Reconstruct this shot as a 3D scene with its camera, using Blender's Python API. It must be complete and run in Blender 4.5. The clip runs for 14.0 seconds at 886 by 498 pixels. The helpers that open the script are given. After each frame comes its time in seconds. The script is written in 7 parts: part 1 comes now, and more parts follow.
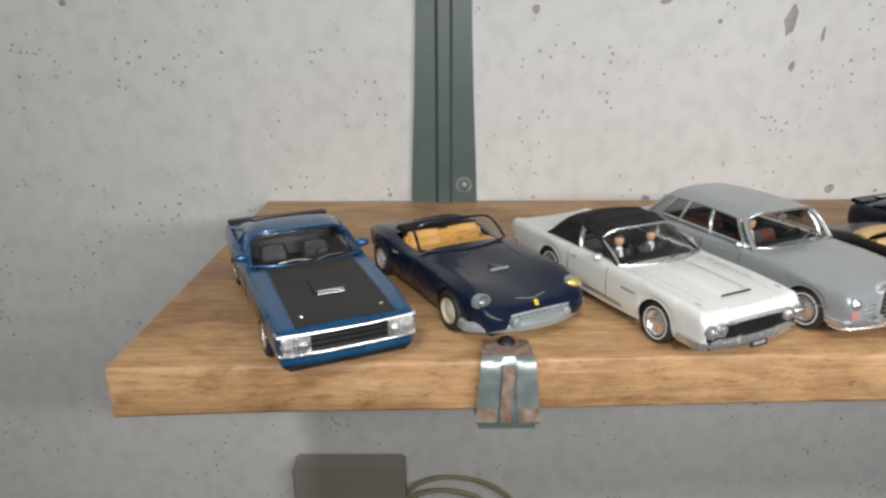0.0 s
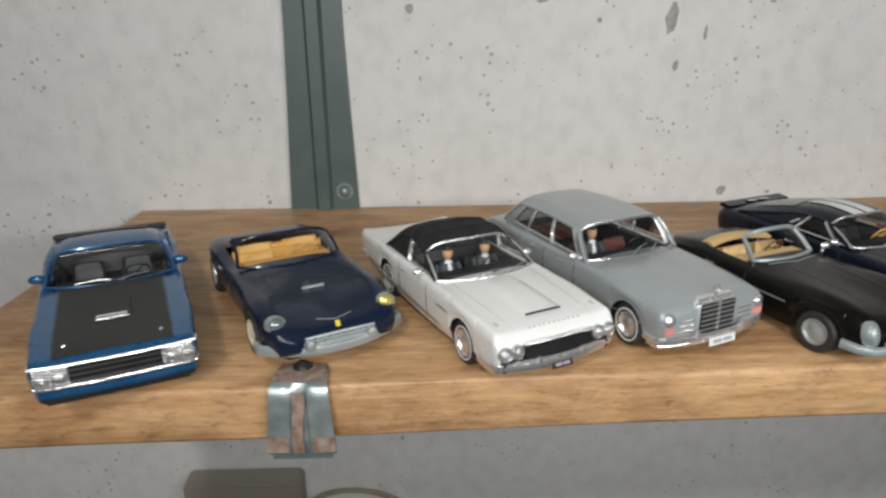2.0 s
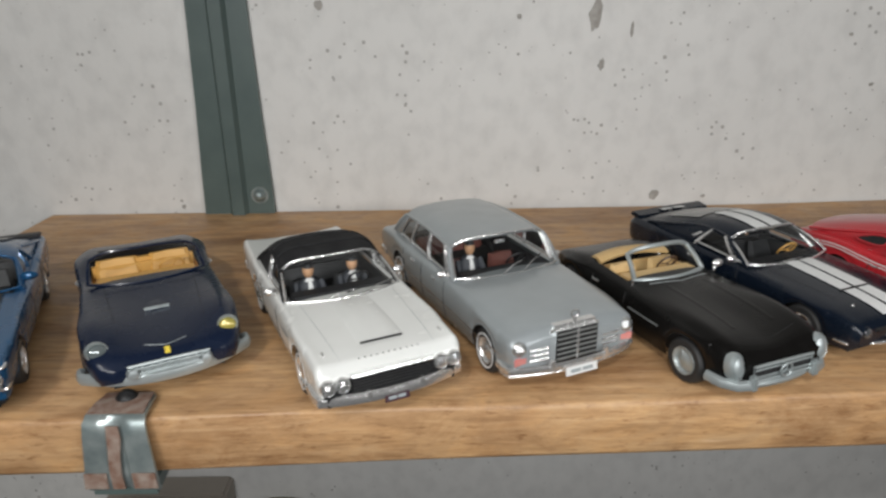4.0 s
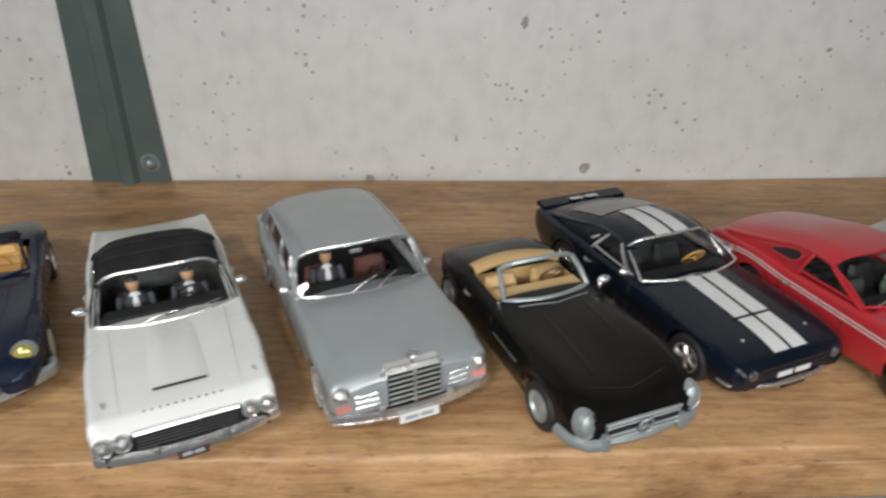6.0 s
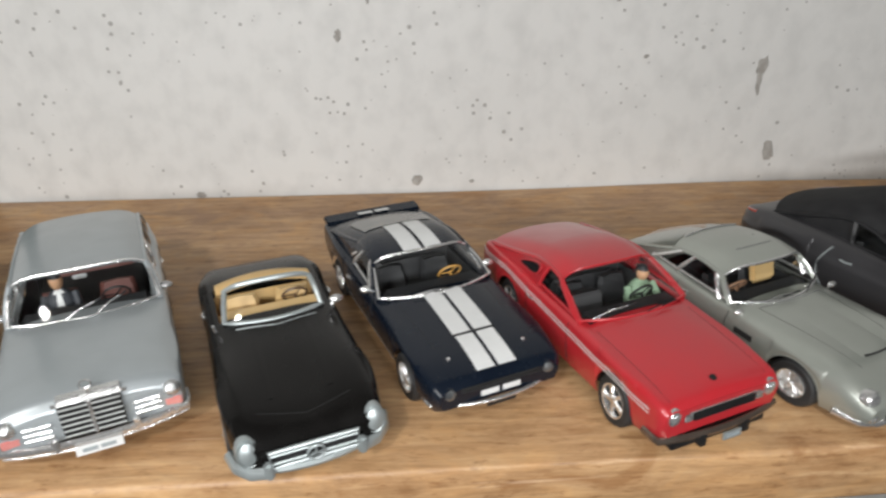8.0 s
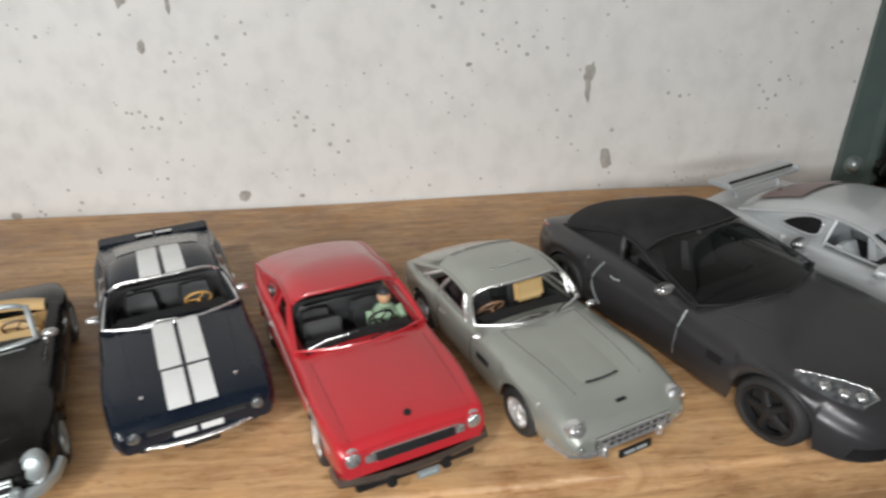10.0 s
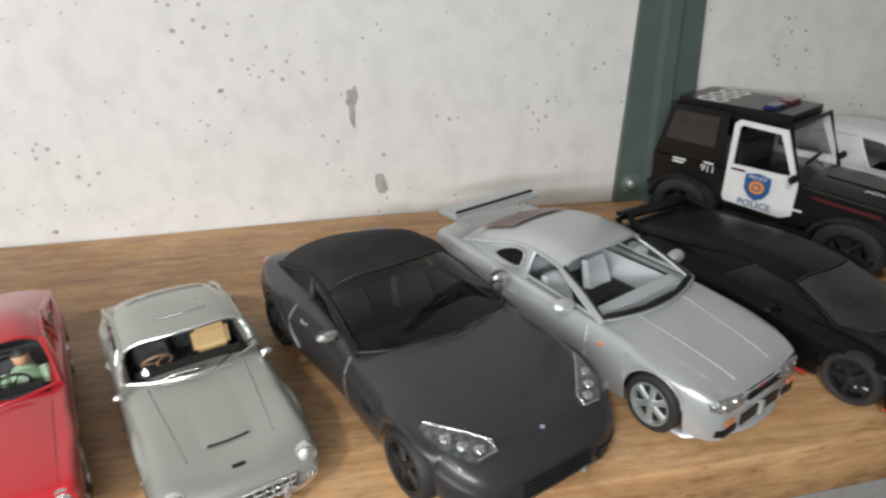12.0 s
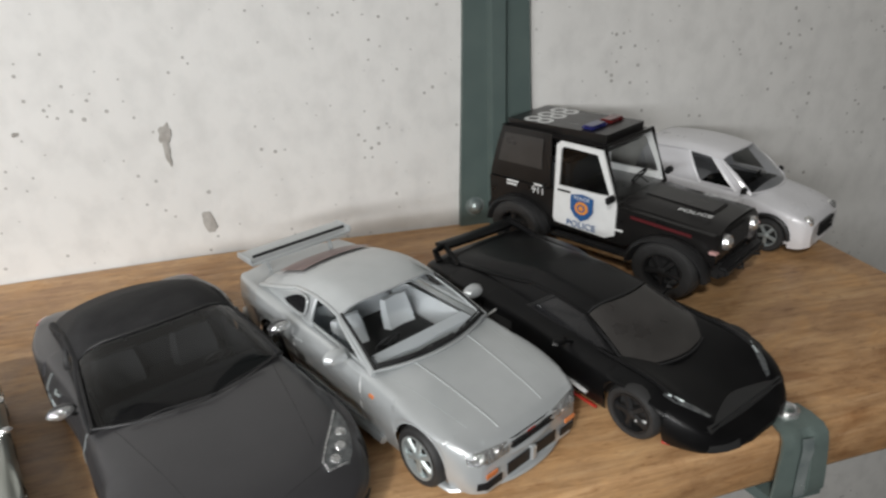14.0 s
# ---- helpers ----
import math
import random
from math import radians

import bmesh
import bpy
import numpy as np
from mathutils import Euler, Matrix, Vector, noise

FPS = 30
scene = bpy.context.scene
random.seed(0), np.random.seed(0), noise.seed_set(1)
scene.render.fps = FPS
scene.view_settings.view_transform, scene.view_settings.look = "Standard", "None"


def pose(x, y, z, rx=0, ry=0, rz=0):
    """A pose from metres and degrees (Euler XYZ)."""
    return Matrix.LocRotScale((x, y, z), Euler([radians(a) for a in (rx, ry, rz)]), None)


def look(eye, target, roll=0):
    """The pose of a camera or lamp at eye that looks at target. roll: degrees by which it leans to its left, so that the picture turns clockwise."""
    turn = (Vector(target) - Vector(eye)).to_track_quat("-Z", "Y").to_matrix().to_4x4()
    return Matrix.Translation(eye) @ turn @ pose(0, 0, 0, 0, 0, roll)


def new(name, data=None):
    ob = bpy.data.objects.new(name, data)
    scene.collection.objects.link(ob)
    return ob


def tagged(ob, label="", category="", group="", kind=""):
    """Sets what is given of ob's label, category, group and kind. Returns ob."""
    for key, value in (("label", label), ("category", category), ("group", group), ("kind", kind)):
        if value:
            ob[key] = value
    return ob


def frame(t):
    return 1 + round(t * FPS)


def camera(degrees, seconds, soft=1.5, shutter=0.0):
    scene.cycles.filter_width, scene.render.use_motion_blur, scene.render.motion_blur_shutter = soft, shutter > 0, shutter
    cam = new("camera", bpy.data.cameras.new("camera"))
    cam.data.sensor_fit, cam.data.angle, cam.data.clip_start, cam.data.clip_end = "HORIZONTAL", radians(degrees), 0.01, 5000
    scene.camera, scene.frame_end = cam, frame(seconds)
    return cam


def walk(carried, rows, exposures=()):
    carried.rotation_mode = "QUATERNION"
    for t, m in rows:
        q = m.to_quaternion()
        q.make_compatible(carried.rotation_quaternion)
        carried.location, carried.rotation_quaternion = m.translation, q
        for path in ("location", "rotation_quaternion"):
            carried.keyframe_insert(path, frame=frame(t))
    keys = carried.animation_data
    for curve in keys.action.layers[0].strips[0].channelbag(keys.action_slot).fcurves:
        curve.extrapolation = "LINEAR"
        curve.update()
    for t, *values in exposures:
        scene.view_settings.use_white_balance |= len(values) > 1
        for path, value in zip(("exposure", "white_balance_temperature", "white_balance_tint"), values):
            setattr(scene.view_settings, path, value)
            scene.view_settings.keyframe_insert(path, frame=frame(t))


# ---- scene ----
cam = camera(67.7, 14.0, soft=2.5, shutter=0.5)
PATH = [
    (0, (-0.022, -0.426, 1.4125), (-0.028, 1.465, 0.7605), -0.2),
    (0.5, (-0.008, -0.423, 1.4135), (-0.002, 1.467, 0.7605), -0.6),
    (1, (0.011, -0.420, 1.4145), (0.043, 1.471, 0.7635), -0.6),
    (1.5, (0.030, -0.418, 1.4155), (0.067, 1.470, 0.7575), -0.8),
    (2, (0.044, -0.411, 1.4145), (0.081, 1.476, 0.7515), -0.6),
    (2.5, (0.063, -0.405, 1.4125), (0.091, 1.479, 0.7425), -0.6),
    (3, (0.080, -0.404, 1.4135), (0.082, 1.486, 0.7585), -1.0),
    (3.2, (0.083, -0.403, 1.4125), (0.085, 1.488, 0.7595), -1.0),
    (5.3, (0.128, -0.364, 1.4305), (0.117, 1.431, 0.5475), 0.5),
    (5.5, (0.130, -0.359, 1.4295), (0.115, 1.423, 0.5215), 0.7),
    (6, (0.152, -0.352, 1.4335), (0.154, 1.434, 0.5335), 0.1),
    (6.5, (0.173, -0.351, 1.4345), (0.178, 1.437, 0.5375), -0.0),
    (7, (0.198, -0.352, 1.4355), (0.212, 1.439, 0.5445), -0.5),
    (7.5, (0.221, -0.350, 1.4365), (0.247, 1.440, 0.5455), -0.7),
    (7.7, (0.228, -0.349, 1.4355), (0.256, 1.442, 0.5465), -0.8),
    (9.8, (0.311, -0.339, 1.4345), (0.403, 1.465, 0.5755), -1.7),
    (10, (0.319, -0.337, 1.4335), (0.415, 1.460, 0.5605), -1.4),
    (10.5, (0.347, -0.332, 1.4345), (0.486, 1.457, 0.5495), -1.1),
    (11, (0.368, -0.327, 1.4335), (0.543, 1.460, 0.5515), -0.9),
    (11.5, (0.389, -0.331, 1.4355), (0.615, 1.463, 0.5815), -1.0),
    (12, (0.406, -0.331, 1.4375), (0.690, 1.454, 0.5795), -0.9),
    (12.5, (0.421, -0.332, 1.4405), (0.754, 1.448, 0.5905), -1.0),
    (13, (0.441, -0.324, 1.4385), (0.815, 1.445, 0.5835), -1.5),
    (13.5, (0.455, -0.326, 1.4425), (0.862, 1.441, 0.5985), -1.9),
    (14, (0.466, -0.328, 1.4425), (0.897, 1.435, 0.6025), -2.3),
]
walk(cam, [(t, look(eye, target, roll)) for t, eye, target, roll in PATH],
     exposures=[(0, -0.24), (2.0, -0.40), (3.0, -0.50), (5.5, -0.55), (6.5, -0.48), (7.5, -0.26), (10, -0.08), (11, 0.12), (14, 0.26)])

# ---- light ----
SHELF = 1.30                     # height of the shelf's top
world = bpy.data.worlds.new("world")
world.use_nodes = True
world.node_tree.nodes["Background"].inputs[0].default_value = (0.9, 0.95, 1.0, 1)
world.node_tree.nodes["Background"].inputs[1].default_value = 0.15
scene.world = world


def lamp(name, place, target, size, watts, tint):
    data = bpy.data.lights.new(name, "AREA")
    data.shape, data.size, data.energy, data.color = "DISK", size, watts, tint
    ob = new(name, data)
    ob.matrix_world = look(place, target)
    return ob


# Unseen strip added in place of a torch that travels with the camera.
torch_strip = lamp("torch_fill_light", (0.16, -0.50, 1.455), (0.16, -0.10, 1.31), 0.56, 2.1, (0.985, 0.99, 1.0))
torch_strip.data.shape, torch_strip.data.size_y = "RECTANGLE", 0.02
lamp("ceiling_lamp_light", (-0.22, -1.3, 2.42), (0.05, -0.4, 1.2), 0.16, 10.0, (1.0, 0.98, 0.95))


# ---- materials ----
def mat(name, base, rough=0.5, metal=0.0, coat=0.0, second=None, scale=40.0, amount=0.5, bump=0.0, bscale=300.0, stretch=(1, 1, 1), rvar=0.0, spec=0.5):
    m = bpy.data.materials.new(name)
    m.use_nodes = True
    nt = m.node_tree
    b = nt.nodes["Principled BSDF"]
    b.inputs["Base Color"].default_value = (*base, 1)
    b.inputs["Roughness"].default_value = rough
    b.inputs["Metallic"].default_value = metal
    b.inputs["Coat Weight"].default_value = coat
    b.inputs["Coat Roughness"].default_value = 0.08
    b.inputs["Specular IOR Level"].default_value = spec
    tc = nt.nodes.new("ShaderNodeTexCoord")
    mp = nt.nodes.new("ShaderNodeMapping")
    mp.inputs["Scale"].default_value = stretch
    nt.links.new(tc.outputs["Object"], mp.inputs[0])
    n1 = nt.nodes.new("ShaderNodeTexNoise")
    n1.inputs["Scale"].default_value = scale
    n1.inputs["Detail"].default_value = 6
    nt.links.new(mp.outputs[0], n1.inputs["Vector"])
    if second:
        ramp = nt.nodes.new("ShaderNodeValToRGB")
        ramp.color_ramp.elements[0].position = 0.5 - amount / 2
        ramp.color_ramp.elements[1].position = 0.5 + amount / 2
        ramp.color_ramp.elements[0].color = (*base, 1)
        ramp.color_ramp.elements[1].color = (*second, 1)
        nt.links.new(n1.outputs[0], ramp.inputs[0])
        nt.links.new(ramp.outputs[0], b.inputs["Base Color"])
    if rvar:
        mr = nt.nodes.new("ShaderNodeMapRange")
        mr.inputs[3].default_value, mr.inputs[4].default_value = max(0.02, rough - rvar), rough + rvar
        nt.links.new(n1.outputs[0], mr.inputs[0])
        nt.links.new(mr.outputs[0], b.inputs["Roughness"])
    if bump:
        n2 = nt.nodes.new("ShaderNodeTexNoise")
        n2.inputs["Scale"].default_value = bscale
        n2.inputs["Detail"].default_value = 4
        nt.links.new(mp.outputs[0], n2.inputs["Vector"])
        bp = nt.nodes.new("ShaderNodeBump")
        bp.inputs["Strength"].default_value = bump
        bp.inputs["Distance"].default_value = 0.0006
        nt.links.new(n2.outputs[0], bp.inputs["Height"])
        nt.links.new(bp.outputs[0], b.inputs["Normal"])
    return m


def paint(name, base, dust=None, rough=0.3, metal=0.0, coat=0.6, spec=0.5):
    """Model car paint with a film of dust and faint orange peel."""
    return mat(name, base, rough, metal, coat, second=dust or tuple(min(1, c * 1.15 + 0.012) for c in base), scale=120, amount=0.7, bump=0.05, bscale=900, rvar=0.08, spec=spec)


def glass(name, tint, gloss=0.04):
    m = bpy.data.materials.new(name)
    m.use_nodes = True
    nt = m.node_tree
    nt.nodes.remove(nt.nodes["Principled BSDF"])
    out = nt.nodes["Material Output"]
    tr = nt.nodes.new("ShaderNodeBsdfTransparent")
    tr.inputs[0].default_value = (*tint, 1)
    gl = nt.nodes.new("ShaderNodeBsdfGlossy")
    gl.inputs["Roughness"].default_value = gloss
    fr = nt.nodes.new("ShaderNodeFresnel")
    fr.inputs[0].default_value = 1.5
    mx = nt.nodes.new("ShaderNodeMixShader")
    nt.links.new(fr.outputs[0], mx.inputs[0])
    nt.links.new(tr.outputs[0], mx.inputs[1])
    nt.links.new(gl.outputs[0], mx.inputs[2])
    nt.links.new(mx.outputs[0], out.inputs[0])
    return m


def wood_material(name):
    m = bpy.data.materials.new(name)
    m.use_nodes = True
    nt = m.node_tree
    b = nt.nodes["Principled BSDF"]
    tc = nt.nodes.new("ShaderNodeTexCoord")

    def noise_node(scale, stretch, detail=6, rough=0.6, dist=0.0):
        mp = nt.nodes.new("ShaderNodeMapping")
        mp.inputs["Scale"].default_value = stretch
        nt.links.new(tc.outputs["Object"], mp.inputs[0])
        n = nt.nodes.new("ShaderNodeTexNoise")
        n.inputs["Scale"].default_value, n.inputs["Detail"].default_value = scale, detail
        n.inputs["Roughness"].default_value, n.inputs["Distortion"].default_value = rough, dist
        nt.links.new(mp.outputs[0], n.inputs["Vector"])
        return n

    def ramp(src, stops):
        r = nt.nodes.new("ShaderNodeValToRGB")
        while len(r.color_ramp.elements) < len(stops):
            r.color_ramp.elements.new(0.5)
        for e, (p, c) in zip(r.color_ramp.elements, stops):
            e.position, e.color = p, (*c, 1)
        nt.links.new(src, r.inputs[0])
        return r

    def mixed(kind, fac, a, c):
        x = nt.nodes.new("ShaderNodeMix")
        x.data_type, x.blend_type = "RGBA", kind
        if isinstance(fac, float):
            x.inputs[0].default_value = fac
        else:
            nt.links.new(fac, x.inputs[0])
        nt.links.new(a, x.inputs[6])
        nt.links.new(c, x.inputs[7])
        return x.outputs[2]

    grain = noise_node(1.0, (34, 330, 330), 9, 0.74, 0.6)          # long fibres
    bands = noise_node(1.0, (4.0, 60, 50), 5, 0.6, 1.2)          # growth bands
    worn = noise_node(1.0, (13, 34, 28), 8, 0.68, 0.4)                  # stains and wear
    c1 = ramp(grain.outputs[0], [(0.25, (0.28, 0.160, 0.075)), (0.5, (0.50, 0.308, 0.155)), (0.75, (0.64, 0.438, 0.248))])
    c2 = ramp(bands.outputs[0], [(0.32, (0.72, 0.62, 0.54)), (0.5, (0.97, 0.93, 0.9)), (0.7, (1.0, 0.98, 0.95))])
    c3 = ramp(worn.outputs[0], [(0.3, (0.55, 0.47, 0.42)), (0.55, (1, 1, 1))])
    a = mixed("MULTIPLY", 0.45, c1.outputs[0], c2.outputs[0])
    a = mixed("MULTIPLY", 0.95, a, c3.outputs[0])
    # short dark pores and blotchy handling marks
    pores = noise_node(1.0, (110, 420, 420), 4, 0.7, 0.3)
    cp = ramp(pores.outputs[0], [(0.30, (0.50, 0.40, 0.33)), (0.44, (1, 1, 1))])
    a = mixed("MULTIPLY", 0.75, a, cp.outputs[0])
    blotch = noise_node(1.0, (38, 60, 60), 6, 0.7, 0.8)
    cb = ramp(blotch.outputs[0], [(0.34, (0.74, 0.64, 0.56)), (0.48, (1, 1, 1)), (0.66, (1.2, 1.14, 1.02))])
    a = mixed("MULTIPLY", 0.8, a, cb.outputs[0])
    # knots and pale scratches
    kmap = nt.nodes.new("ShaderNodeMapping")
    kmap.inputs["Scale"].default_value = (5.5, 10, 10)
    kmap.inputs["Location"].default_value = (0.31, 0.17, 0.4)
    nt.links.new(tc.outputs["Object"], kmap.inputs[0])
    knot = nt.nodes.new("ShaderNodeTexVoronoi")
    knot.inputs["Scale"].default_value = 1.0
    nt.links.new(kmap.outputs[0], knot.inputs["Vector"])
    ck = ramp(knot.outputs["Distance"], [(0.03, (0.38, 0.26, 0.18)), (0.075, (0.72, 0.58, 0.47)), (0.12, (1, 1, 1))])
    a = mixed("MULTIPLY", 0.85, a, ck.outputs[0])
    scr = noise_node(1.0, (26, 420, 420), 3, 0.5)
    cs = ramp(scr.outputs[0], [(0.66, (0, 0, 0)), (0.74, (0.20, 0.17, 0.13))])
    a = mixed("ADD", 0.8, a, cs.outputs[0])
    nt.links.new(a, b.inputs["Base Color"])
    rr = ramp(blotch.outputs[0], [(0.35, (0.34, 0.34, 0.34)), (0.65, (0.58, 0.58, 0.58))])
    nt.links.new(rr.outputs[0], b.inputs["Roughness"])
    b.inputs["Specular IOR Level"].default_value = 0.45
    bp = nt.nodes.new("ShaderNodeBump")
    bp.inputs["Strength"].default_value, bp.inputs["Distance"].default_value = 0.35, 0.0006
    nt.links.new(grain.outputs[0], bp.inputs["Height"])
    nt.links.new(bp.outputs[0], b.inputs["Normal"])
    return m


def concrete_material(name):
    m = bpy.data.materials.new(name)
    m.use_nodes = True
    nt = m.node_tree
    b = nt.nodes["Principled BSDF"]
    b.inputs["Roughness"].default_value = 0.85
    tc = nt.nodes.new("ShaderNodeTexCoord")

    def noisy(scale, detail=6, stretch=(1, 1, 1)):
        mp = nt.nodes.new("ShaderNodeMapping")
        mp.inputs["Scale"].default_value = stretch
        nt.links.new(tc.outputs["Object"], mp.inputs[0])
        n = nt.nodes.new("ShaderNodeTexNoise")
        n.inputs["Scale"].default_value, n.inputs["Detail"].default_value = scale, detail
        nt.links.new(mp.outputs[0], n.inputs["Vector"])
        return n

    def ramp(src, stops):
        r = nt.nodes.new("ShaderNodeValToRGB")
        for e, (p, c) in zip(r.color_ramp.elements, stops):
            e.position, e.color = p, (c, c, c, 1)
        nt.links.new(src, r.inputs[0])
        return r

    cloud = noisy(9, 5)
    smear = noisy(85, 10, (1, 1, 0.8))
    base = nt.nodes.new("ShaderNodeMix")
    base.data_type = "RGBA"
    base.inputs[6].default_value = (0.66, 0.655, 0.63, 1)
    base.inputs[7].default_value = (0.77, 0.765, 0.74, 1)
    nt.links.new(cloud.outputs[0], base.inputs[0])
    # small air holes in patches
    vor = nt.nodes.new("ShaderNodeTexVoronoi")
    vor.inputs["Scale"].default_value = 170
    nt.links.new(tc.outputs["Object"], vor.inputs["Vector"])
    where = noisy(22, 3)
    lim = nt.nodes.new("ShaderNodeMapRange")
    lim.inputs[1].default_value, lim.inputs[2].default_value = 0.40, 0.66
    lim.inputs[3].default_value, lim.inputs[4].default_value = 0.03, 0.20
    nt.links.new(where.outputs[0], lim.inputs[0])
    less = nt.nodes.new("ShaderNodeMath")
    less.operation = "LESS_THAN"
    nt.links.new(vor.outputs["Distance"], less.inputs[0])
    nt.links.new(lim.outputs[0], less.inputs[1])
    holes = nt.nodes.new("ShaderNodeMix")
    holes.data_type = "RGBA"
    holes.inputs[7].default_value = (0.40, 0.39, 0.37, 1)
    nt.links.new(less.outputs[0], holes.inputs[0])
    stain = ramp(smear.outputs[0], [(0.30, 0.62), (0.56, 1.0)])
    mul = nt.nodes.new("ShaderNodeMix")
    mul.data_type, mul.blend_type = "RGBA", "MULTIPLY"
    mul.inputs[0].default_value = 0.28
    nt.links.new(base.outputs[2], mul.inputs[6])
    nt.links.new(stain.outputs[0], mul.inputs[7])
    nt.links.new(mul.outputs[2], holes.inputs[6])
    nt.links.new(holes.outputs[2], b.inputs["Base Color"])
    bp = nt.nodes.new("ShaderNodeBump")
    bp.inputs["Strength"].default_value, bp.inputs["Distance"].default_value = 0.25, 0.002
    nt.links.new(smear.outputs[0], bp.inputs["Height"])
    nt.links.new(bp.outputs[0], b.inputs["Normal"])
    return m


WOOD = wood_material("old_pine")
CONCRETE = concrete_material("whitewashed_concrete")
STAIN = mat("stain", (0.27, 0.255, 0.23), 0.9, second=(0.46, 0.44, 0.41), scale=260, amount=0.5)
STEEL = mat("green_painted_steel", (0.075, 0.105, 0.10), 0.42, 0.0, 0.0, second=(0.10, 0.135, 0.125), scale=60, amount=0.6, bump=0.15, bscale=250, rvar=0.1)
BARE = mat("scraped_steel", (0.42, 0.47, 0.46), 0.32, 0.55, second=(0.20, 0.25, 0.25), scale=130, amount=0.4, bump=0.3, bscale=200, rvar=0.12)
# STEEL's green made lighter: the light on the lip is in the colour.
LIPGREEN = mat("lit_green_steel", (0.15, 0.19, 0.175), 0.4, 0.2, second=(0.11, 0.145, 0.135), scale=120, amount=0.5, bump=0.3, bscale=200, rvar=0.1)
RUST = mat("rust", (0.16, 0.075, 0.045), 0.8, second=(0.30, 0.24, 0.20), scale=300, amount=0.4, bump=0.4)
FLOORM = mat("grey_floor", (0.22, 0.21, 0.2), 0.8, second=(0.3, 0.29, 0.27), scale=6, amount=0.6)
# Grey of the unseen walls and ceiling, set for the light they bounce.
DIMWALL = mat("grey_concrete", (0.33, 0.325, 0.315), 0.85, second=(0.40, 0.395, 0.385), scale=4, amount=0.6)
BOXM = mat("brown_box_plastic", (0.27, 0.245, 0.21), 0.6, second=(0.31, 0.28, 0.24), scale=30, amount=0.5)
CABLE = mat("yellow_grey_cable", (0.33, 0.29, 0.17), 0.6, second=(0.27, 0.24, 0.16), scale=90, amount=0.4)
RUBBER = mat("tyre_rubber", (0.018, 0.018, 0.018), 0.65, second=(0.03, 0.03, 0.03), scale=200, amount=0.5)
CHROME = mat("chrome", (0.92, 0.92, 0.91), 0.24, 0.85, second=(0.76, 0.76, 0.75), scale=220, amount=0.7, bump=0.6, bscale=800, rvar=0.10)
DULL = mat("dull_silver", (0.50, 0.54, 0.54), 0.42, 0.6, second=(0.40, 0.45, 0.45), scale=150, amount=0.6, bump=0.2, bscale=500)
BLACKP = mat("black_plastic", (0.012, 0.012, 0.013), 0.45, second=(0.022, 0.022, 0.022), scale=150, amount=0.5, spec=0.3)
# Near-black: the shade of wheel wells, slots and hollows put into the colour.
WELL = mat("recess_black", (0.012, 0.012, 0.012), 0.8, second=(0.02, 0.02, 0.02), scale=80)
CLOTH = mat("black_soft_top", (0.016, 0.016, 0.017), 0.7, second=(0.03, 0.03, 0.031), scale=160, amount=0.5, bump=0.25, bscale=1500, spec=0.15)
TAN = mat("tan_leather", (0.62, 0.33, 0.075), 0.5, second=(0.70, 0.40, 0.11), scale=120, amount=0.5, bump=0.1)
CREAM = mat("cream_leather", (0.68, 0.45, 0.19), 0.5, second=(0.74, 0.52, 0.25), scale=120, amount=0.5)
DARKIN = mat("dark_interior", (0.022, 0.023, 0.025), 0.55, second=(0.035, 0.036, 0.038), scale=120)
GREYIN = mat("pale_grey_interior", (0.60, 0.64, 0.67), 0.55, second=(0.66, 0.69, 0.71), scale=120)
REDIN = mat("dark_red_interior", (0.16, 0.05, 0.04), 0.55, second=(0.2, 0.08, 0.06), scale=120)
WHITEM = mat("white_print", (0.78, 0.79, 0.78), 0.45, second=(0.7, 0.71, 0.7), scale=200, amount=0.6)
INK = mat("blue_ink", (0.02, 0.08, 0.24), 0.4, second=(0.03, 0.12, 0.30), scale=200)
ORANGE = mat("orange_print", (0.75, 0.28, 0.04), 0.4, second=(0.7, 0.3, 0.06), scale=200)
GREYBAR = mat("grey_print", (0.30, 0.34, 0.36), 0.5, second=(0.36, 0.4, 0.4), scale=200)
# White and grey mottle paints the glints of a faceted lens.
LENS = mat("glint_lens", (0.86, 0.87, 0.86), 0.12, 0.75, 1.0, second=(0.42, 0.43, 0.43), scale=1300, amount=0.25, bump=0.9, bscale=1300)
DARKLENS = mat("dark_glossy_lens", (0.06, 0.065, 0.07), 0.08, 0.2, 1.0, second=(0.16, 0.17, 0.17), scale=500, amount=0.3, bump=0.3, bscale=1500)
LENSY = mat("yellow_lens", (0.50, 0.42, 0.10), 0.12, 0.2, 1.0, second=(0.42, 0.36, 0.08), scale=600)
LENSG = mat("grey_lens", (0.20, 0.23, 0.23), 0.12, 0.3, 1.0, second=(0.15, 0.175, 0.175), scale=600)
REDL = mat("red_lens", (0.45, 0.03, 0.02), 0.15, 0.0, 1.0, second=(0.55, 0.06, 0.04), scale=500)
BADGE = mat("blue_white_badge", (0.12, 0.17, 0.36), 0.25, 0.0, 0.6, second=(0.45, 0.48, 0.52), scale=900, amount=0.6)
AMBER = mat("amber_lens", (0.7, 0.2, 0.06), 0.15, 0.0, 1.0, second=(0.75, 0.25, 0.08), scale=500)
YELLOW = mat("yellow_badge", (0.8, 0.62, 0.05), 0.4, second=(0.72, 0.55, 0.06), scale=500)
CLEAR = glass("clear_glass", (0.97, 0.985, 0.98))
DIMGLASS = glass("tinted_glass", (0.36, 0.37, 0.37))
BLACKGLASS = mat("black_glass", (0.010, 0.010, 0.011), 0.10, second=(0.018, 0.018, 0.019), scale=120, amount=0.5, rvar=0.05, spec=0.5)
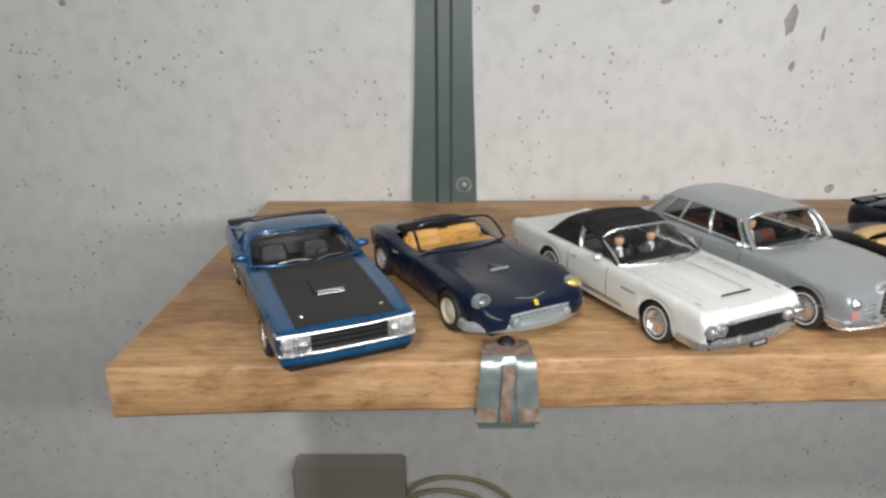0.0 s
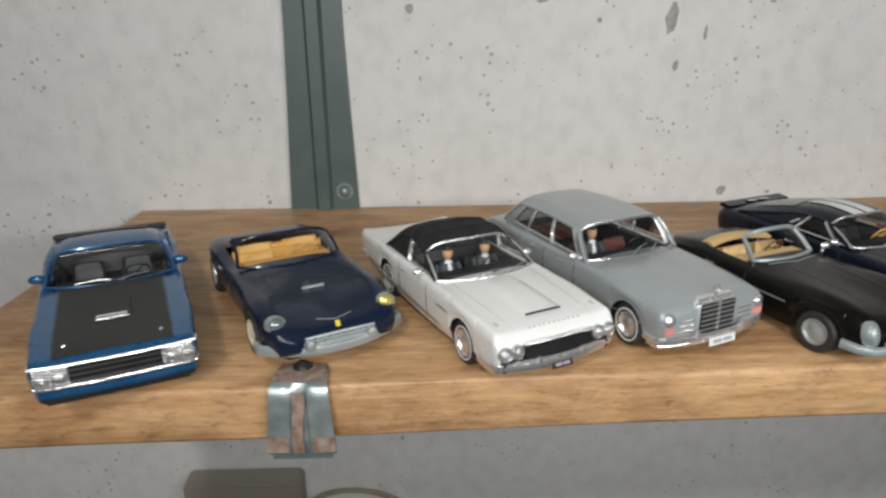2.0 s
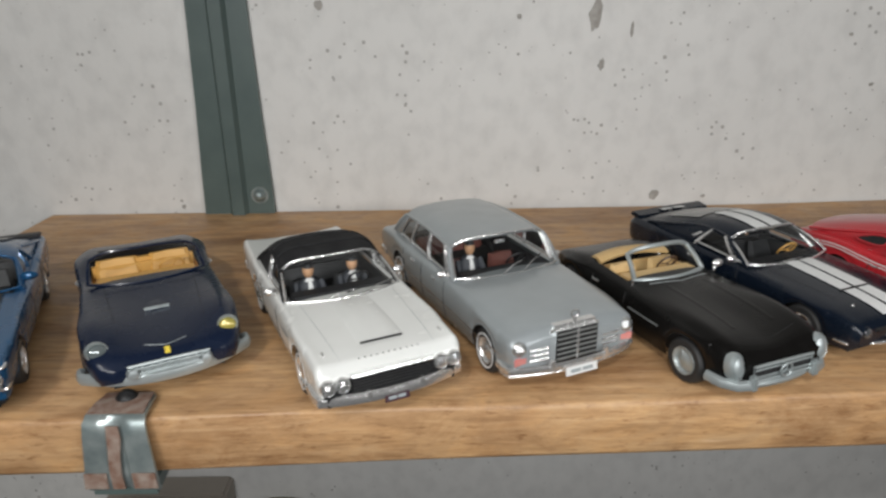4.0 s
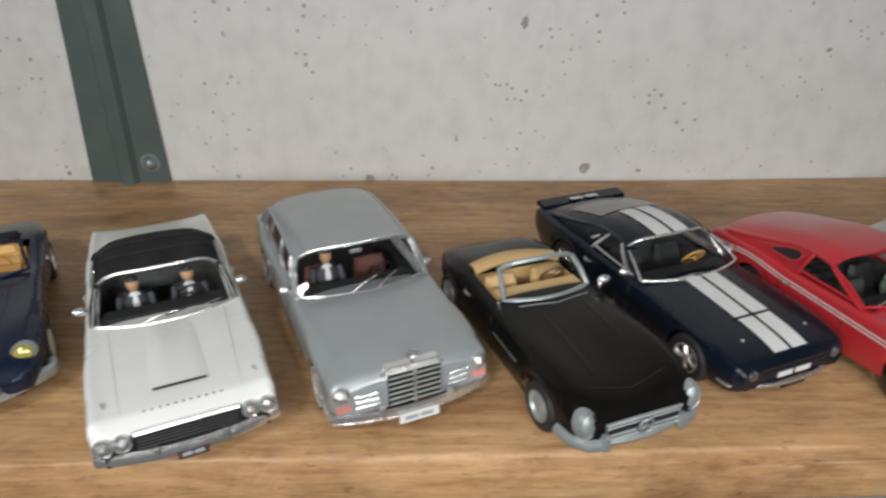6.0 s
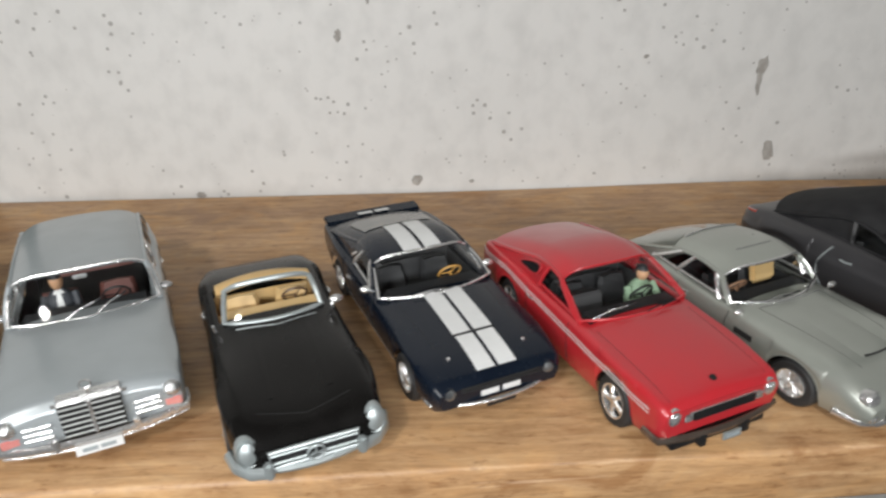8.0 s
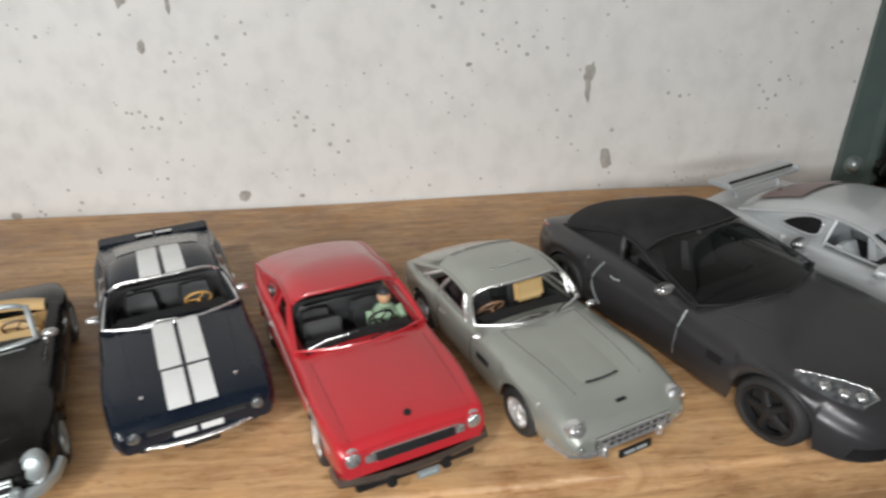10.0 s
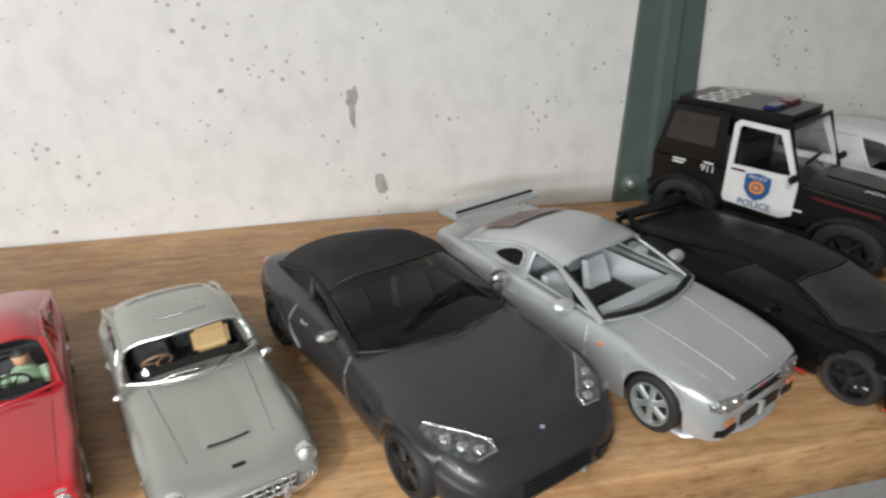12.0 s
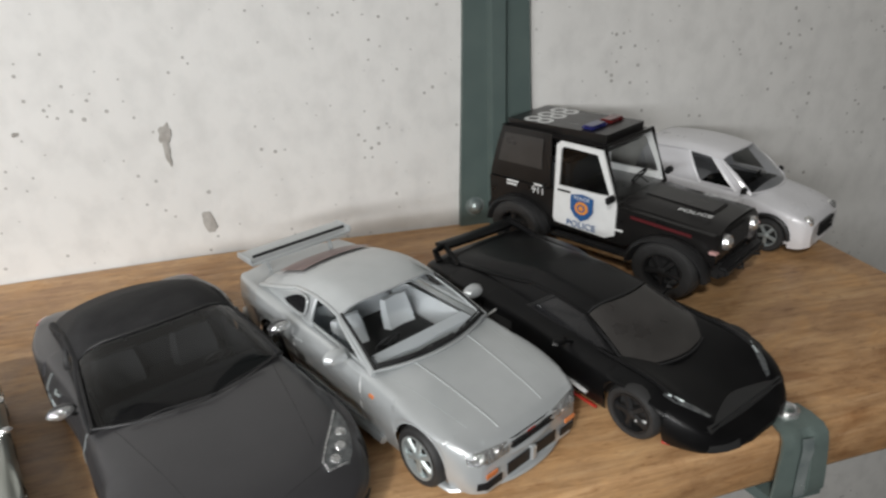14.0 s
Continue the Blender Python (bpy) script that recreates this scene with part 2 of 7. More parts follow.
DUSTY = mat("dusty_smoked_plastic", (0.026, 0.024, 0.023), 0.30, second=(0.052, 0.049, 0.046), scale=90, amount=0.6, rvar=0.1)
SKIN = mat("figure_skin", (0.62, 0.36, 0.20), 0.6, second=(0.55, 0.31, 0.18), scale=300)
SUIT = mat("figure_grey_suit", (0.035, 0.04, 0.05), 0.6, second=(0.05, 0.055, 0.065), scale=300)
GREENS = mat("figure_green_shirt", (0.28, 0.42, 0.28), 0.6, second=(0.32, 0.46, 0.31), scale=300)


# ---- mesh helpers ----
def finish(bm, angle=38):
    bmesh.ops.recalc_face_normals(bm, faces=bm.faces)
    lim = math.radians(angle)
    for f in bm.faces:
        f.smooth = True
    for e in bm.edges:
        e.smooth = not (len(e.link_faces) == 2 and e.calc_face_angle(0) > lim)
    return bm


def part(name, bm, material, parent, label="", angle=38):
    """Links a bmesh as one mesh object under a thing or a part."""
    finish(bm, angle)
    me = bpy.data.meshes.new(name)
    bm.to_mesh(me)
    bm.free()
    me.materials.append(material)
    ob = new(name, me)
    if parent:
        ob.parent = parent
    if label:
        tagged(ob, label)
    if material.name in ("clear_glass", "smoked_glass", "tinted_glass"):
        ob.visible_shadow = False
    return ob


def box(x0, x1, y0, y1, z0, z1, bevel=0.0, bm=None):
    own = bm is None
    bm = bm or bmesh.new()
    vs = bmesh.ops.create_cube(bm, size=1)["verts"]
    for v in vs:
        v.co = Vector((x0 + (v.co.x + 0.5) * (x1 - x0), y0 + (v.co.y + 0.5) * (y1 - y0), z0 + (v.co.z + 0.5) * (z1 - z0)))
    if bevel and own:
        bmesh.ops.bevel(bm, geom=list(bm.edges), offset=bevel, segments=2, affect="EDGES")
    return bm


def grid(points, closed=False, bm=None):
    """A mesh from rows of points."""
    bm = bm or bmesh.new()
    rows = [[bm.verts.new(p) for p in r] for r in points]
    for a, b in zip(rows, rows[1:]):
        n = len(a)
        for j in range(n if closed else n - 1):
            k = (j + 1) % n
            bm.faces.new((a[j], a[k], b[k], b[j]))
    return bm


def thick(bm, d):
    """Gives an open sheet a thickness."""
    bmesh.ops.recalc_face_normals(bm, faces=bm.faces)
    bmesh.ops.solidify(bm, geom=list(bm.faces), thickness=d)
    return bm


def tube(points, r, n=6, closed=False, bm=None, flat=1.0):
    """A round or flattened bar along points."""
    pts = [Vector(p) for p in points]
    rows = []
    m = len(pts)
    for i, p in enumerate(pts):
        a = pts[i - 1] if (i or closed) else p
        b = pts[(i + 1) % m] if (i < m - 1 or closed) else p
        d = (b - a).normalized()
        side = d.cross(Vector((0, 0, 1)))
        side = side.normalized() if side.length > 1e-4 else Vector((0, 1, 0))
        up = side.cross(d).normalized()
        rows.append([p + side * (r * math.cos(q) * flat) + up * (r * math.sin(q)) for q in [2 * math.pi * k / n for k in range(n)]])
    if closed:
        rows.append(rows[0])
    bm = grid(rows, True, bm)
    bmesh.ops.remove_doubles(bm, verts=bm.verts, dist=1e-6)
    if not closed:
        bmesh.ops.holes_fill(bm, edges=[e for e in bm.edges if len(e.link_faces) == 1], sides=n)
    return bm


def lathe(profile, n=24, axis="y", bm=None):
    """Turns a profile of (radius, offset) round an axis through the origin."""
    rows = []
    for k in range(n):
        q = 2 * math.pi * k / n
        c, s = math.cos(q), math.sin(q)
        if axis == "y":
            rows.append([(r * c, o, r * s) for r, o in profile])
        elif axis == "x":
            rows.append([(o, r * c, r * s) for r, o in profile])
        else:
            rows.append([(r * c, r * s, o) for r, o in profile])
    rows.append(rows[0])
    bm = grid(rows, False, bm)
    bmesh.ops.remove_doubles(bm, verts=bm.verts, dist=1e-7)
    return bm


def moved(bm, m):
    bmesh.ops.transform(bm, matrix=m, verts=bm.verts)
    return bm


def thing(name, m, label, category, group=""):
    ob = new(name)
    ob.matrix_world = m
    ob.empty_display_size = 0.01
    return tagged(ob, label, category, group)


def curve(stops):
    """A smooth monotone curve through (u, value) stops."""
    xs = np.array([s[0] for s in stops], float)
    ys = np.array([s[1] for s in stops], float)
    if len(xs) == 1:
        return lambda u: ys[0]
    d = np.diff(ys) / np.diff(xs)
    t = np.zeros(len(xs))
    t[0], t[-1] = d[0], d[-1]
    for i in range(1, len(xs) - 1):
        t[i] = 0 if d[i - 1] * d[i] <= 0 else 2 * d[i - 1] * d[i] / (d[i - 1] + d[i])

    def at(u):
        u = min(max(u, xs[0]), xs[-1])
        i = min(int(np.searchsorted(xs, u, "right")) - 1, len(xs) - 2)
        h = xs[i + 1] - xs[i]
        s = (u - xs[i]) / h
        return (2 * s**3 - 3 * s**2 + 1) * ys[i] + (s**3 - 2 * s**2 + s) * h * t[i] + (3 * s**2 - 2 * s**3) * ys[i + 1] + (s**3 - s**2) * h * t[i + 1]
    return at


# ---- the setting ----
def slab(name, x0, x1, y0, y1, z0, z1, material, label, bevel=0.0):
    ob = part(name, box(x0, x1, y0, y1, z0, z1, bevel), material, None, label)
    return tagged(ob, label, kind="structure")


wall = slab("wall_north", -1.6, 2.2, 0.0, 0.15, 0, 2.5, CONCRETE, "whitewashed rough concrete wall with pits and stains")
# Unseen sides, added to close the room and bounce light.
slab("wall_south", -1.6, 2.2, -2.95, -2.8, 0, 2.5, DIMWALL, "unseen plain grey concrete wall")
slab("wall_west", -1.75, -1.6, -2.8, 0.15, 0, 2.5, DIMWALL, "unseen plain grey concrete wall")
slab("wall_east", 2.2, 2.35, -2.8, 0.15, 0, 2.5, DIMWALL, "unseen plain grey concrete wall")
slab("floor", -1.75, 2.35, -2.95, 0.15, -0.1, 0.0, FLOORM, "unseen grey concrete floor")
slab("ceiling", -1.75, 2.35, -2.95, 0.15, 2.5, 2.6, DIMWALL, "unseen plain grey concrete ceiling")


def blot(x, z, w, h, lean=0.0, seed=1):
    """An irregular patch of dirt on the wall."""
    r = random.Random(seed)
    bm = bmesh.new()
    rim = []
    n = 14
    for k in range(n):
        q = 2 * math.pi * k / n
        s = 0.75 + 0.45 * r.random()
        a, c = w / 2 * s * math.cos(q), h / 2 * s * math.sin(q)
        rim.append(bm.verts.new((x + a + lean * c, -0.0006, z + c)))
    mid = bm.verts.new((x, -0.0009, z))
    for k in range(n):
        bm.faces.new((rim[k], rim[(k + 1) % n], mid))
    part("stain", bm, STAIN, wall)


for i, (x, z, w, h, lean) in enumerate([
        (0.189, 1.413, 0.0075, 0.017, 0.1), (0.034, 1.4195, 0.005, 0.006, 0), (0.112, 1.424, 0.007, 0.004, 0.2), (0.2315, 1.3075, 0.0055, 0.0065, 0.2),
        (0.111, 1.3015, 0.006, 0.004, 0), (0.194, 1.3855, 0.003, 0.007, 0.1), (0.414, 1.366, 0.006, 0.010, 0.2), (0.4135, 1.358, 0.003, 0.014, 0.0),
        (0.426, 1.3195, 0.006, 0.0125, -0.2), (-0.058, 1.304, 0.0025, 0.003, 0), (0.21, 1.404, 0.002, 0.009, 0), (0.262, 1.306, 0.003, 0.002, 0),
        (-0.253, 1.424, 0.004, 0.004, 0), (0.146, 1.412, 0.003, 0.003, 0), (0.352, 1.372, 0.003, 0.002, 0.5), (0.335, 1.40, 0.0025, 0.002, 0)]):
    blot(x, z, w, h, lean, i + 3)


# the shelf board: its front edge lies slightly askew
def shelf_board():
    bm = bmesh.new()
    n = 40
    x0, x1 = -0.139, 0.722
    rows = []
    for i in range(n + 1):
        f = i / n
        x = x0 + (x1 - x0) * f
        yf = -0.2252 + 0.0320 * f + 0.0006 * math.sin(9 * f) + 0.0003 * math.sin(31 * f)
        zb = SHELF - 0.0205 + 0.0004 * math.sin(7 * f + 1)
        b = 0.0016 + 0.0006 * math.sin(23 * f)
        hump = 0.0024 * math.exp(-((x - 0.42) / 0.11) ** 2)
        rows.append([(x, -0.0015, SHELF + hump), (x, -0.05, SHELF + 0.3 * hump), (x, -0.14, SHELF), (x, yf + b, SHELF), (x, yf + b * 0.3, SHELF - b * 0.3), (x, yf, SHELF - b),
                     (x, yf, zb + b), (x, yf + b * 0.3, zb + b * 0.3), (x, yf + b, zb), (x, -0.0015, zb)])
    grid(rows, True, bm)
    bmesh.ops.holes_fill(bm, edges=[e for e in bm.edges if len(e.link_faces) == 1], sides=12)
    return bm


shelf = part("shelf", shelf_board(), WOOD, None, angle=50)
tagged(shelf, "thick worn pine board shelf on steel brackets", "shelf")


def bracket(xb, xf, yf, scraped, side, back, narrow=1.0):
    """A pressed steel upright on the wall, an arm under the board and a lip hooked over its front edge."""
    b = thing("shelf_bracket", pose(xb, 0, SHELF), "dark green painted pressed steel shelf bracket with bolts", "bracket", "shelf brackets")
    rows = []
    for i in range(25):
        f = i / 24
        z = -0.10 + 1.0 * f
        g = max(0.0, 1 - (z + 0.005) / 0.16) if z > -0.005 else 1.0
        w = 0.0165 + 0.0055 * min(1, g) ** 1.6
        d = 0.0035 + 0.001 * g
        rows.append([(-w, -0.0008, z), (-w, -d, z), (-0.0055, -d, z), (-0.0035, -d - 0.0035, z), (0.0035, -d - 0.0035, z), (0.0055, -d, z), (w, -d, z), (w, -0.0008, z)])
    up = grid(rows, True)
    bmesh.ops.holes_fill(up, edges=[e for e in up.edges if len(e.link_faces) == 1], sides=12)
    part("upright", up, STEEL, b, angle=25)
    dx = xf - xb
    under = SHELF - 0.0212 - SHELF
    arm = [[(dx * f - 0.010, -0.005 + (yf + 0.002) * f, under - 0.012 * (1 - f) - 0.004), (dx * f - 0.010, -0.005 + (yf + 0.002) * f, under),
            (dx * f + 0.010, -0.005 + (yf + 0.002) * f, under), (dx * f + 0.010, -0.005 + (yf + 0.002) * f, under - 0.012 * (1 - f) - 0.004)] for f in [k / 8 for k in range(9)]]
    a = grid(arm, True)
    bmesh.ops.holes_fill(a, edges=[e for e in a.edges if len(e.link_faces) == 1], sides=8)
    part("arm", a, STEEL, b)
    # lip: over the top edge, down the front, with a pressed groove
    prof = [(back + 0.006, 0.0006, 0.0060), (back + 0.003, 0.0022, 0.0080), (0.005, 0.0026, 0.0088), (0.000, 0.0022, 0.0092), (-0.0022, 0.0002, 0.0096), (-0.0030, -0.004, 0.0100), (-0.0034, -0.010, 0.0105),
            (-0.0038, -0.016, 0.0110), (-0.0040, -0.0215, 0.0114), (-0.0030, -0.0235, 0.0112)]
    prof = [(o, z, w * narrow) for o, z, w in prof]
    rows = []
    for o, z, w in prof:
        groove = 0.0009 if z < 0.001 else 0.0
        rows.append([(dx + w * s, yf + o + (groove * (1 if abs(s) < 0.25 else 0)) - 0.0004 * (1 - abs(s)), z) for s in (-1, -0.93, -0.6, -0.3, -0.2, 0, 0.2, 0.3, 0.6, 0.93, 1)])
    lip = part("lip", thick(grid(rows), 0.0011), BARE if scraped else LIPGREEN, b, "scraped and rusty steel lip" if scraped else "green painted steel lip")
    strip = [[(dx + s, yf + o - 0.0010, z) for s in (-0.0022 + 0.0006 * math.sin(z * 900), 0.0016 + 0.0008 * math.sin(z * 1300))] for o, z, w in prof[4:9]]
    part("bare_strip", thick(grid(strip), 0.0003), RUST if scraped else BARE, lip, "bare worn strip in the lip's groove")
    if scraped:
        for sx in (-1, 1):
            part("rust_patch", thick(grid([[(dx + sx * w * q, yf + o - 0.0009, z) for q in (0.35, 0.7, 1.0)] for o, z, w in prof[7:9]]), 0.0003), RUST, lip, "rusty lower corner")
        part("rust_patch", thick(grid([[(dx + w * q, yf + o - 0.0001, z + 0.0007) for q in (-0.95, -0.4, 0.3, 0.95)] for o, z, w in prof[0:4]]), 0.0003), RUST, lip, "rusty top of the lip")
    if scraped:
        bolt = lathe([(0.0, 0.0030), (0.0016, 0.0028), (0.0030, 0.0016), (0.0034, 0.0004), (0.0034, -0.002)], 16, "z")
        part("bolt", moved(bolt, pose(dx, yf + back, 0.0024)), BLACKP, b, "dark round-headed bolt")
    else:
        ring = lathe([(0.0022, -0.0010), (0.0024, 0.0016), (0.0031, 0.0021), (0.0038, 0.0014), (0.0040, -0.002)], 18, "z")
        bolt = part("bolt", moved(ring, pose(dx, yf + back, 0.0024)), CHROME, b, "bright steel socket bolt")
        part("socket", moved(lathe([(0.0, -0.0004), (0.0023, -0.0006)], 12, "z"), pose(dx, yf + back, 0.0024)), WELL, bolt, "dark hollow of the bolt")
    nut = lathe([(0.0, 0.004), (0.0022, 0.0034), (0.0036, 0.0016), (0.004, 0.0), (0.0052, 0.0), (0.0056, -0.0006), (0.0052, -0.001)], 18, "y")
    part("wall_bolt", moved(nut, pose(side * 0.0130, -0.0046, 0.0115, 180, 0, 0) @ pose(0, 0, 0, 0, 0, 0)), BARE, b, "domed steel bolt with a pale washer")
    return b


bracket(-0.0225, 0.0, -0.2206, True, 1, 0.0085)
bracket(0.5770, 0.6105, -0.1976, False, -1, 0.0072, 0.85)


def junction_box():
    b = thing("junction_box", pose(-0.0935, 0, 1.03), "brown plastic junction box on the wall with a screw", "box")
    part("lid", box(-0.0415, 0.0415, -0.022, -0.001, -0.03, 0.0725, 0.002), BOXM, b)
    part("screw", moved(lathe([(0.0, 0.0), (0.003, -0.0005), (0.0036, 0.001)], 14, "y"), pose(0, -0.0225, 0.042)), BLACKP, b)
    for k, (h, w) in enumerate(((0.030, 0.088), (0.025, 0.075))):
        pts = []
        for i in range(17):
            q = math.pi * i / 16
            pts.append((0.042 + w * 0.5 - w * 0.5 * math.cos(q) * 1.05, -0.008 - 0.004 * k, 0.028 + h * math.sin(q) ** 0.8 - 0.004 * k - 0.03 * (i / 16) ** 3))
        pts.append((pts[-1][0] + 0.012, -0.006, -0.12))
        part("cable", tube(pts, 0.0017, 8), CABLE, b, "thin yellowish cable in a loop")


junction_box()


# ---- model cars ----
class Shell:
    """The painted shell of a model car: a loft of cross-sections from nose (u = 0) to tail (u = 1).
    x points ahead, y to the car's left, z up from the shelf."""

    def __init__(self, length, wheels, arch, wheel_r, w, top, side, low, bulge=((0, 0),), open_u=None, open_w=0.80, tuck=0.93, flare=0.0, crease=0.62, soft=0.0):
        self.L, self.wheels, self.arch, self.r = length, wheels, arch, wheel_r
        self.w, self.top, self.side, self.low, self.bulge = curve(w), curve(top), curve(side), curve(low), curve(bulge)
        self.open_u, self.open_w, self.tuck, self.flare, self.crease, self.soft = open_u, open_w, tuck, flare, crease, soft

    def x(self, u):
        return self.L * (0.5 - u)

    def u(self, x):
        return 0.5 - x / self.L

    def half(self, u, k=3):
        """The right-hand half of a section, from the sill up to the middle: points (y, z)."""
        w, zt, zs, zb0, fc = self.w(u), self.top(u), self.side(u), self.low(u), self.bulge(u)
        x, zb = self.x(u), zb0
        for xw in self.wheels:
            d = abs(x - xw)
            if d < self.arch:
                zb = max(zb, min(self.r + math.sqrt(self.arch**2 - d * d), zs - 0.0016))
                w += self.flare * (1 - (d / self.arch) ** 2)
        h0 = zs - zb0
        z1, z2 = max(zb0 + 0.30 * h0, zb + 0.18 * (zs - zb)), max(zb0 + self.crease * h0, zb + 0.5 * (zs - zb))
        o = self.open_w
        c = [(w * self.tuck if zb == zb0 else w * 0.99, zb), (w * 0.985, z1), (w, z2), (w * (0.985 - 0.012 * self.soft), zs - (0.10 + 0.12 * self.soft) * (zs - zb)), (w * (0.93 - 0.005 * self.soft), zs + 0.05 * fc + (0.02 - 0.045 * self.soft) * h0),
             (w * o, zs + fc * 0.8 + 0.25 * (zt - zs)), (w * 0.55, zs + fc * 0.55 + 0.72 * (zt - zs)), (w * 0.27, zs + 0.2 * fc + 0.94 * (zt - zs)), (0.0, zt)]
        pts = []
        n = len(c)
        for i in range(n - 1):
            p0, p1, p2 = c[max(i - 1, 0)], c[i], c[i + 1]
            p3 = c[i + 2] if i + 2 < n else (-c[n - 2][0], c[n - 2][1])
            for s in range(k):
                t = s / k
                pts.append(tuple(0.5 * (2 * p1[a] + (p2[a] - p0[a]) * t + (2 * p0[a] - 5 * p1[a] + 4 * p2[a] - p3[a]) * t * t + (3 * p1[a] - p0[a] - 3 * p2[a] + p3[a]) * t**3) for a in (0, 1)))
        pts.append(c[-1])
        return pts

    def z_at(self, x, y):
        """The height of the upper surface."""
        p = self.half(self.u(x))[9:]
        ys = [q[0] for q in p][::-1]
        return float(np.interp(abs(y), ys, [q[1] for q in p][::-1]))

    def side_y(self, x, z):
        p = self.half(self.u(x))[:13]
        zs = [q[1] for q in p]
        return float(np.interp(z, zs, [q[0] for q in p]))

    def build(self):
        us = set(np.linspace(0.03, 0.97, 52).tolist() + [0, 0.004, 0.012, 0.02, 0.98, 0.988, 0.996, 1])
        for xw in self.wheels:
            us |= {self.u(xw + self.arch * math.cos(math.pi * k / 18)) for k in range(19)}
            us |= {self.u(xw + self.arch * 1.002 * s) for s in (-1, 1)}
        if self.open_u:
            us |= set(self.open_u)
        us = sorted(u for u in us if 0 <= u <= 1)
        us = [u for i, u in enumerate(us) if i == 0 or u - us[i - 1] > 5e-4]
        bm = bmesh.new()
        rows = []
        k = 3
        for u in us:
            p = self.half(u, k)
            ring = [(self.x(u), -y, z) for y, z in p] + [(self.x(u), y, z) for y, z in p[::-1][1:]]
            rows.append([bm.verts.new(q) for q in ring])
        n = len(rows[0])
        inner = 5 * k
        for a, b, ua, ub in zip(rows, rows[1:], us, us[1:]):
            for j in range(n - 1):
                if self.open_u and self.open_u[0] - 4e-4 <= ua and ub <= self.open_u[1] + 4e-4 and inner <= j < n - 1 - inner:
                    continue
                bm.faces.new((a[j], a[j + 1], b[j + 1], b[j]))
        bm.faces.new(rows[0])
        bm.faces.new(rows[-1][::-1])
        return bm

    def nose_x(self, y, z):
        """How far ahead the shell reaches at a place of its front."""
        for u in np.linspace(0, 0.30, 121):
            x = self.x(u)
            if z <= self.z_at(x, y) and abs(y) <= self.side_y(x, z):
                return x
        return self.x(0.3)

    def face(self, ys, zs, lift=0.0004):
        """A sheet on the front of the shell; zs may be a list of lists, one a column."""
        return thick(grid([[(self.nose_x(y, z) + lift, y, z) for z in (zs[i] if isinstance(zs[0], (list, tuple)) else zs)] for i, y in enumerate(ys)]), 0.0004)

    def patch(self, xs, ys, lift=0.0002):
        """A sheet that lies on the upper surface."""
        return grid([[(x, y, self.z_at(x, y) + lift) for y in ys] for x in xs])

    def side_line(self, x0, x1, z0, z1, h, sgn, lift=0.00015, n=16):
        rows = []
        for i in range(n + 1):
            f = i / n
            x, z = x0 + (x1 - x0) * f, z0 + (z1 - z0) * f
            rows.append([(x, sgn * (self.side_y(x, q) + lift), q) for q in (z - h / 2, z + h / 2)])
        return grid(rows)


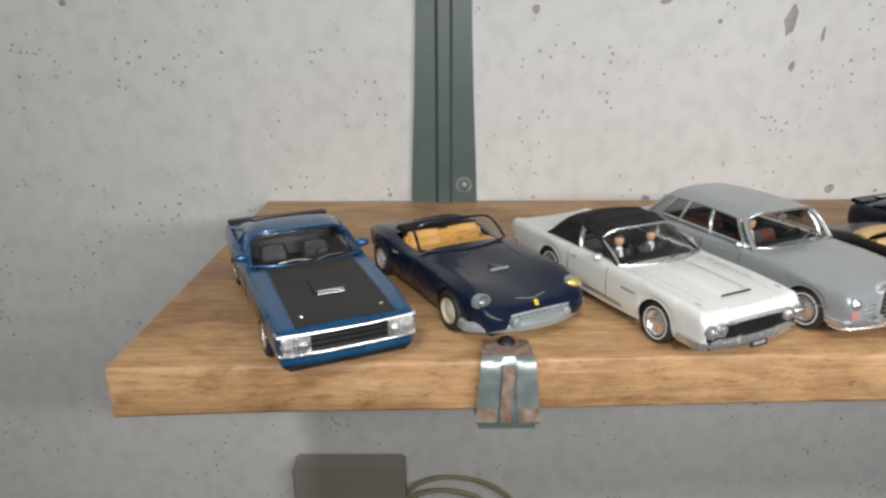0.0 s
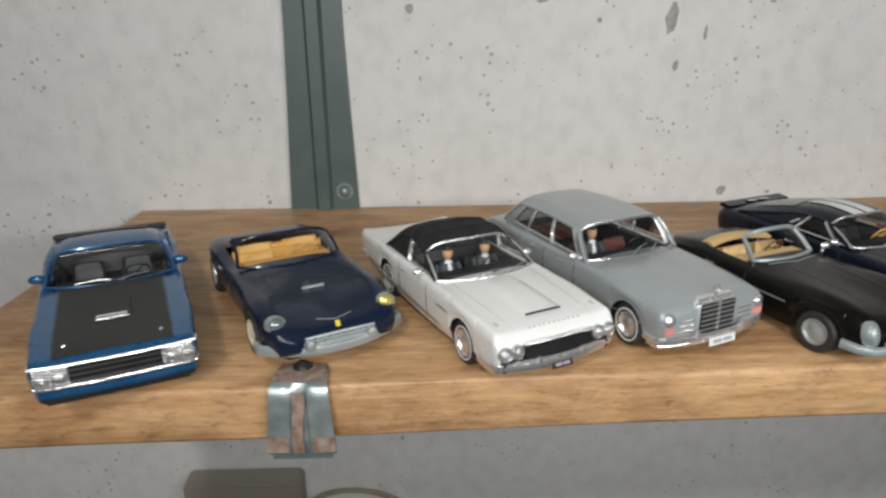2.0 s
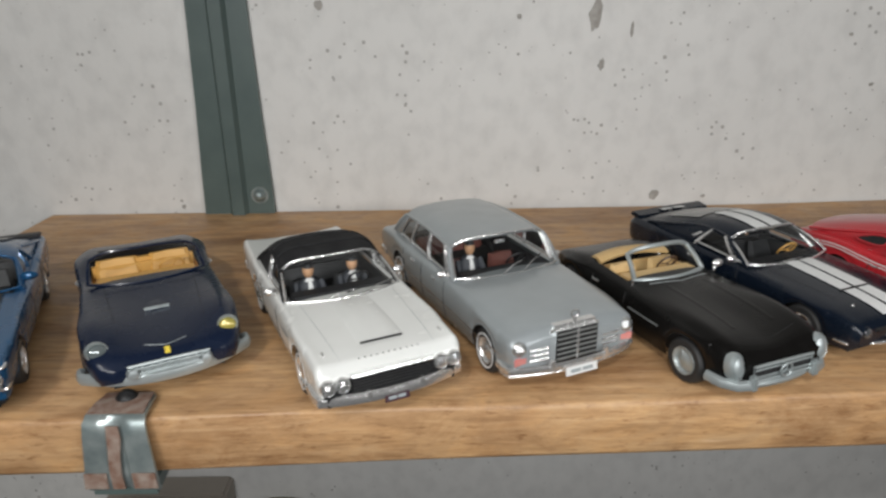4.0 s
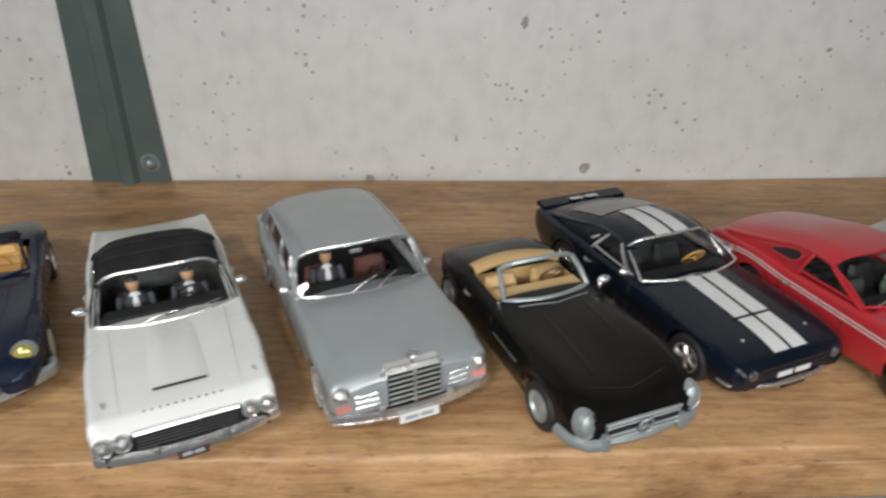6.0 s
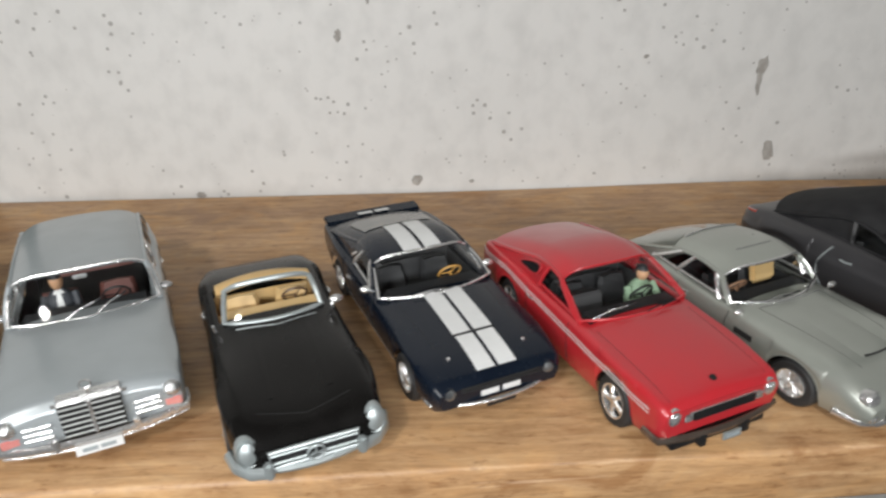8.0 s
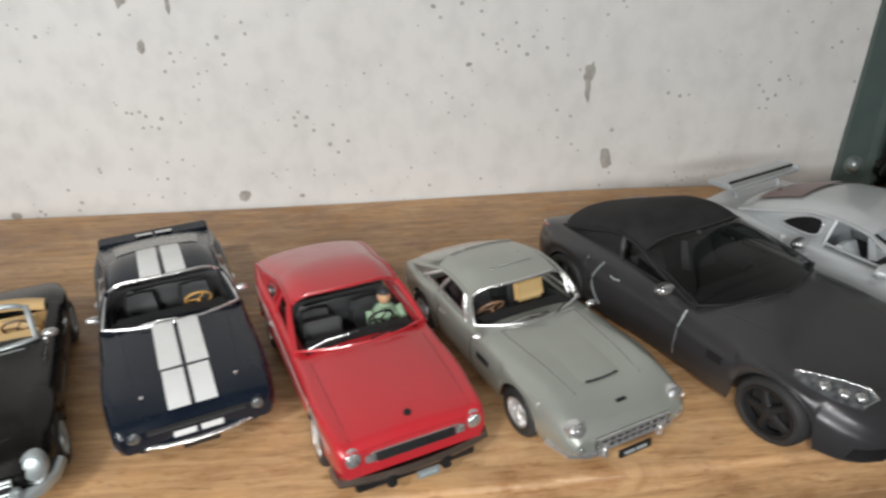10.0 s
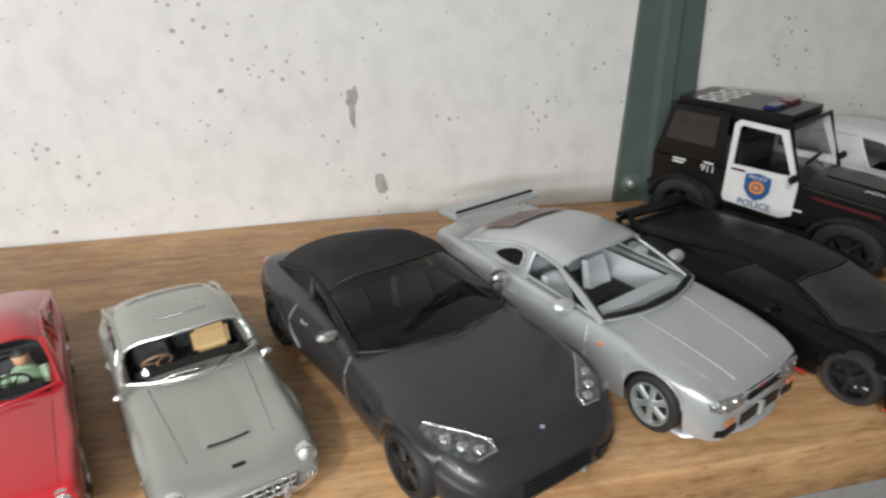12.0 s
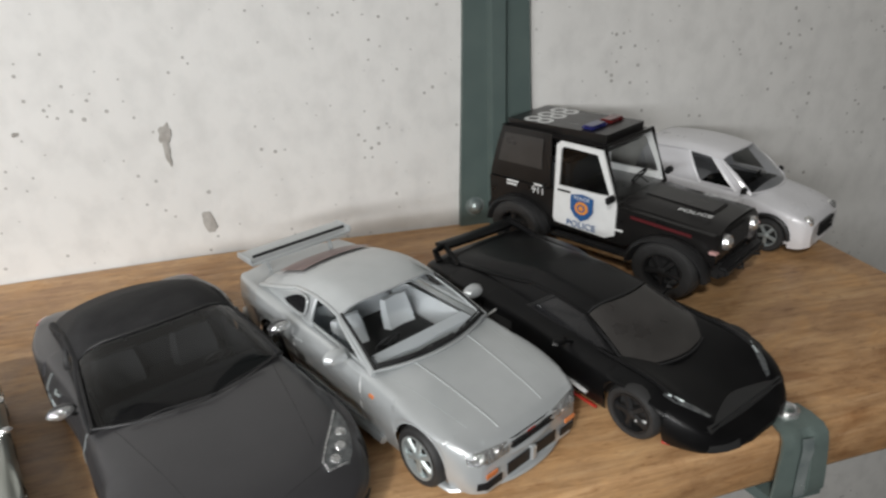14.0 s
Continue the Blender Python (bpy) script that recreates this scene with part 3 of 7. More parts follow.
class Cabin:
    """Windscreen, roof and rear window above the belt line; x and z of the four corners of its profile."""

    def __init__(self, base, front, rear, tail, wb, wt, wtail=None, bow=0.006, crown=0.0018, tail_bow=0.004, dome=0.0, roll=0.0017, swell=0.0014):
        self.b, self.f, self.r, self.t = base, (front[0], front[1] - 0.0002), (rear[0], rear[1] - 0.0002), tail
        self.wb, self.wt, self.wtail, self.bow, self.crown, self.tail_bow, self.dome = wb, wt, wtail or wb, bow, crown, tail_bow, dome + 0.0008
        # the roof runs into the rear without a crease
        flat, slope, drop = abs(rear[0] - front[0]), abs(tail[0] - rear[0]), rear[1] - tail[1]
        self.dome = min(self.dome, 0.9 * drop * flat / (4 * slope))
        self.roll, self.swell = roll, max(0.0002, min(swell, (drop - 4 * self.dome * slope / flat) / 4))

    def at(self, r, j):
        """r: 0 to 1 windscreen, 1 to 2 roof, 2 to 3 rear window; j: -1 to 1 across."""
        pts = [self.b, self.f, self.r, self.t]
        ws = [self.wb, self.wt * 1.04, self.wt * 1.02, self.wtail]
        bows = [self.bow, self.bow * 0.55, -self.tail_bow * 0.4, -self.tail_bow]
        cr = [0.0, self.crown, self.crown, self.crown * 0.3]
        ro = [0.0, self.roll, self.roll, self.roll * 0.35]
        i = min(int(r), 2)
        s = r - i
        x = pts[i][0] + (pts[i + 1][0] - pts[i][0]) * s
        z = pts[i][1] + (pts[i + 1][1] - pts[i][1]) * s
        if i == 1:
            z += self.dome * 4 * s * (1 - s)
        elif i == 0:
            z += 0.0007 * 4 * s * (1 - s)
        else:
            z += self.swell * 4 * s * (1 - s)
        mix = [a[i] + (a[i + 1] - a[i]) * s for a in (ws, bows, cr, ro)]
        edge = max(0.0, (abs(j) - 0.66) / 0.34)
        return Vector((x + mix[1] * (1 - j * j), mix[0] * j, z + mix[2] * (1 - abs(j) ** 2.4) - mix[3] * edge * edge))

    def sheet(self, r0, r1, j0=-1.0, j1=1.0, n=10, m=16, lift=0.0):
        return grid([[self.at(r0 + (r1 - r0) * i / n, j0 + (j1 - j0) * k / m) + Vector((0, 0, lift)) for k in range(m + 1)] for i in range(n + 1)])

    def flank(self, s, f, sgn, drop=0.0):
        """A point of the side: s from windscreen post to rear post, f from belt to roof."""
        top, low = self.at(1 + s, 1), Vector((self.b[0] + (self.t[0] - self.b[0]) * s, self.wb + (self.wtail - self.wb) * s, self.b[1] + (self.t[1] - self.b[1]) * s))
        low.z -= drop
        p = low + (top - low) * f
        p.y += 0.0011 * 4 * f * (1 - f) * 0.5
        return Vector((p.x, sgn * p.y, p.z))

    def side(self, s0, s1, sgn, f0=0.0, f1=1.0, n=8, m=5, drop=0.0, push=0.0):
        return grid([[self.flank(s0 + (s1 - s0) * i / n, f0 + (f1 - f0) * k / m, sgn, drop) + Vector((0, sgn * push, 0)) for k in range(m + 1)] for i in range(n + 1)])


def add_cabin(car, c, roof_mat, segs, pane, trim, pillar_mat=None, r_trim=0.0006, rear_pane=True, roof_name="roof", roof_label="", rear_mat=None, side_pane=None):
    """Roof, posts, panes and bright trim of a closed cabin. segs: (s0, s1, kind) along the side."""
    pm = pillar_mat or roof_mat
    part(roof_name, thick(c.sheet(1.0, 2.0, n=12, m=20), 0.0008), roof_mat, car, roof_label)
    ws = part("windscreen", c.sheet(0.03, 0.97, -0.97, 0.97), pane, car, "glossy clear windscreen")
    part("windscreen_frame", tube([c.at(0, j / 6) for j in range(-6, 7)] + [c.at(0.5, 1)] + [c.at(1, j / 6) for j in range(6, -7, -1)] + [c.at(0.5, -1)], r_trim * 0.8, 6, True), trim, ws)
    if rear_pane and not rear_mat:
        part("rear_window", c.sheet(2.05, 2.95, -0.9, 0.9), pane, car)
    if rear_mat:
        part("rear_panel", thick(c.sheet(2.0, 3.0), 0.0006), rear_mat, car)
    for sgn in (-1, 1):
        for s0, s1, kind in segs:
            if kind == "glass":
                part("side_window", c.side(s0 + 0.01, s1 - 0.01, sgn, 0.06, 0.93), side_pane or pane, car)
            elif kind == "paint":
                part("quarter_panel", thick(c.side(s0, s1, sgn, drop=0.002), 0.0006), pm, car)
        bounds = sorted({s for s0, s1, kind in segs for s in (s0, s1)})
        lit = [s for s0, s1, kind in segs if kind == "glass" for s in (s0, s1)]
        for s in bounds:
            part("post", tube([c.flank(s, f / 5, sgn, 0.001) for f in range(6)], 0.00075, 6, flat=1.3), pm if s in (0, 1) else trim, car)
        part("roof_rail", tube([c.flank(s / 8, 1.0, sgn) for s in range(9)], 0.0007, 6), pm, car)
        part("belt_trim", tube([c.flank(min(lit) + (max(lit) - min(lit)) * s / 8, 0.0, sgn) for s in range(9)], 0.0005, 6), trim, car)


def oval_window(car, c, s0, s1, f0, f1, sgn, trim, squareness=3.0, lean=0.0):
    """A dark side pane with rounded corners, set in a painted flank."""
    rim = []
    for k in range(28):
        q = 2 * math.pi * k / 28
        a, b = math.cos(q), math.sin(q)
        a, b = math.copysign(abs(a) ** (2 / squareness), a), math.copysign(abs(b) ** (2 / squareness), b)
        f = (f0 + f1) / 2 + (f1 - f0) / 2 * b
        rim.append(c.flank((s0 + s1) / 2 + (s1 - s0) / 2 * a + lean * (f - 0.5), f, sgn) + Vector((0, sgn * 0.0008, 0.0001)))
    bm = bmesh.new()
    bm.faces.new([bm.verts.new(p) for p in rim])
    w = part("quarter_window", bm, BLACKGLASS, car, "dark rounded quarter window")
    part("seal", tube(rim, 0.0004, 6, True), trim, w)


def wheel(car, x, y, r, width, style, sgn, white=False, rim_mat=None, rim_r=0.62, label=""):
    hub = new("wheel")
    hub.parent = car
    hub.location = (x, y, r)
    hub.rotation_euler = (0, 0.3 * x * 40, 0)
    o = sgn
    w = width / 2
    part("tyre", lathe([(r * rim_r, -o * w), (r * 0.86, -o * w), (r * 0.97, -o * w * 0.8), (r, -o * w * 0.4), (r, o * w * 0.4), (r * 0.97, o * w * 0.8), (r * 0.9, o * w * 1.02), (r * 0.78, o * w * 1.05), (r * rim_r, o * w * 0.96)], 28), RUBBER, hub)
    if white:
        part("whitewall", lathe([(r * 0.70, o * w * 1.0), (r * 0.705, o * w * 1.10), (r * 0.765, o * w * 1.10), (r * 0.77, o * w * 1.0)], 28), WHITEM, hub)
    rm = rim_mat or CHROME
    R = r * rim_r
    if style == "cap":
        bm = lathe([(R, o * w * 0.75), (R * 0.98, o * w * 1.08), (R * 0.88, o * w * 1.02), (R * 0.80, o * w * 0.72), (R * 0.62, o * w * 0.76), (R * 0.45, o * w * 0.95), (R * 0.22, o * w * 1.08), (0, o * w * 1.12)], 28)
    elif style == "wire":
        bm = lathe([(R, o * w * 0.75), (R * 0.97, o * w * 1.05), (R * 0.86, o * w * 0.95), (R * 0.8, o * w * 0.3), (0, o * w * 0.3)], 28)
        for k in range(14):
            q = 2 * math.pi * k / 14
            tube([(R * 0.88 * math.cos(q), o * w * 0.75, R * 0.88 * math.sin(q)), (R * 0.18 * math.cos(q + 0.25), o * w * 0.95, R * 0.18 * math.sin(q + 0.25))], R * 0.035, 4, bm=bm)
        lathe([(R * 0.2, o * w * 0.7), (R * 0.2, o * w * 1.05), (R * 0.1, o * w * 1.2), (0, o * w * 1.2)], 12, bm=bm)
    else:
        n = 5 if style == "five" else 6
        bm = lathe([(R, o * w * 0.6), (R * 1.0, o * w * 1.05), (R * 0.9, o * w * 1.0), (R * 0.86, o * w * 0.5)], 28)
        for k in range(n):
            q = 2 * math.pi * k / n
            d, e = Vector((math.cos(q), 0, math.sin(q))), Vector((-math.sin(q), 0, math.cos(q)))
            rows = []
            for f, wd, dep in ((0.12, 0.17, 0.98), (0.5, 0.15, 0.94), (0.93, 0.2, 0.85)):
                rows.append([d * (R * f) + e * (R * wd * s) + Vector((0, o * w * (dep if abs(s) < 0.9 else dep - 0.2), 0)) for s in (-1, -0.6, 0.6, 1)])
            grid(rows, False, bm)
        lathe([(R * 0.24, o * w * 0.75), (R * 0.24, o * w * 1.0), (R * 0.12, o * w * 1.08), (0, o * w * 1.08)], 14, bm=bm)
        part("brake_disc", lathe([(R * 0.9, o * w * 0.2), (0, o * w * 0.2)], 20), WELL, hub)
    part("rim", bm, rm, hub, label)
    return hub


def wheels(car, sh, track, width, style, r=None, **kw):
    r = r or sh.r
    for xw in sh.wheels:
        for sgn in (-1, 1):
            wheel(car, xw, sgn * track, r, width, style, sgn, **kw)


NOSES = {}


def chassis(car, sh, inset=0.74):
    NOSES[car.name] = sh
    w = sh.w(0.5) * inset
    # Near-black box gives the arches their inner shade and blocks the view.
    part("chassis", box(-sh.L * 0.46, sh.L * 0.46, -w, w, 0.0035, min(sh.side(0.5) * 0.62, sh.r * 1.75), 0.0008), WELL, car, "near-black underside, wheel-well shade in its colour")


def bumper(car, x, hw, z, h, d, wrap, bow, material, name="bumper", label="", ends=0.0):
    """A bar round an end of the car. x: its middle; bow: how far its ends lie back; wrap: length of the side parts."""
    s = 1 if x > 0 else -1
    pts = [(x - s * (bow + wrap), -hw * 1.0, z + ends), (x - s * (bow + wrap * 0.3), -hw, z + ends * 0.3)]
    for k in range(-6, 7):
        j = k / 6
        pts.append((x - s * bow * abs(j) ** 2.2, hw * 0.985 * j, z))
    pts += [(x - s * (bow + wrap * 0.3), hw, z + ends * 0.3), (x - s * (bow + wrap), hw, z + ends)]
    return part(name, tube(pts, h / 2, 8, flat=d / h), material, car, label)


def lamp_unit(car, x, y, z, r, lens, ring, yaw=0.0, pitch=0.0, name="headlight", depth=0.6, label="", tall=1.0, out=0.0):
    if car.name in NOSES:
        x = NOSES[car.name].nose_x(y, z) - 0.25 * r + out
    m = pose(x, y, z, 0, pitch, yaw) @ Matrix.Diagonal((1, 1, tall, 1))
    h = part(name, moved(lathe([(0, r * depth), (r * 0.4, r * depth * 0.92), (r * 0.75, r * depth * 0.6), (r * 0.9, 0.0), (r * 0.9, -r * 0.6)], 18, "x"), m), lens, car, label)
    part("ring", moved(lathe([(r * 0.86, -r * 0.5), (r * 0.88, r * 0.1), (r * 0.98, r * 0.2), (r * 1.08, 0.0), (r * 1.08, -r * 0.8)], 18, "x"), m), ring, h)
    return h


def grille(car, x, y0, y1, z0, z1, bars, material, back=None, upright=0, label="", tilt=0.0, bow=0.0, frame=True):
    def bx(y, z):
        if car.name in NOSES:
            return NOSES[car.name].nose_x(y, z) + 0.0009
        return x - bow * (y / max(abs(y0), abs(y1))) ** 2 - tilt * (z - z0)
    g = part("grille", thick(grid([[(bx(y, z) - 0.0006, y, z) for y in np.linspace(y0, y1, 7)] for z in (z0, z1)]), 0.0004), back or WELL, car, label)
    for i in range(bars):
        z = z0 + (z1 - z0) * (i + 0.5) / bars
        part("bar", tube([(bx(y, z), y, z) for y in np.linspace(y0, y1, 7)], min(0.00035, (z1 - z0) / bars * 0.3), 5), material, g)
    for i in range(upright):
        y = y0 + (y1 - y0) * (i + 0.5) / upright
        part("bar", tube([(bx(y, z0), y, z0), (bx(y, z1), y, z1)], 0.0003, 5), material, g)
    if frame:
        part("frame", tube([(bx(y, z0), y, z0) for y in np.linspace(y0, y1, 6)] + [(bx(y, z1), y, z1) for y in np.linspace(y1, y0, 6)], 0.00055, 6, True), material, g)
    return g


def plate(car, x, y, z, w, h, base, ink, tilt=0.0):
    p = part("number_plate", moved(box(-0.0003, 0.0003, -w / 2, w / 2, -h / 2, h / 2, 0.0001), pose(x, y, z, 0, tilt, 0)), base, car, "small number plate")
    for k in range(2):
        part("bar_mark", moved(box(0.0003, 0.00042, -w * 0.36 + k * w * 0.38, -w * 0.04 + k * w * 0.38, -h * 0.2, h * 0.2), pose(x, y, z, 0, tilt, 0)), ink, p)


def mirror(car, x, y, z, sgn, material, size=0.0022, glassy=True):
    m = part("wing_mirror", moved(lathe([(0, size * 0.8), (size * 0.6, size * 0.6), (size, 0), (size * 0.95, -size * 0.25), (0, -size * 0.28)], 14, "x"), pose(x, y + sgn * size * 1.1, z + size * 0.6) @ Matrix.Diagonal((1, 1.35, 0.85, 1))), material, car)
    part("stalk", tube([(x, y, z - size * 0.4), (x, y + sgn * size * 0.8, z + size * 0.3)], size * 0.22, 6), material, m)


def wiper(car, a, b, material=None):
    a, b = Vector(a), Vector(b)
    w = part("wiper", tube([a, a + (b - a) * 0.5 + Vector((0, 0, 0.0006)), b], 0.00022, 5), material or CHROME, car)
    d = Vector((0, 0.005, 0.0006))
    part("blade", tube([b - (b - a) * 0.35 - Vector((0, 0, 0.0002)), b + (b - a) * 0.25 - Vector((0, 0, 0.0001))], 0.00028, 5), material or BLACKP, w)


def seat(car, x, y, z, w, h, material, lean=0.25, name="seat"):
    s = part(name, box(x - 0.001, x + w * 0.95, y - w / 2, y + w / 2, z, z + h * 0.35, 0.0009), material, car)
    rows = []
    for i in range(6):
        f = i / 5
        ww = w / 2 * (1 - 0.18 * f**3)
        xx = x - lean * h * f
        t = 0.0028 * (1 - 0.45 * f)
        zz = z + h * 0.2 + h * 0.8 * f
        rows.append([(xx, y - ww, zz), (xx + t, y - ww * 0.8, zz), (xx + t * 0.8, y, zz + (0.0004 if i == 5 else 0)), (xx + t, y + ww * 0.8, zz), (xx, y + ww, zz), (xx - 0.0008, y, zz)])
    bm = grid(rows, True)
    bmesh.ops.holes_fill(bm, edges=[e for e in bm.edges if len(e.link_faces) == 1], sides=8)
    part("backrest", bm, material, s)


def steering(car, x, y, z, r, material, tilt=-58):
    m = pose(x, y, z, 0, tilt, 0)
    pts = [(r * math.cos(q), r * math.sin(q), 0) for q in [2 * math.pi * k / 20 for k in range(20)]]
    bm = tube(pts, r * 0.10, 6, True)
    for q in (0.5, 2.64, 4.71):
        tube([(0, 0, -0.0003), (r * math.cos(q), r * math.sin(q), 0)], r * 0.06, 5, bm=bm)
    tube([(0, 0, 0), (0, 0, -r * 1.2)], r * 0.10, 6, bm=bm)
    part("steering_wheel", moved(bm, m), material, car)


def interior(car, sh, floor, seat_mat, dash_mat, xs, seat_h=0.010, seat_w=0.011, drive=1, wheel_mat=None, tub=None, rear=True, dash_x=None, gap=0.0085):
    """Tub, seats, dashboard and steering wheel. xs: seat back line."""
    u0, u1 = sh.open_u
    w = sh.w(0.5) * sh.open_w
    belt = sh.side(0.5)
    t = bmesh.new()
    x0, x1 = sh.x(u1), sh.x(u0)
    ring_t = [(x0, -w, belt - 0.0008), (x1, -w, belt - 0.0008), (x1, w, belt - 0.0008), (x0, w, belt - 0.0008)]
    ring_b = [(x0 + 0.001, -w * 0.96, floor), (x1 - 0.001, -w * 0.96, floor), (x1 - 0.001, w * 0.96, floor), (x0 + 0.001, w * 0.96, floor)]
    grid([ring_t, ring_b], True, t)
    t.faces.new([v for v in t.verts][4:])
    part("cockpit", t, tub or dash_mat, car)
    for sgn in (-1, 1):
        seat(car, xs, sgn * gap, floor, seat_w, seat_h, seat_mat)
    if rear:
        seat(car, x0 + 0.006, 0, floor, w * 1.7, seat_h * 0.95, seat_mat, name="rear_seat")
    dx = dash_x or x1 - 0.004
    part("dashboard", moved(box(-0.0035, 0.004, -w * 0.98, w * 0.98, floor, belt + 0.0012, 0.0012), pose(dx, 0, 0)), dash_mat, car)
    steering(car, dx - 0.0055, drive * gap, belt + 0.0008, 0.0040, wheel_mat or BLACKP)


def figure(m, shirt, label):
    """A seated toy figure as one plain shape."""
    bm = bmesh.new()
    for z, rx, ry in ((0.0055, 0.0030, 0.0042),):
        bmesh.ops.create_uvsphere(bm, u_segments=14, v_segments=10, radius=1, matrix=pose(0, 0, z) @ Matrix.Diagonal((rx, ry, 0.0060, 1)))
    bmesh.ops.create_uvsphere(bm, u_segments=12, v_segments=8, radius=0.0020, matrix=pose(0.0004, 0, 0.0135) @ Matrix.Diagonal((1, 0.9, 1.2, 1)))
    for s in (-1, 1):
        tube([(0, s * 0.0038, 0.0095), (0.0030, s * 0.0046, 0.0060), (0.0072, s * 0.0026, 0.0066)], 0.0011, 7, bm=bm)
    ob = part("toy_figure", bm, shirt, None)
    ob.data.materials.append(SKIN)
    ob.data.materials.append(DARKIN)
    ob.data.materials.append(WHITEM)
    for p in ob.data.polygons:
        if p.center.z > 0.0115 or p.center.x > 0.0045:
            p.material_index = 2 if p.center.z > 0.0142 or (p.center.z > 0.0115 and p.center.x < 0.0006) else 1
        elif shirt is SUIT and 0.0072 < p.center.z < 0.0112 and abs(p.center.y) < 0.0011 and p.center.x > 0.0010:
            p.material_index = 3
    ob.matrix_world = m
    return tagged(ob, label, "toy figure")


def text_on(parent, body, size, m, material, name="lettering"):
    cu = bpy.data.curves.new("lettering", "FONT")
    cu.body, cu.size, cu.align_x, cu.align_y, cu.extrude = body, size, "CENTER", "CENTER", 0.00006
    tmp = bpy.data.objects.new("lettering_curve", cu)
    scene.collection.objects.link(tmp)
    dg = bpy.context.evaluated_depsgraph_get()
    me = bpy.data.meshes.new_from_object(tmp.evaluated_get(dg))
    bpy.data.objects.remove(tmp)
    me.materials.clear()
    me.materials.append(material)
    ob = new(name, me)
    ob.parent = parent
    ob.matrix_local = m
    return ob


def stand(cx, cy, heading):
    """Where a car stands: heading in degrees, 0 pointing out from the wall."""
    return pose(cx, cy, SHELF + 0.0001, 0, 0, heading - 90)


def seam(car, sh, pts, material=None, r=0.00009, name="panel_gap"):
    """A thin panel gap over the upper surface, through (x, y) points."""
    out = []
    for (xa, ya), (xb, yb) in zip(pts, pts[1:]):
        out += [(xa + (xb - xa) * k / 6, ya + (yb - ya) * k / 6) for k in range(6)]
    out.append(pts[-1])
    part(name, tube([(x, y, sh.z_at(x, y)) for x, y in out], r, 4), material or WELL, car)


def door_gap(car, sh, x, z0, z1, material=None, r=0.00018, dx=0.0):
    for sgn in (-1, 1):
        part("panel_gap", tube([(x + dx * k / 6, sgn * (sh.side_y(x + dx * k / 6, z0 + (z1 - z0) * k / 6)), z0 + (z1 - z0) * k / 6) for k in range(7)], r, 4), material or WELL, car)


def handle(car, sh, x, z, sgn, material=None, length=0.004):
    y = sgn * sh.side_y(x, z)
    part("door_handle", tube([(x - length / 2, y, z), (x, y + sgn * 0.0006, z), (x + length / 2, y, z)], 0.0004, 6), material or CHROME, car)


GROUP = "model cars on the shelf"


def model_car(cx, cy, heading, label, size=(1, 1, 1), name="model_car"):
    return thing(name, stand(cx, cy, heading) @ Matrix.Diagonal((*size, 1)), label, "model car", GROUP)


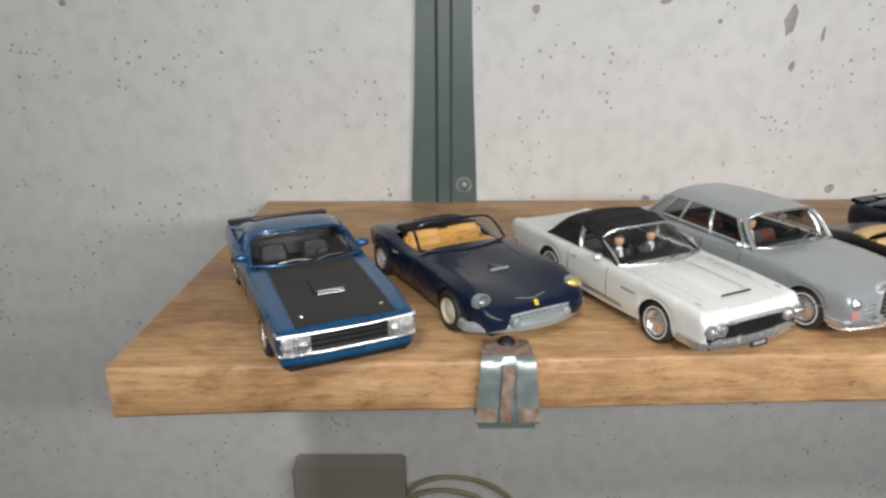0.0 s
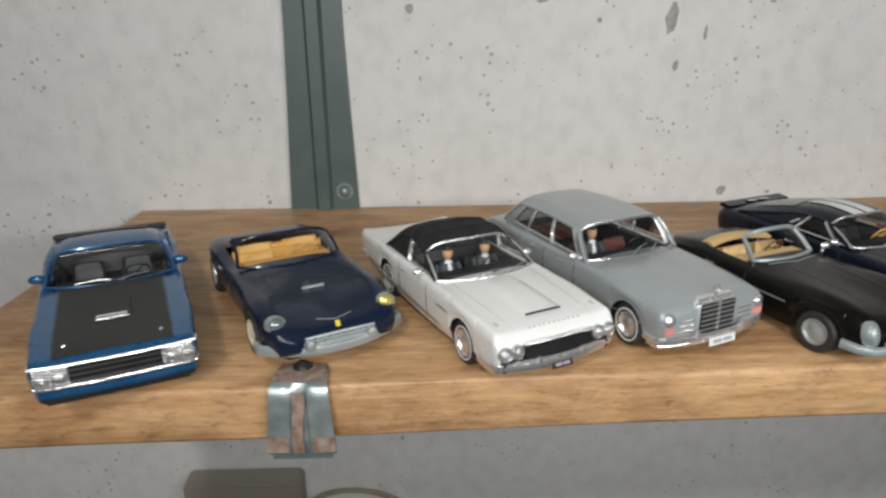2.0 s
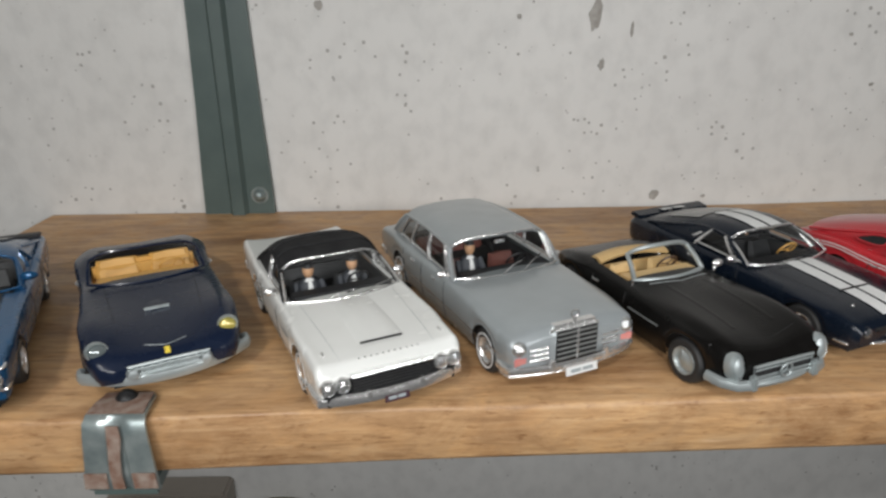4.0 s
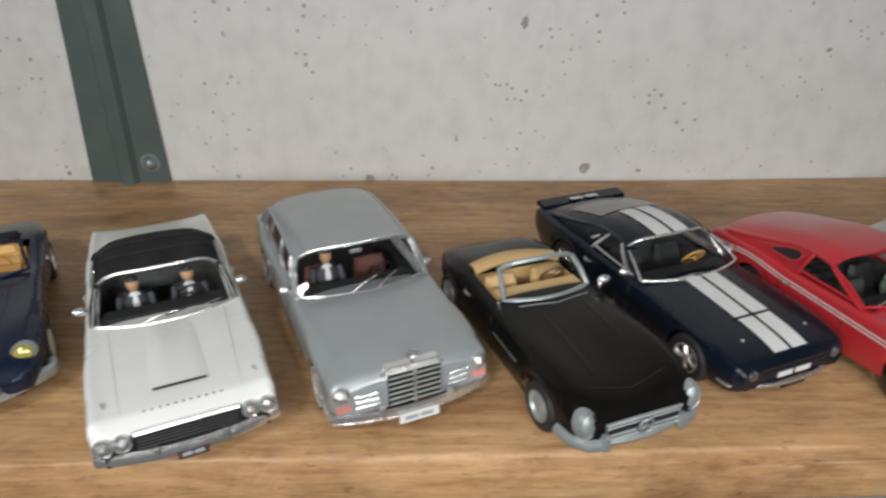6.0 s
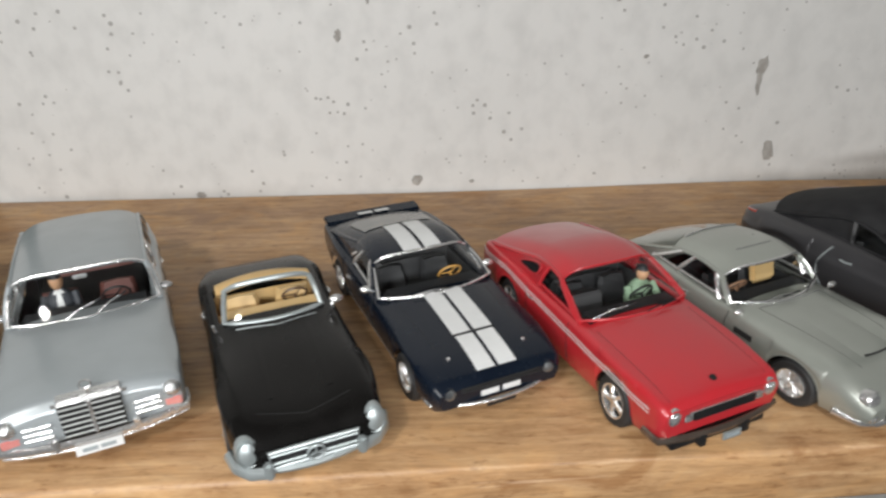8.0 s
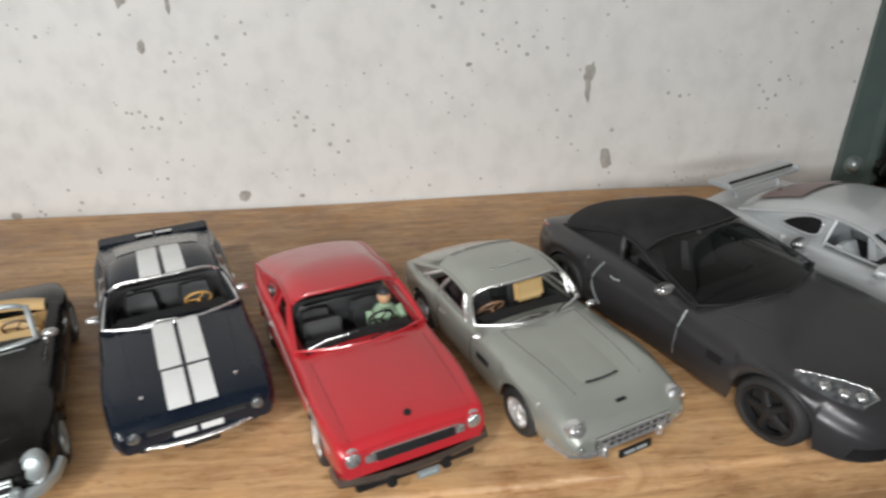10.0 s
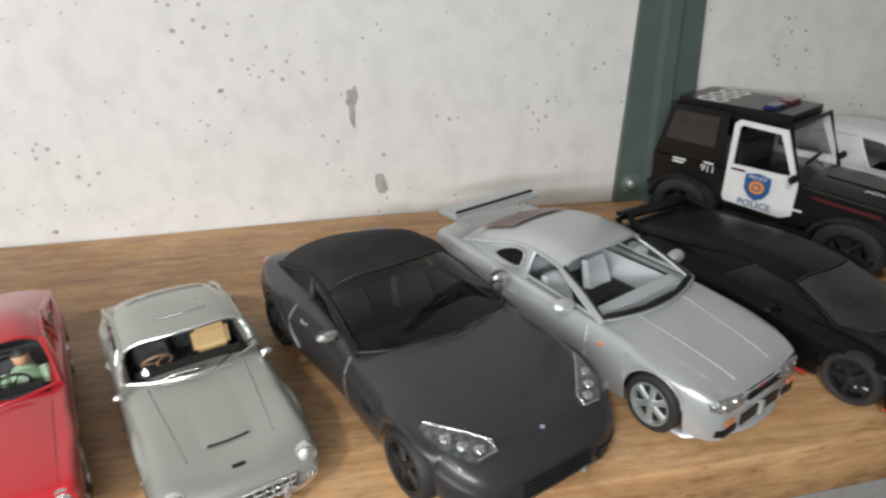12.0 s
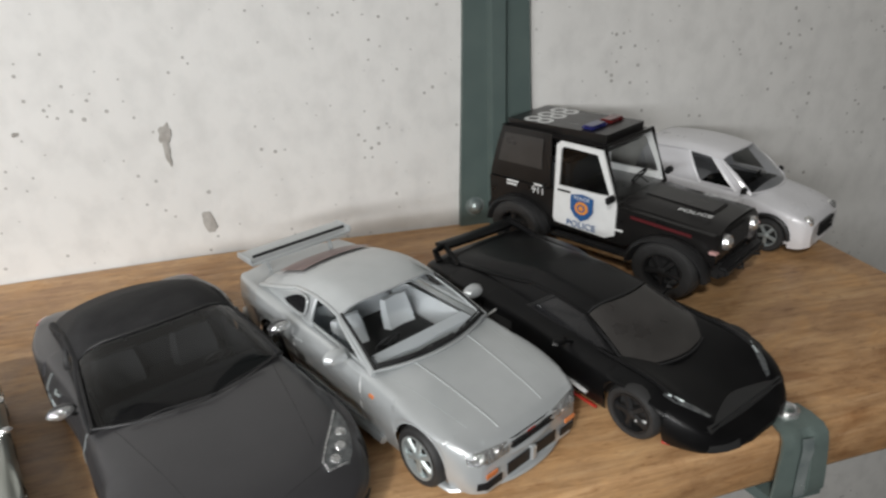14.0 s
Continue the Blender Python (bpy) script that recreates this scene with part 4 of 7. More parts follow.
# -- blue muscle coupe with a black bonnet --
def blue_coupe():
    P = paint("metallic_blue_paint", (0.012, 0.085, 0.21), (0.03, 0.12, 0.25), 0.28, 0.45)
    MATT = mat("matt_black_bonnet", (0.015, 0.015, 0.015), 0.5, second=(0.026, 0.0255, 0.024), scale=90, amount=0.6)
    car = model_car(-0.0798, -0.1695, 24.1, "metallic blue muscle car model with matt black bonnet", (1.018, 1.095, 1.000))
    sh = Shell(0.125, (0.0390, -0.0335), 0.0086, 0.0077,
               [(0, 0.0212), (0.02, 0.0222), (0.3, 0.0230), (0.7, 0.0236), (0.97, 0.0226), (1, 0.0215)],
               [(0, 0.0172), (0.02, 0.0190), (0.25, 0.0208), (0.42, 0.0218), (0.85, 0.0222), (0.98, 0.0218), (1, 0.0205)],
               [(0, 0.0165), (0.02, 0.0182), (0.3, 0.0200), (0.6, 0.0205), (0.72, 0.0218), (0.97, 0.0214), (1, 0.0195)],
               [(0, 0.0085), (0.04, 0.0062), (0.5, 0.0050), (0.95, 0.0065), (1, 0.0085)], open_u=(0.435, 0.80), crease=0.66)
    part("body", sh.build(), P, car)
    chassis(car, sh)
    c = Cabin((0.0050, 0.0216), (-0.0110, 0.0300), (-0.0270, 0.0298), (-0.0520, 0.0226), 0.0206, 0.0176, bow=0.0055, crown=0.0010, dome=0.0008, roll=0.0022, swell=0.0020)
    add_cabin(car, c, P, [(0, 0.36, "glass"), (0.36, 0.54, "glass"), (0.54, 1, "paint")], CLEAR, P, r_trim=0.0006, rear_mat=P)
    part("rear_window", c.sheet(2.08, 2.75, -0.72, 0.72, lift=0.0008), BLACKGLASS, car, "dark rear window")
    interior(car, sh, 0.0075, DARKIN, DARKIN, -0.020, 0.0125, 0.012, 1)
    ys = np.linspace(-0.0158, 0.0158, 9)
    part("bonnet_panel", sh.patch(np.linspace(0.0075, 0.0605, 12), ys), MATT, car, "matt black bonnet panel")
    scoop = part("bonnet_scoop", moved(box(-0.0075, 0.0075, -0.0058, 0.0058, -0.0008, 0.0008, 0.0006), pose(0.0330, 0, sh.z_at(0.033, 0), 0, 1.5, 0)), MATT, car)
    zi = sh.z_at(0.041, 0) + 0.0006
    part("intake", box(0.0395, 0.0415, -0.0042, 0.0042, zi - 0.0006, zi + 0.0003, 0.0002), DULL, scoop, "pale grey intake grille")
    part("intake_rim", tube([(0.0395, -0.0044, zi + 0.0004), (0.0417, -0.0044, zi), (0.0417, 0.0044, zi), (0.0395, 0.0044, zi + 0.0004)], 0.0003, 5, True), CHROME, scoop)
    for s in (-1, 1):
        part("bonnet_pin", moved(lathe([(0, 0.0005), (0.0006, 0.0004), (0.0007, 0)], 10, "z"), pose(0.0545, s * 0.0128, sh.z_at(0.0545, 0.0128) + 0.0002)), CHROME, car)
    part("valance", box(0.0560, 0.0622, -0.0195, 0.0195, 0.0040, 0.0072, 0.0008), BLACKP, car, "black lower valance")
    # full-width bright nose with four lamps
    part("grille_surround", sh.face(np.linspace(-0.0208, 0.0208, 9).tolist(), (0.0100, 0.0135, 0.0170), 0.0005), BLACKP, car, "black nose panel")
    g = grille(car, 0.0630, -0.0118, 0.0118, 0.0108, 0.0162, 3, BLACKP, label="dark grille with black bars", bow=0.0004, frame=False)
    for s in (-1, 1):
        # The lens colour brings the glints that plain chrome lacks here.
        part("lamp_panel", sh.face([s * y for y in (0.0120, 0.0150, 0.0180, 0.0206)], (0.0106, 0.0136, 0.0168), 0.0010), LENS, car, "faceted lamp panel, glints in its colour")
        for k in (0.0144, 0.0188):
            lamp_unit(car, 0.0634, s * k, 0.0137, 0.0021, LENS, CHROME, out=0.0014)
        mirror(car, -0.0005, s * 0.0205, 0.0222, s, P, 0.0021)
        part("front_flank_strip", sh.side_line(-0.055, 0.056, 0.0145, 0.0140, 0.0005, s), CHROME, car, "thin side strip")
        part("bumper_corner", box(0.0555, 0.0615, s * 0.0175 - 0.003, s * 0.0175 + 0.003, 0.0048, 0.0078, 0.0006), BLACKP, car)
    bumper(car, 0.0632, 0.0216, 0.0171, 0.0011, 0.0012, 0.003, 0.0014, CHROME, "nose_trim")
    bumper(car, 0.0634, 0.0214, 0.0102, 0.0016, 0.0014, 0.004, 0.0016, CHROME, "bumper", "thin chrome bumper")
    bumper(car, 0.0628, 0.0205, 0.0076, 0.0028, 0.002, 0.004, 0.0016, P, "valance", "blue lower valance")
    bumper(car, -0.0630, 0.021, 0.012, 0.002, 0.0014, 0.005, 0.0016, CHROME, "rear_bumper")
    # black rear wing lip
    part("rear_wing", moved(box(-0.0035, 0.0035, -0.0215, 0.0215, -0.0008, 0.0008, 0.0005), pose(-0.0560, 0, 0.0230, 0, -6, 0)), BLACKP, car, "black rear spoiler")
    for s in (-1, 1):
        part("wing_post", box(-0.0575, -0.0545, s * 0.017 - 0.0012, s * 0.017 + 0.0012, 0.0205, 0.0228, 0.0004), BLACKP, car)
    wiper(car, c.at(0.03, -0.55) + Vector((0.001, 0, 0.0008)), c.at(0.06, 0.0) + Vector((0.0012, 0, 0.0009)))
    wiper(car, c.at(0.03, 0.1) + Vector((0.001, 0, 0.0008)), c.at(0.08, 0.6) + Vector((0.0012, 0, 0.0009)))
    door_gap(car, sh, 0.006, 0.007, 0.0195)
    door_gap(car, sh, -0.022, 0.007, 0.0195)
    wheels(car, sh, 0.0195, 0.0060, "five", rim_mat=CHROME)
    seam(car, sh, [(0.0075, -0.0162), (0.061, -0.0162)])
    seam(car, sh, [(0.0075, 0.0162), (0.061, 0.0162)])


# -- navy open spider with mustard seats --
def navy_spider():
    P = paint("deep_navy_paint", (0.0050, 0.0100, 0.028), (0.010, 0.0165, 0.036), 0.27, coat=0.25, spec=0.3)
    car = model_car(-0.0150, -0.1525, 27.5, "deep navy open sports car model with mustard seats", (1.085, 1.165, 1.020))
    sh = Shell(0.110, (0.0330, -0.0290), 0.0088, 0.0080,
               [(0, 0.0150), (0.02, 0.0185), (0.08, 0.0208), (0.2, 0.0218), (0.5, 0.0212), (0.75, 0.0222), (0.92, 0.0195), (1, 0.014)],
               [(0, 0.0125), (0.03, 0.0150), (0.12, 0.0170), (0.3, 0.0192), (0.47, 0.0208), (0.70, 0.0205), (0.9, 0.0185), (1, 0.0150)],
               [(0, 0.0120), (0.03, 0.0152), (0.1, 0.0178), (0.2, 0.0192), (0.45, 0.0190), (0.55, 0.0182), (0.72, 0.0198), (0.9, 0.0182), (1, 0.0140)],
               [(0, 0.0080), (0.06, 0.0055), (0.5, 0.0048), (0.95, 0.0070), (1, 0.0095)], bulge=[(0, 0.0), (0.05, 0.0010), (0.15, 0.0026), (0.35, 0.0010), (0.6, 0.0004), (0.75, 0.0020), (0.9, 0.0012), (1, 0)],
               open_u=(0.49, 0.70), open_w=0.80)
    part("body", sh.build(), P, car)
    chassis(car, sh)
    # windscreen only
    c = Cabin((0.0020, 0.0208), (-0.0065, 0.0290), (-0.02, 0.029), (-0.03, 0.021), 0.0180, 0.0160, bow=0.006)
    ws = part("windscreen", c.sheet(0.02, 0.98, -0.98, 0.98), CLEAR, car, "clear windscreen with dark frame")
    part("frame", tube([c.at(0, j / 6) for j in range(-6, 7)] + [c.at(0.5, 1)] + [c.at(1, j / 6) for j in range(6, -7, -1)] + [c.at(0.5, -1)], 0.0006, 6, True), P, ws)
    interior(car, sh, 0.0080, TAN, TAN, -0.0125, 0.0150, 0.0155, 1, rear=False, gap=0.0085, wheel_mat=TAN)
    part("seat_bolster", moved(box(-0.002, 0.003, -0.0165, 0.0165, 0.010, 0.0222, 0.0015), pose(-0.0165, 0, 0)), TAN, car, "mustard padded seat back")
    part("tonneau", moved(box(-0.0045, 0.0045, -0.015, 0.015, 0.0, 0.0022, 0.001), pose(-0.0255, 0, sh.z_at(-0.0255, 0))), CLOTH, car, "folded black hood")
    part("folded_hood", thick(grid([[(-0.020 + 0.001 * k, y, 0.0215 + 0.0022 * k - 0.00002 * (y * 1000) ** 2 * 0.5) for y in np.linspace(-0.016, 0.016, 9)] for k in range(3)]), 0.0006), BLACKP, car, "dark folded hood edge")
    for s, lens in ((-1, LENSG), (1, LENSY)):
        lamp_unit(car, 0.0440, s * 0.0172, 0.0168, 0.0028, lens, DULL, -s * 10, -14)
    for s in (-1, 1):
        part("overrider", moved(lathe([(0, 0.0022), (0.0014, 0.0016), (0.0019, 0), (0.0016, -0.0015), (0, -0.002)], 12, "x"), pose(0.0552, s * 0.0095, 0.0103) @ Matrix.Diagonal((1, 1, 1.25, 1))), DULL, car, "dull silver bumper overrider")
        handle(car, sh, -0.013, 0.0165, s)
    bumper(car, 0.0560, 0.0222, 0.0080, 0.0042, 0.0028, 0.004, 0.0085, DULL, "bumper", "dull silver bumper")
    grille(car, 0.0556, -0.0105, 0.0105, 0.0092, 0.0128, 2, DULL, DULL, 9, "dull silver grille", bow=0.002)
    bumper(car, -0.0552, 0.0175, 0.0105, 0.0026, 0.0022, 0.003, 0.0065, DULL, "rear_bumper")
    part("nose_badge", moved(box(-0.0002, 0.0002, -0.0007, 0.0007, -0.0011, 0.0011, 0.0001), pose(0.0528, 0, sh.z_at(0.0528, 0) + 0.0003, 0, -40, 0)), YELLOW, car, "small yellow badge")
    sc = part("bonnet_scoop", moved(lathe([(0, 0.0075), (0.0017, 0.0045), (0.0026, 0.0), (0.0024, -0.0015), (0, -0.002)], 14, "x"), pose(0.0265, 0, sh.z_at(0.0265, 0) - 0.0008) @ Matrix.Rotation(math.pi, 4, "Z") @ Matrix.Diagonal((1.6, 1.7, 0.55, 1))), P, car)
    part("scoop_mesh", moved(box(-0.0003, 0.0003, -0.0036, 0.0036, 0, 0.0010, 0.0001), pose(0.0292, 0, sh.z_at(0.0292, 0) + 0.0002)), DULL, sc, "silver scoop mesh")
    seam(car, sh, [(0.0490, -0.0055), (0.0505, 0), (0.0490, 0.0055)], DULL, 0.00018)
    seam(car, sh, [(0.0080, -0.0135), (0.0470, -0.0115)])
    seam(car, sh, [(0.0080, 0.0135), (0.0470, 0.0115)])
    door_gap(car, sh, 0.003, 0.0065, 0.018)
    door_gap(car, sh, -0.017, 0.0065, 0.018)
    for xw in sh.wheels:
        for s in (-1, 1):
            front = xw > 0
            wheel(car, xw, s * 0.0190, 0.0080, 0.0055, "cap" if front else "wire", s, rim_mat=mat("cream_wheel", (0.62, 0.58, 0.42), 0.5, second=(0.55, 0.5, 0.38), scale=200) if front else CHROME, label="cream painted wheel" if front else "bright wire wheel")


# -- white convertible with a black soft top --
def white_convertible():
    P = paint("white_paint", (0.82, 0.83, 0.80), (0.76, 0.77, 0.74), 0.25)
    car = model_car(0.0580, -0.1599, 25.3, "white convertible model with raised black soft top", (1.007, 1.014, 1.049))
    sh = Shell(0.126, (0.0405, -0.0270), 0.0086, 0.0077,
               [(0, 0.0225), (0.015, 0.0232), (0.3, 0.0238), (0.7, 0.0236), (0.97, 0.0222), (1, 0.0215)],
               [(0, 0.0165), (0.02, 0.0186), (0.15, 0.0202), (0.36, 0.0212), (0.8, 0.0205), (0.97, 0.0192), (1, 0.0175)],
               [(0, 0.0160), (0.02, 0.0188), (0.15, 0.0198), (0.4, 0.0204), (0.6, 0.0204), (0.97, 0.0200), (1, 0.0185)],
               [(0, 0.0088), (0.05, 0.0062), (0.5, 0.0045), (0.95, 0.0070), (1, 0.0090)], open_u=(0.365, 0.70), crease=0.72)
    part("body", sh.build(), P, car)
    chassis(car, sh)
    c = Cabin((0.0170, 0.0211), (0.0020, 0.0298), (-0.0215, 0.0300), (-0.0330, 0.0210), 0.0208, 0.0178, wtail=0.0205, bow=0.0055, crown=0.0012, dome=0.0012, roll=0.0026, swell=0.0018)
    add_cabin(car, c, CLOTH, [(0, 0.50, "glass"), (0.50, 1, "paint")], CLEAR, CHROME, CLOTH, 0.00065, rear_pane=False, roof_name="soft_top", roof_label="black fabric soft top", rear_mat=CLOTH)
    for r in (1.33, 1.66):
        part("hood_bow", tube([c.at(r, j / 8) + Vector((0, 0, 0.0001)) for j in range(-8, 9)], 0.0004, 5), CLOTH, car)
    interior(car, sh, 0.0075, DARKIN, DARKIN, -0.0040, 0.0115, 0.0125, 1)
    ys = np.linspace(-0.0078, 0.0078, 7)
    xs = np.linspace(0.0230, 0.0540, 8)
    bm = grid([[(x, y * (0.86 + 0.14 * (x - 0.023) / 0.031), sh.z_at(x, y) + (0.0009 if abs(y) < 0.0070 else 0.0) * min(1, (x - 0.0215) / 0.014)) for y in ys] for x in xs])
    scoop = part("bonnet_bulge", bm, P, car)
    part("scoop_slot", tube([(0.0542, y, sh.z_at(0.0542, y) + 0.0006) for y in np.linspace(-0.0068, 0.0068, 7)], 0.00035, 5), WELL, scoop, "dark scoop slot")
    for k in range(11):
        y = -0.0095 + 0.0019 * k
        part("nose_letter", moved(box(-0.0003, 0.0003, -0.00025, 0.00025, 0, 0.0002), pose(0.0605, y, sh.z_at(0.0605, y), 0, 25, 0)), CHROME, car)
    part("nose_panel", sh.face(np.linspace(-0.0215, 0.0215, 11).tolist(), (0.0094, 0.0122, 0.0146), 0.0003), BLACKP, car, "dark nose panel behind the grille")
    # Dark sheet paints the shaded gap between nose and bumper.
    part("bumper_gap_shade", sh.face(np.linspace(-0.0205, 0.0205, 9).tolist(), (0.0066, 0.0080, 0.0094), 0.0004), WELL, car, "dark sheet for the shade in the gap over the bumper")
    g = grille(car, 0.0634, -0.0125, 0.0125, 0.0100, 0.0138, 4, BLACKP, WELL, 0, "dark horizontal grille", frame=False)
    part("grille_brow", tube([(0.0640, y, 0.0152) for y in np.linspace(-0.0130, 0.0130, 8)], 0.0007, 6), CHROME, g)
    for s in (-1, 1):
        pod = part("lamp_pod", moved(lathe([(0, 0.0012), (0.0030, 0.0010), (0.0036, 0.0), (0.0034, -0.003), (0, -0.004)], 16, "x"), pose(0.0614, s * 0.0180, 0.0136) @ Matrix.Diagonal((1, 1.45, 1, 1))), P, car)
        for k in (0.0158, 0.0201):
            lamp_unit(car, 0.0638, s * k, 0.0132, 0.0023, LENS, CHROME, out=0.0016)
        part("lamp_surround", tube([(0.0634 - 0.002 * (abs(a) > 0.5), s * 0.0180 + 0.0044 * a, 0.0132 + 0.0029 * b) for a, b in ((-1, -0.7), (-0.8, -1), (0.8, -1), (1, -0.7), (1, 0.7), (0.8, 1), (-0.8, 1), (-1, 0.7))], 0.0005, 6, True), CHROME, car)
        mirror(car, 0.0080, s * 0.0222, 0.0212, s, CHROME, 0.0017)
        part("side_strip", sh.side_line(-0.058, 0.022, 0.0082, 0.0072, 0.0016, s), DULL, car, "bright ribbed side strip")
        part("wing_ornament", moved(box(-0.0012, 0.0012, -0.0003, 0.0003, 0, 0.0007, 0.0001), pose(0.0555, s * 0.0190, sh.z_at(0.0555, 0.019))), CHROME, car)
        handle(car, sh, -0.009, 0.0178, s)
        part("script_mark", sh.side_line(0.022, 0.030, 0.0150, 0.0150, 0.0008, s), DULL, car, "small bright script as a bar")
        part("window_rail", tube([c.flank(f / 6 * 0.5, 0.0, s) for f in range(7)], 0.0005, 5), CHROME, car)
    bumper(car, 0.0650, 0.0228, 0.0080, 0.0036, 0.0028, 0.009, 0.0036, CHROME, "bumper", "chrome bumper")
    bumper(car, -0.0636, 0.0216, 0.0100, 0.0028, 0.0020, 0.006, 0.0030, CHROME, "rear_bumper")
    for s in (-1, 1):
        part("bumper_guard", moved(box(-0.0008, 0.0008, -0.0008, 0.0008, -0.0018, 0.0016, 0.0003), pose(0.0655, s * 0.0085, 0.0092)), CHROME, car)
    plate(car, 0.0662, 0, 0.0068, 0.0078, 0.0024, mat("dark_red_plate", (0.05, 0.02, 0.03), 0.4, second=(0.07, 0.03, 0.04), scale=300), GREYBAR, -12)
    wiper(car, c.at(0.02, -0.35) + Vector((0.0016, 0, 0.0009)), c.at(0.10, 0.15) + Vector((0.0014, 0, 0.0012)))
    wiper(car, c.at(0.02, 0.3) + Vector((0.0016, 0, 0.0009)), c.at(0.08, 0.78) + Vector((0.0014, 0, 0.0012)))
    seam(car, sh, [(0.0200, -0.0168), (0.0600, -0.0150)], DULL)
    seam(car, sh, [(0.0200, 0.0168), (0.0600, 0.0150)], DULL)
    door_gap(car, sh, 0.013, 0.0065, 0.0195)
    door_gap(car, sh, -0.013, 0.0065, 0.0195)
    wheels(car, sh, 0.0200, 0.0052, "cap", white=True)
    m = stand(0.0580, -0.1599, 25.3)
    figure(m @ pose(0.0000, -0.0085, 0.0086) @ Matrix.Diagonal((1.2, 1.2, 1.3, 1)), SUIT, "toy figure in a grey suit seated in the white car")
    figure(m @ pose(0.0000, 0.0085, 0.0086) @ Matrix.Diagonal((1.2, 1.2, 1.3, 1)), SUIT, "toy figure in a grey suit seated in the white car")


# -- silver-grey limousine --
def limousine():
    P = paint("silver_grey_paint", (0.38, 0.415, 0.425), (0.34, 0.37, 0.38), 0.34, 0.3)
    car = model_car(0.1176, -0.1420, 23.9, "silver-grey limousine model with chrome grille", (0.990, 1.075, 1.037))
    sh = Shell(0.131, (0.0475, -0.0340), 0.0088, 0.0079,
               [(0, 0.0215), (0.02, 0.0225), (0.15, 0.0232), (0.7, 0.0232), (0.95, 0.0212), (1, 0.0200)],
               [(0, 0.0178), (0.02, 0.0206), (0.1, 0.0222), (0.33, 0.0236), (0.75, 0.0228), (0.95, 0.0205), (1, 0.0180)],
               [(0, 0.0160), (0.02, 0.0182), (0.1, 0.0194), (0.35, 0.0212), (0.75, 0.0214), (0.95, 0.0198), (1, 0.0170)],
               [(0, 0.0085), (0.05, 0.0060), (0.5, 0.0048), (0.95, 0.0068), (1, 0.0090)], bulge=[(0, 0.0), (0.03, 0.0010), (0.2, 0.0012), (0.4, 0.0003), (1, 0.0003)], open_u=(0.345, 0.80))
    part("body", sh.build(), P, car)
    chassis(car, sh)
    c = Cabin((0.0205, 0.0230), (0.0115, 0.0338), (-0.0340, 0.0342), (-0.0460, 0.0236), 0.0208, 0.0182, wtail=0.0196, bow=0.0050, crown=0.0014, dome=0.0002, roll=0.0018, swell=0.0012)
    add_cabin(car, c, P, [(0, 0.07, "glass"), (0.07, 0.38, "glass"), (0.38, 0.68, "glass"), (0.68, 0.88, "glass"), (0.88, 1, "paint")], CLEAR, CHROME, r_trim=0.0006, side_pane=DIMGLASS)
    interior(car, sh, 0.0080, REDIN, DARKIN, 0.0000, 0.0130, 0.012, 1)
    part("luggage_rack", grid([[(-0.018, y, 0.0335 + 0 * y), (-0.0185, y, 0.030)] for y in np.linspace(-0.012, 0.012, 8)]), DARKIN, car, "dark partition behind the seats")
    RADBAR = mat("grey_radiator_bar", (0.30, 0.31, 0.30), 0.4, 0.5, second=(0.2, 0.21, 0.2), scale=300)
    # upright radiator with star-like mascot as a plain disc
    rad = part("radiator_shell", box(0.0610, 0.0662, -0.0088, 0.0088, 0.0085, 0.0208, 0.0014), CHROME, car, "chrome radiator shell")
    part("radiator_core", box(0.0660, 0.0666, -0.0074, 0.0074, 0.0092, 0.0192, 0.0002), WELL, rad)
    for k in range(6):
        z = 0.0100 + 0.0017 * k
        part("bar", tube([(0.0668, y, z) for y in (-0.0072, 0, 0.0072)], 0.00032, 5), RADBAR, rad)
    part("bar", tube([(0.0669, 0, 0.0092), (0.0669, 0, 0.0194)], 0.0005, 5), CHROME, rad)
    ms = part("mascot", tube([(0.0645, 0, 0.0205), (0.0645, 0, 0.0222)], 0.0006, 8), CHROME, car)
    part("mascot_ring", tube([(0.0645, 0.0013 * math.cos(q), 0.0234 + 0.0013 * math.sin(q)) for q in [math.pi * k / 8 for k in range(16)]], 0.0003, 5, True), CHROME, ms)
    for s in (-1, 1):
        part("side_grille", thick(grid([[(0.0652 - 0.0002 * k, s * y, z) for y in (0.0100, 0.0130, 0.0158)] for k, z in enumerate((0.0100, 0.0128, 0.0155))]), 0.0004), P, car)
        for k in range(3):
            part("bright_strip", tube([(0.0657, s * 0.0098, 0.0108 + 0.0018 * k), (0.0653, s * 0.0160, 0.0108 + 0.0018 * k)], 0.0005, 6), CHROME, car)
        lp = part("headlight", moved(box(-0.0016, 0.0008, -0.0027, 0.0027, -0.0042, 0.0040, 0.0012), pose(0.0640, s * 0.0192, 0.0140, 0, -4, -s * 8)), CHROME, car, "tall upright headlight")
        part("lens", moved(lathe([(0, 0.0018), (0.0014, 0.0014), (0.0024, 0.0003), (0.0025, -0.0008)], 16, "x"), pose(0.0650, s * 0.0192, 0.0155, 0, -4, -s * 8)), LENS, lp)
        part("indicator", moved(box(0, 0.0008, -0.0022, 0.0022, -0.0014, 0.0012, 0.0003), pose(0.0650, s * 0.0192, 0.0117, 0, 0, -s * 8)), mat("pale_red_lens", (0.62, 0.22, 0.2), 0.2, second=(0.7, 0.3, 0.27), scale=400), lp, "pale red indicator")
        part("bumper_guard", moved(box(-0.0008, 0.0010, -0.0008, 0.0008, -0.002, 0.0024, 0.0004), pose(0.0680, s * 0.0096, 0.0090)), CHROME, car)
        mirror(car, 0.0150, s * 0.0213, 0.0225, s, CHROME, 0.0016)
